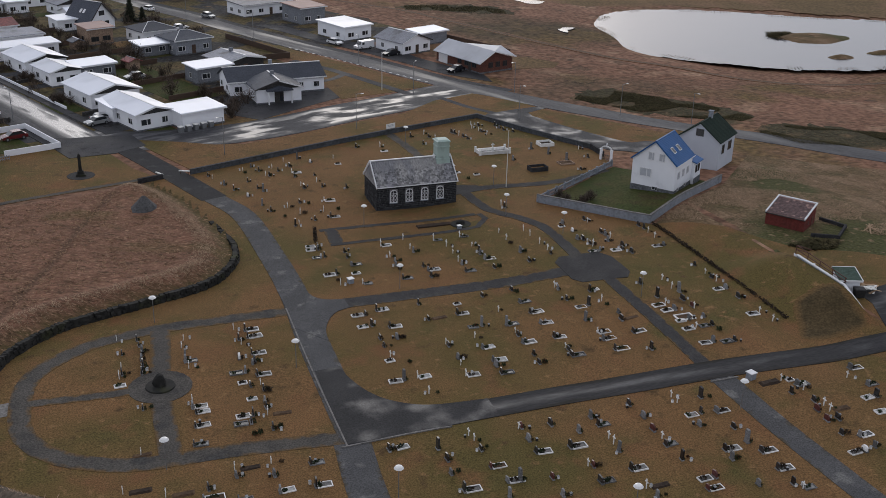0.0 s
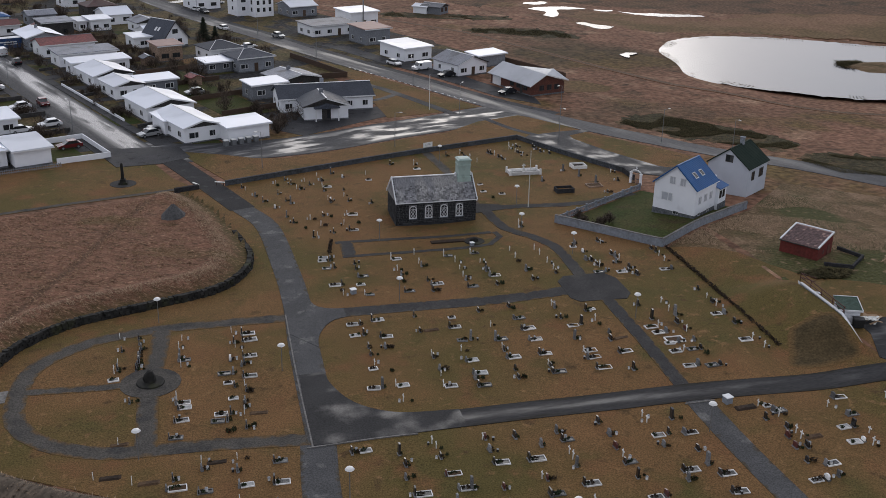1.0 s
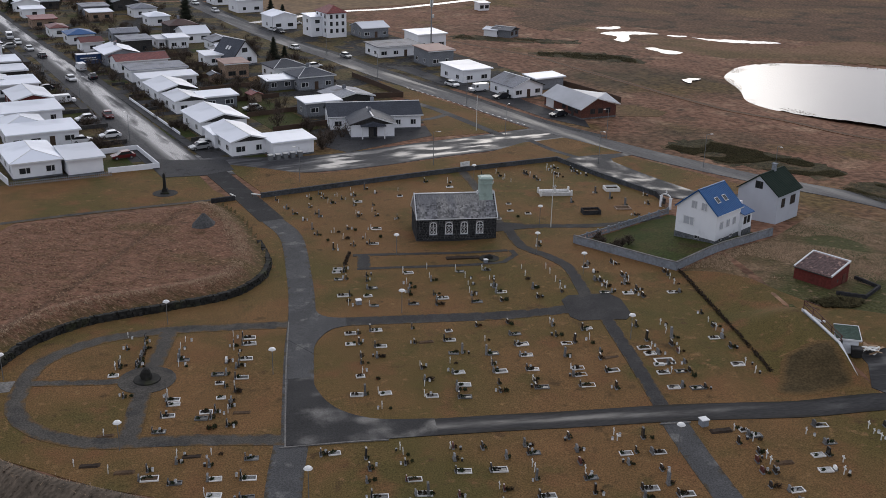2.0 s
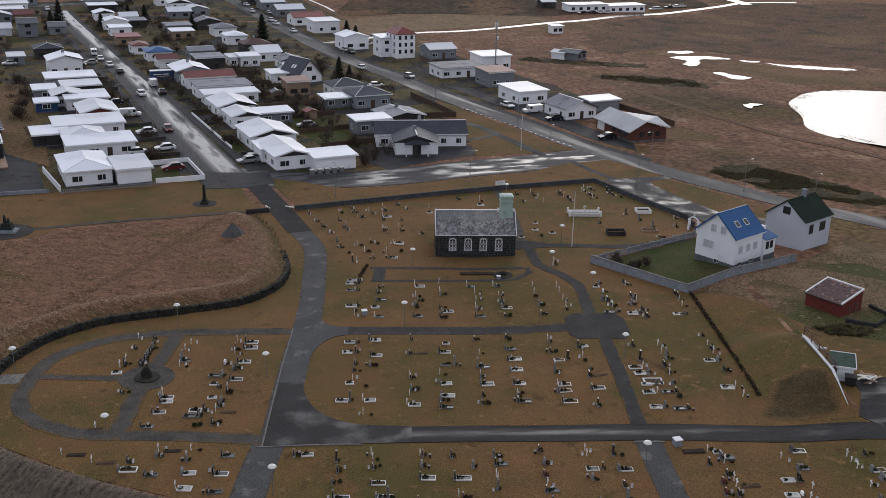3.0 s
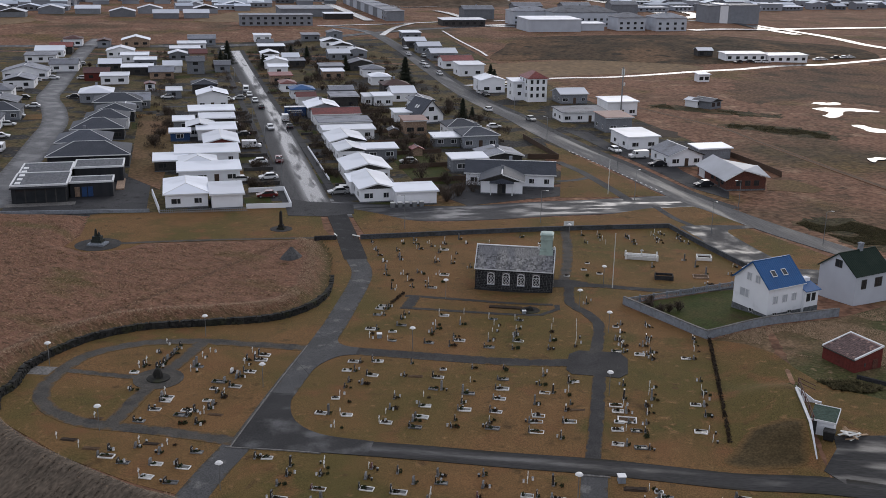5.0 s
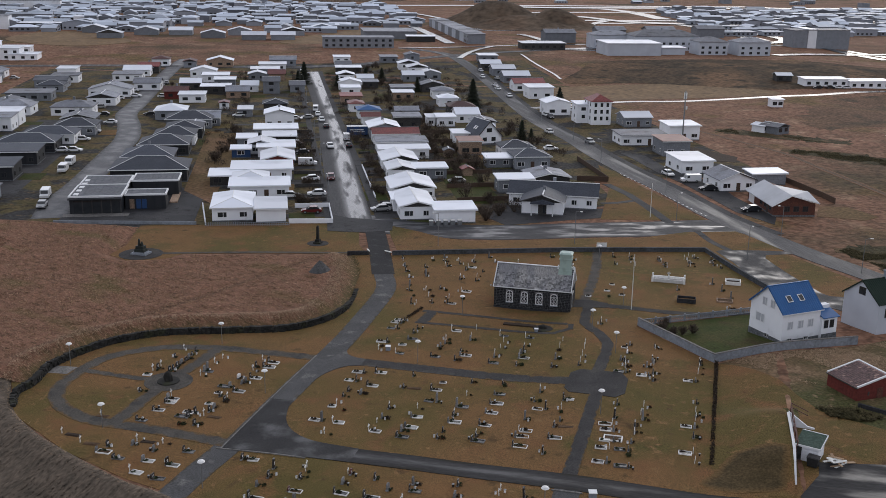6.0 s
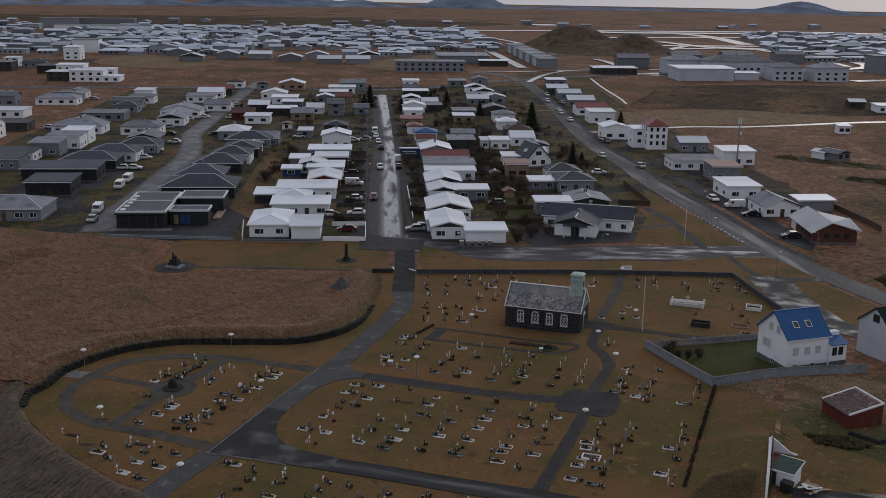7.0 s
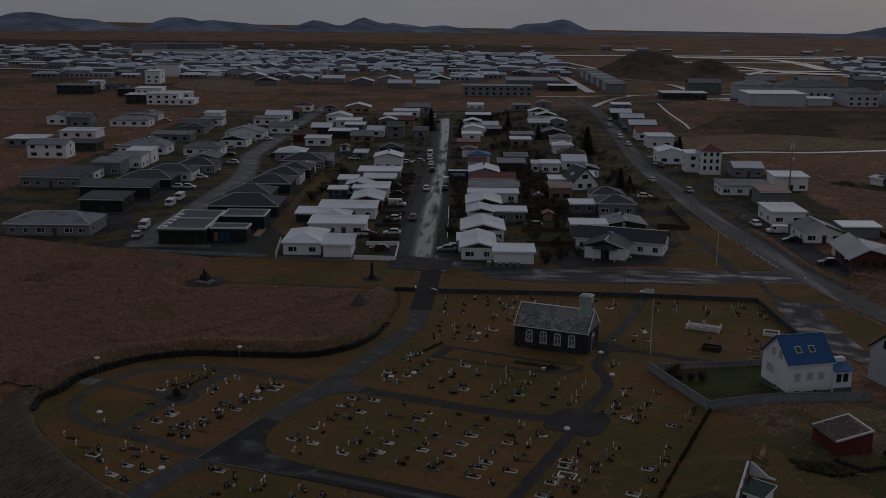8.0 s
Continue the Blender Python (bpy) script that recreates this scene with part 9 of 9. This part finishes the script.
def thicket(name, spots, label, seed):
    """Bare bushes and hedges that fill the back gardens."""
    rnd, g = random.Random(seed), Geo()
    for u, v in spots:
        r, h = rnd.uniform(0.6, 1.8), rnd.uniform(0.8, 2.6)
        cx, cy = town(u + rnd.uniform(-2, 2), v + rnd.uniform(-2, 2))
        for _ in range(int(60 * r)):
            a, q = rnd.uniform(0, math.tau), r * rnd.random() ** 0.6
            x, y, z = cx + q * math.cos(a), cy + q * math.sin(a), gz(cx, cy) + h * rnd.uniform(0, 0.75) * (1.1 - 0.5 * q / r)
            t, s = rnd.uniform(0, math.tau), rnd.uniform(0.04, 0.1)
            g.add([(x - s * math.cos(t), y - s * math.sin(t), z), (x + s * math.cos(t), y + s * math.sin(t), z), (x + rnd.uniform(-0.4, 0.4), y + rnd.uniform(-0.4, 0.4), z + rnd.uniform(0.3, 0.8))], [(0, 1, 2)])
    tagged(part(name, g, "bush"), label, "bushes", kind="stuff")


TH = random.Random(71)
thicket("east_bushes", [(TH.uniform(24, 40), TH.uniform(12, 300)) for _ in range(170)], "bare dark bushes between the back gardens", 72)
thicket("west_bushes", [(TH.uniform(-37, -28), TH.uniform(60, 300)) for _ in range(60)], "bare dark bushes behind the street houses", 73)
thicket("front_bushes", [(TH.choice((-9.0, -8.0, 7.5, 8.5)), TH.uniform(18, 300)) for _ in range(110)], "low bare bushes in the front gardens", 74)
thicket("road_bushes", [(TH.uniform(52, 66), TH.uniform(60, 300)) for _ in range(110)], "bare dark bushes in gardens by the road", 75)


# ---- the far districts ----
def far_block(x, y, w, d, h, turn, roof, wall, style="flat", storeys=1, label=""):
    ob = build_house(pose(x, y, gz(x, y) - 0.1, 0, 0, turn), w, d, h, style, roof, wall, 1, windows=False, label=label or f"distant {WALL_WORDS[wall]} house with {ROOF_WORDS[roof]} roof", name="distant_house")
    n = max(2, int(w / 4)) if math.hypot(x - 60, y) < 640 else 0
    for s in range(storeys):
        for i in range(n):
            window(ob, -w / 2 + (i + 0.5) * w / n, 0, 0.9 + 2.8 * s, 1.7, 1.3, 0, 1)
    return ob


FR = random.Random(31)
# small gabled houses along the main road
for u, v in ((-119, 471), (-100, 500), (-78, 500), (-56, 474), (-30, 458), (-12, 459), (-136, 520), (-40, 500), (-5, 500), (16, 540), (30, 560)):
    far_block(*town(u, v), 15, 11, 3.4, 22.6, "white", "grey", "gv" if u % 3 else "gu")


def district(name, label, spots, seed):
    """A far quarter of low houses, too many and too small to tell apart."""
    rnd = random.Random(seed)
    walls, roofs, panes = Geo(), Geo(), Geo()
    for u, v in spots:
        w, d, h = rnd.uniform(10, 20), rnd.uniform(8, 12), rnd.choice((2.5, 2.8, 3.1, 5.0))
        style = rnd.choice(("flat", "gu", "gv", "gu", "hip"))
        x, y = town(u + rnd.uniform(-4, 4), v + rnd.uniform(-6, 6))
        m = pose(x, y, gz(x, y), 0, 0, 22.6 + rnd.choice((0, 0, 0, 90)) + rnd.uniform(-6, 6))
        rise = rnd.uniform(1.0, 1.9)
        a = Geo().box(-w / 2, w / 2, 0, d, -0.5, h).turned(m)
        walls.add(a.v, a.f)
        a = roof_shape(style, w, d, h, rise, 0.4, 0.2).turned(m)
        roofs.add(a.v, a.f)
        if style in ("gu", "gv"):
            k = Geo().prism([(-w / 2, h), (w / 2, h), (0, h + rise)], 0.02, d - 0.02) if style == "gv" else Geo().prism([(0, h), (d, h), (d / 2, h + rise)], -w / 2, w / 2).turned(Matrix(((0, 1, 0, 0), (1, 0, 0, 0), (0, 0, 1, 0), (0, 0, 0, 1))))
            k.turned(m)
            walls.add(k.v, k.f)
        for i in range(int(w / 3.5)):
            for s in range(2 if h > 5 else 1):
                a = Geo().box(-w / 2 + 0.9 + i * 3.5, -w / 2 + 2.6 + i * 3.5, -0.05, 0, 0.9 + 2.7 * s, 2.1 + 2.7 * s).turned(m)
                panes.add(a.v, a.f)
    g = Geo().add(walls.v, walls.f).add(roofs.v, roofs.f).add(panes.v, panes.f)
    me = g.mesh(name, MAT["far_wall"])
    # roof colour includes a bluish haze tint
    me.materials.append(MAT["hazed_roof"])
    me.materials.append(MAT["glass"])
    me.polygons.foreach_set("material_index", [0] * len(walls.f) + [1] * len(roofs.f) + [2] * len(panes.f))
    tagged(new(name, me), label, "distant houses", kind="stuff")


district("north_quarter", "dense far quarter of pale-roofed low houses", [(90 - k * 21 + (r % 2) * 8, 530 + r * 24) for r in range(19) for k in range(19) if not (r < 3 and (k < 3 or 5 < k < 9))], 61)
district("west_quarter", "far quarter of low houses to the west, roofs tinted for haze", [(-300 - k * 24 - r * 6, 640 + r * 30 + k * 4) for r in range(13) for k in range(11) if (r * 3 + k) % 4], 64)
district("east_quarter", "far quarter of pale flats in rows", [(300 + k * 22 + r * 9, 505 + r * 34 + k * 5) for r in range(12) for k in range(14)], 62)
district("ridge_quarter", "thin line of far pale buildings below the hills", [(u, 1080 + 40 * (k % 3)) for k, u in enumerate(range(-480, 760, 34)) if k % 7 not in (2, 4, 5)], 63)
# terraced flats running away from the road
for k in range(11):
    far_block(*town(101 + k * 0.1, 440 + k * 16), 15.4, 11, 5.8 + 0.25 * (k % 2), 22.6 - 90, "grey", "pale" if k % 2 else "grey", storeys=2, label="distant grey terraced flat with flat roof")
far_block(*town(31, 402), 41, 10, 6, 22.6, "grey", "grey", storeys=2, label="long distant grey two-storey building")
far_block(*town(57, 470), 34, 30, 5, 22.6, "grey", "grey", label="low grey hall beyond the road")
far_block(*town(74, 448), 18, 8, 3.5, 22.6, "white", "dark", label="dark low building with pale roof")
# school buildings
for u, v, w, d, h, st in ((181, 352, 31, 22, 6.8, "flat"), (206, 358, 14, 10, 4, "flat"), (229, 356, 17, 15, 7.5, "hip"), (252, 352, 19, 15, 7.5, "hip"), (212, 384, 40, 20, 8.5, "hip"), (184, 400, 24, 16, 8, "hip")):
    far_block(*town(u, v), w, d, h, 22.6, "white" if st == "flat" else "grey", "pale", st, 2 if st == "hip" else 0, "distant pale school building")
far_block(*town(140, 395), 26, 12, 3.5, 22.6, "white", "dark", label="low dark building by the road")
for u, v in ((163, 443), (207, 475), (243, 477), (284, 490)):
    far_block(*town(u, v), 20, 12, 6.4, 22.6, "grey", "grey", "gu", 2, "distant grey two-storey house")
far_block(*town(325, 412), 40, 12, 11.5, 28, "grey", "grey", "flat", 4, "distant four-storey grey and white block")
far_block(*town(318, 411), 6, 12.6, 11.8, 28, "white", "white", "flat", 0, "pale stair tower of the dark block")
far_block(125.9, 477.3, 20, 8, 3.2, 18, "white", "white", "flat", label="low white building beside the far road")
far_block(145.6, 482.7, 20, 8, 3.2, 22, "white", "white", "flat", label="low white building beside the far road")
far_block(108.4, 486.3, 7, 6, 3.0, 15, "white", "dark", "gu", label="dark cabin with pale roof on the moor")
far_block(97.9, 336.3, 6, 7, 2.6, 50, "grey", "grey", "gv", label="grey metal farm hut on the moor")
far_block(93.3, 338.3, 4.5, 5, 2.4, 50, "white", "white", "gv", label="small pale-roofed lean-to beside the hut")
far_block(100.5, 405.9, 4.6, 4, 3.0, 20, "white", "white", "flat", label="white container hut by the far road")
# western district
for u, v, w, h, wl in ((-157, 362, 18, 6, "white"), (-146, 360, 14, 3, "white"), (-172, 366, 14, 5, "dark"), (-206, 551, 18, 9, "white"), (-268, 855, 95, 7, "white"), (-171, 556, 50, 4, "dark"), (-203, 660, 22, 5, "grey"), (-158, 640, 24, 4, "white"), (-300, 985, 70, 9, "grey"), (-345, 975, 40, 9, "grey"), (-240, 700, 26, 5, "grey"), (-150, 210, 15, 3, "white"), (-160, 180, 14, 3, "grey")):
    far_block(*town(u, v), w, 11, h, 22.6, "grey" if h > 6 else "white", wl, "flat", 2 if h > 4 else 1)
# wet roads that shine far out
for k, (pts, w) in enumerate((([(158.0, 682.0), (187.1, 613.7), (200.0, 562.0), (211.8, 540.0), (215.0, 518.0)], 6), ([town(129, 384.6), town(152, 392), town(184, 376)], 9), ([town(147, 462), town(153, 448), town(153, 413)], 7), ([town(54, 398.5), town(77.7, 403.7), town(99, 409.5), town(113.7, 414.9), town(132.7, 422.8), town(148.3, 426.2), town(202, 432)], 3.6), ([town(118.1, 361.2), town(115.6, 327), town(115.1, 299), town(115.2, 275), town(114.1, 261)], 1.3), ([town(134, 587), town(137, 556), town(179, 570), town(221, 593)], 6), ([town(183, 989), town(316, 941), town(349, 882), town(337, 722)], 16), ([town(270, 743), town(286, 690), town(314, 660), town(323, 615), town(317, 523), town(310, 464)], 12), ([town(305, 421), town(328, 419), town(326, 381), town(326, 339)], 7), ([town(113, 412), town(101.4, 393.5), town(90.9, 370.2), town(80.2, 341.2)], 3.2), ([town(150, 392), town(230, 420), town(330, 470), town(330, 660)], 9), ([town(200, 640), town(330, 660), town(430, 640), town(620, 700)], 12), ([town(230, 830), town(420, 860), town(660, 900)], 14), ([town(265, 352), town(330, 372), town(420, 380)], 8), ([town(120, 640), town(230, 690), town(420, 700), town(700, 760)], 14), ([town(60, 960), town(260, 990), town(520, 1000), town(800, 1040)], 22), ([town(-420, 640), town(-300, 610), town(-200, 600)], 9), ([town(118, 600), town(128, 700), town(110, 820)], 5), ([town(87.5, 604), town(89, 520), town(90, 431)], 6.5), ([town(152.3, 515.5), town(155.6, 494), town(155.2, 436)], 5), ([town(240, 966), town(275, 944), town(359, 946), town(520, 960)], 30), ([town(265, 758), town(274, 722), town(282, 680), town(301, 651), town(380, 640)], 12), ([town(234, 620), town(252, 655), town(271, 687)], 7), ([town(205, 1150), town(240, 1160)], 45))):
    ribbon("far_street", pts, w, 0.2 + 0.02 * k, "wet_far", "distant wet street shining under the sky", "street", step=10)


# ---- drives, sheds and bins of the gardens ----
for k, (u, v, w, d) in enumerate(HOUSES[:90]):
    side = 1 if (u > 0 or u < -62) else -1
    edge = 3.4 if -40 < u < 0 else (4.0 if 0 <= u < 30 else None)
    if edge is not None and v < 240 and k % 2 == 0:
        a, b = (u + w / 2, -3.0) if u < 0 else (5.0, u - w / 2)
        if b - a > 1.5:
            ribbon("driveway", [town(a, v + d * 0.3), town(b, v + d * 0.3)], 3.4, 0.045, "asphalt", "dark asphalt driveway beside a house", "driveway", straight=True)
    if 25 > u > 5 and k % 3 == 0 and v < 200:
        x, y = town(u + w / 2 + 6, v + 3)
        build_house(pose(x, y, gz(x, y), 0, 0, 22.6 + RND.uniform(-10, 10)), 2.4, 2.8, 1.9, "gv", RND.choice(("grey", "dark", "red")), RND.choice(("tan", "grey", "white")), 1, 0.5, windows=False, label="small wooden garden shed with pitched roof", category="shed", name="garden_shed")
area("hall_yard", [town(27, 2), town(33, 12), town(58, 6), town(58, 0), town(30, -6)], 0.04, "asphalt", "dark asphalt yard before the hall", "yard")
area("corner_yard", [town(-62, 5), town(-34, 1.5), town(-33.5, 24), town(-40, 40), town(-58, 40)], 0.05, "asphalt", "dark asphalt yard round the black house", "yard")
area("row_yard", [town(-95, 34), town(-76, 34), town(-74, 150), town(-95, 150)], 0.054, "asphalt", "dark unpaved yards of new houses", "yard", cell=6)
area("corner_mouth", [town(-7, -7), town(0, -9), town(6, -8), town(7, -1), town(3.2, 1.5), town(-2, 3.5), town(-6.4, 8)], 0.1, "asphalt", "dark asphalt street corner", "street")
for k in range(5):
    x, y = town(14.5 + k * 1.5, -4.6)
    ob = thing("refuse_bin", pose(x, y, gz(x, y) + 0.05, 0, 0, 22.6), "pale grey refuse bin beside the house wall", "bin", "refuse bins")
    part("body", Geo().box(-0.4, 0.4, -0.4, 0.4, 0, 1.0, -0.04), "steel", ob)
    part("lid", Geo().box(-0.47, 0.47, -0.47, 0.47, 1.0, 1.12, 0.05), "cream", ob)


# ---- rough growth on the moor and in the meadow ----
def growth(name, outline, count, h, w, mat, label, seed):
    rnd = random.Random(seed)
    xs, ys = [p[0] for p in outline], [p[1] for p in outline]
    g = Geo()
    while count > 0:
        x, y = rnd.uniform(min(xs), max(xs)), rnd.uniform(min(ys), max(ys))
        count -= 1
        if not inside(x, y, outline) or noise2(x, y, 0.12, seed) < -0.05:
            continue
        spread_out = max(w, 0.16)
        for _ in range(3):
            blade(g, rnd, x + rnd.uniform(-1, 1) * spread_out, y + rnd.uniform(-1, 1) * spread_out, gz(x, y), w * rnd.uniform(0.4, 0.9), h * rnd.uniform(0.4, 1.1))
    tagged(part(name, g, mat), label, "grass", kind="stuff")


for k, pts in enumerate(([(98.0, 188.4), (101.4, 192.0), (107.0, 194.8), (113.0, 190.0), (119.5, 183.0), (127.0, 172.0), (126.5, 165.0), (121.0, 162.4), (113.5, 169.2), (107.5, 173.6), (103.5, 179.5), (100.3, 184.0)], [(119.0, 155.0), (128.5, 158.6), (145.6, 147.2), (138.0, 137.4), (121.6, 145.6)], [(98.0, 305.6), (112.6, 303.5), (127.2, 294.4), (124.6, 284.8), (108.4, 292.4), (96.9, 298.1)], [(76.0, 335.2), (92.7, 326.2), (112.9, 321.9), (117.6, 326.8), (96.8, 335.8), (80.1, 342.1)])):
    area("scrub_ground", ragged(pts, 2.2, 1.0), 0.02 + 0.004 * k, "ditch", "dark olive rough growth in a hollow of the moor", "scrub", cell=3)
area("pasture", ragged([(140.5, 331.5), (144.4, 320.8), (151.2, 307.5), (171.0, 298.4), (196.9, 291.9), (250.1, 258.1), (330.0, 225.0), (425.5, 335.1), (289.5, 416.9), (202.1, 326.7), (177.8, 324.6), (161.8, 339.4), (149.7, 342.9)], 3.0, 1.6), 0.016, "pasture", "olive pasture beyond the pond", "field", cell=5)
area("upper_moor", ragged([(113.1, 351.1), (129.7, 363.8), (152.4, 368.6), (174.1, 352.0), (217.5, 335.1), (303.7, 335.1), (438.0, 441.0), (333.1, 525.9), (242.7, 521.3), (225.0, 516.8), (200.2, 501.9), (171.1, 480.0), (149.1, 464.7), (128.0, 443.3), (114.8, 417.4), (107.6, 379.8)], 4.0, 3.0), 0.035, "mid_moor", "darker brown moor beyond the marsh", "moor", cell=8)
growth("ditch_scrub", [(98.4, 188.4), (101.4, 191.4), (107, 194.2), (113, 189.4), (119.5, 182.4), (126.4, 172), (126, 165.4), (121, 163), (113.5, 169.8), (107.8, 174.2), (104, 180), (100.8, 184)], 42000, 0.24, 0.07, "scrub", "dark scrub along the roadside ditch", 41)
growth("roadside_scrub", [(119.4, 155), (128.5, 158), (145, 147), (138, 138), (122, 146)], 24000, 0.22, 0.07, "scrub", "dark scrub beside the road", 42)
growth("moor_scrub", [(98.5, 305.1), (112.6, 302.9), (126.6, 294.2), (124.4, 285.5), (108.4, 293.0), (97.4, 298.5)], 5000, 0.22, 0.2, "scrub", "dark patch of scrub on the moor", 43)
growth("moor_scrub_far", [(76.5, 335.2), (92.7, 326.8), (112.9, 322.6), (117.0, 326.8), (96.8, 335.2), (80.5, 341.5)], 5000, 0.2, 0.2, "scrub", "dark scrub on the moor", 46)
growth("meadow_straw", [(75, 117), (93.5, 127), (106, 139), (126, 126), (130, 100), (118, 96), (100, 101), (92, 111), (85, 109), (79, 115)], 60000, 0.17, 0.045, "pale_grass", "pale straw tussocks in the meadow", 44)
growth("moor_straw", [(108, 160), (100, 195), (96, 212), (112, 250), (135, 205), (160, 190), (200, 185), (220, 150), (160, 100), (130, 132)], 42000, 0.1, 0.05, "tuft", "reddish dry tussocks on the moor", 45)
growth("shed_scrub", [(85.5, 101.5), (90.2, 102.4), (93, 100.8), (97, 103), (96, 100), (92, 98.6), (87, 99.4)], 1500, 0.35, 0.2, "scrub", "dark growth round the shed's foot", 47)
growth("islet_scrub", [(185.5, 240), (189, 246.5), (195, 246), (193, 238), (188, 236)], 4000, 1.0, 0.25, "scrub", "dark scrub on the pond's islet", 49)
# garden lawns
for k, (u, v, w, d) in enumerate(HOUSES[:110]):
    if k % 2 and v < 300:
        a = u + w / 2 + 0.6 if u < 0 else u - w / 2 - 0.6
        b = a + (5.5 if u < 0 else -5.0)
        if -40 < a < 0 or 5 < a < 60 or a < -60:
            area("garden_lawn", [town(min(a, b), v + 1), town(max(a, b), v + 1), town(max(a, b), v + d - 1), town(min(a, b), v + d - 1)], 0.058, "green" if k % 3 else "lawn", "small front lawn beside a house", "lawn", cell=4)
area("back_lawn", [town(-38.5, 34), town(-31.5, 20), town(-29, 60), town(-29, 118), town(-38, 118)], 0.066, "pasture", "olive back gardens between the rows", "lawn", cell=5)
area("mid_lawn", [town(24, 14), town(34, 14), town(34, 64), town(24, 64)], 0.066, "green", "olive back gardens between the rows", "lawn", cell=5)
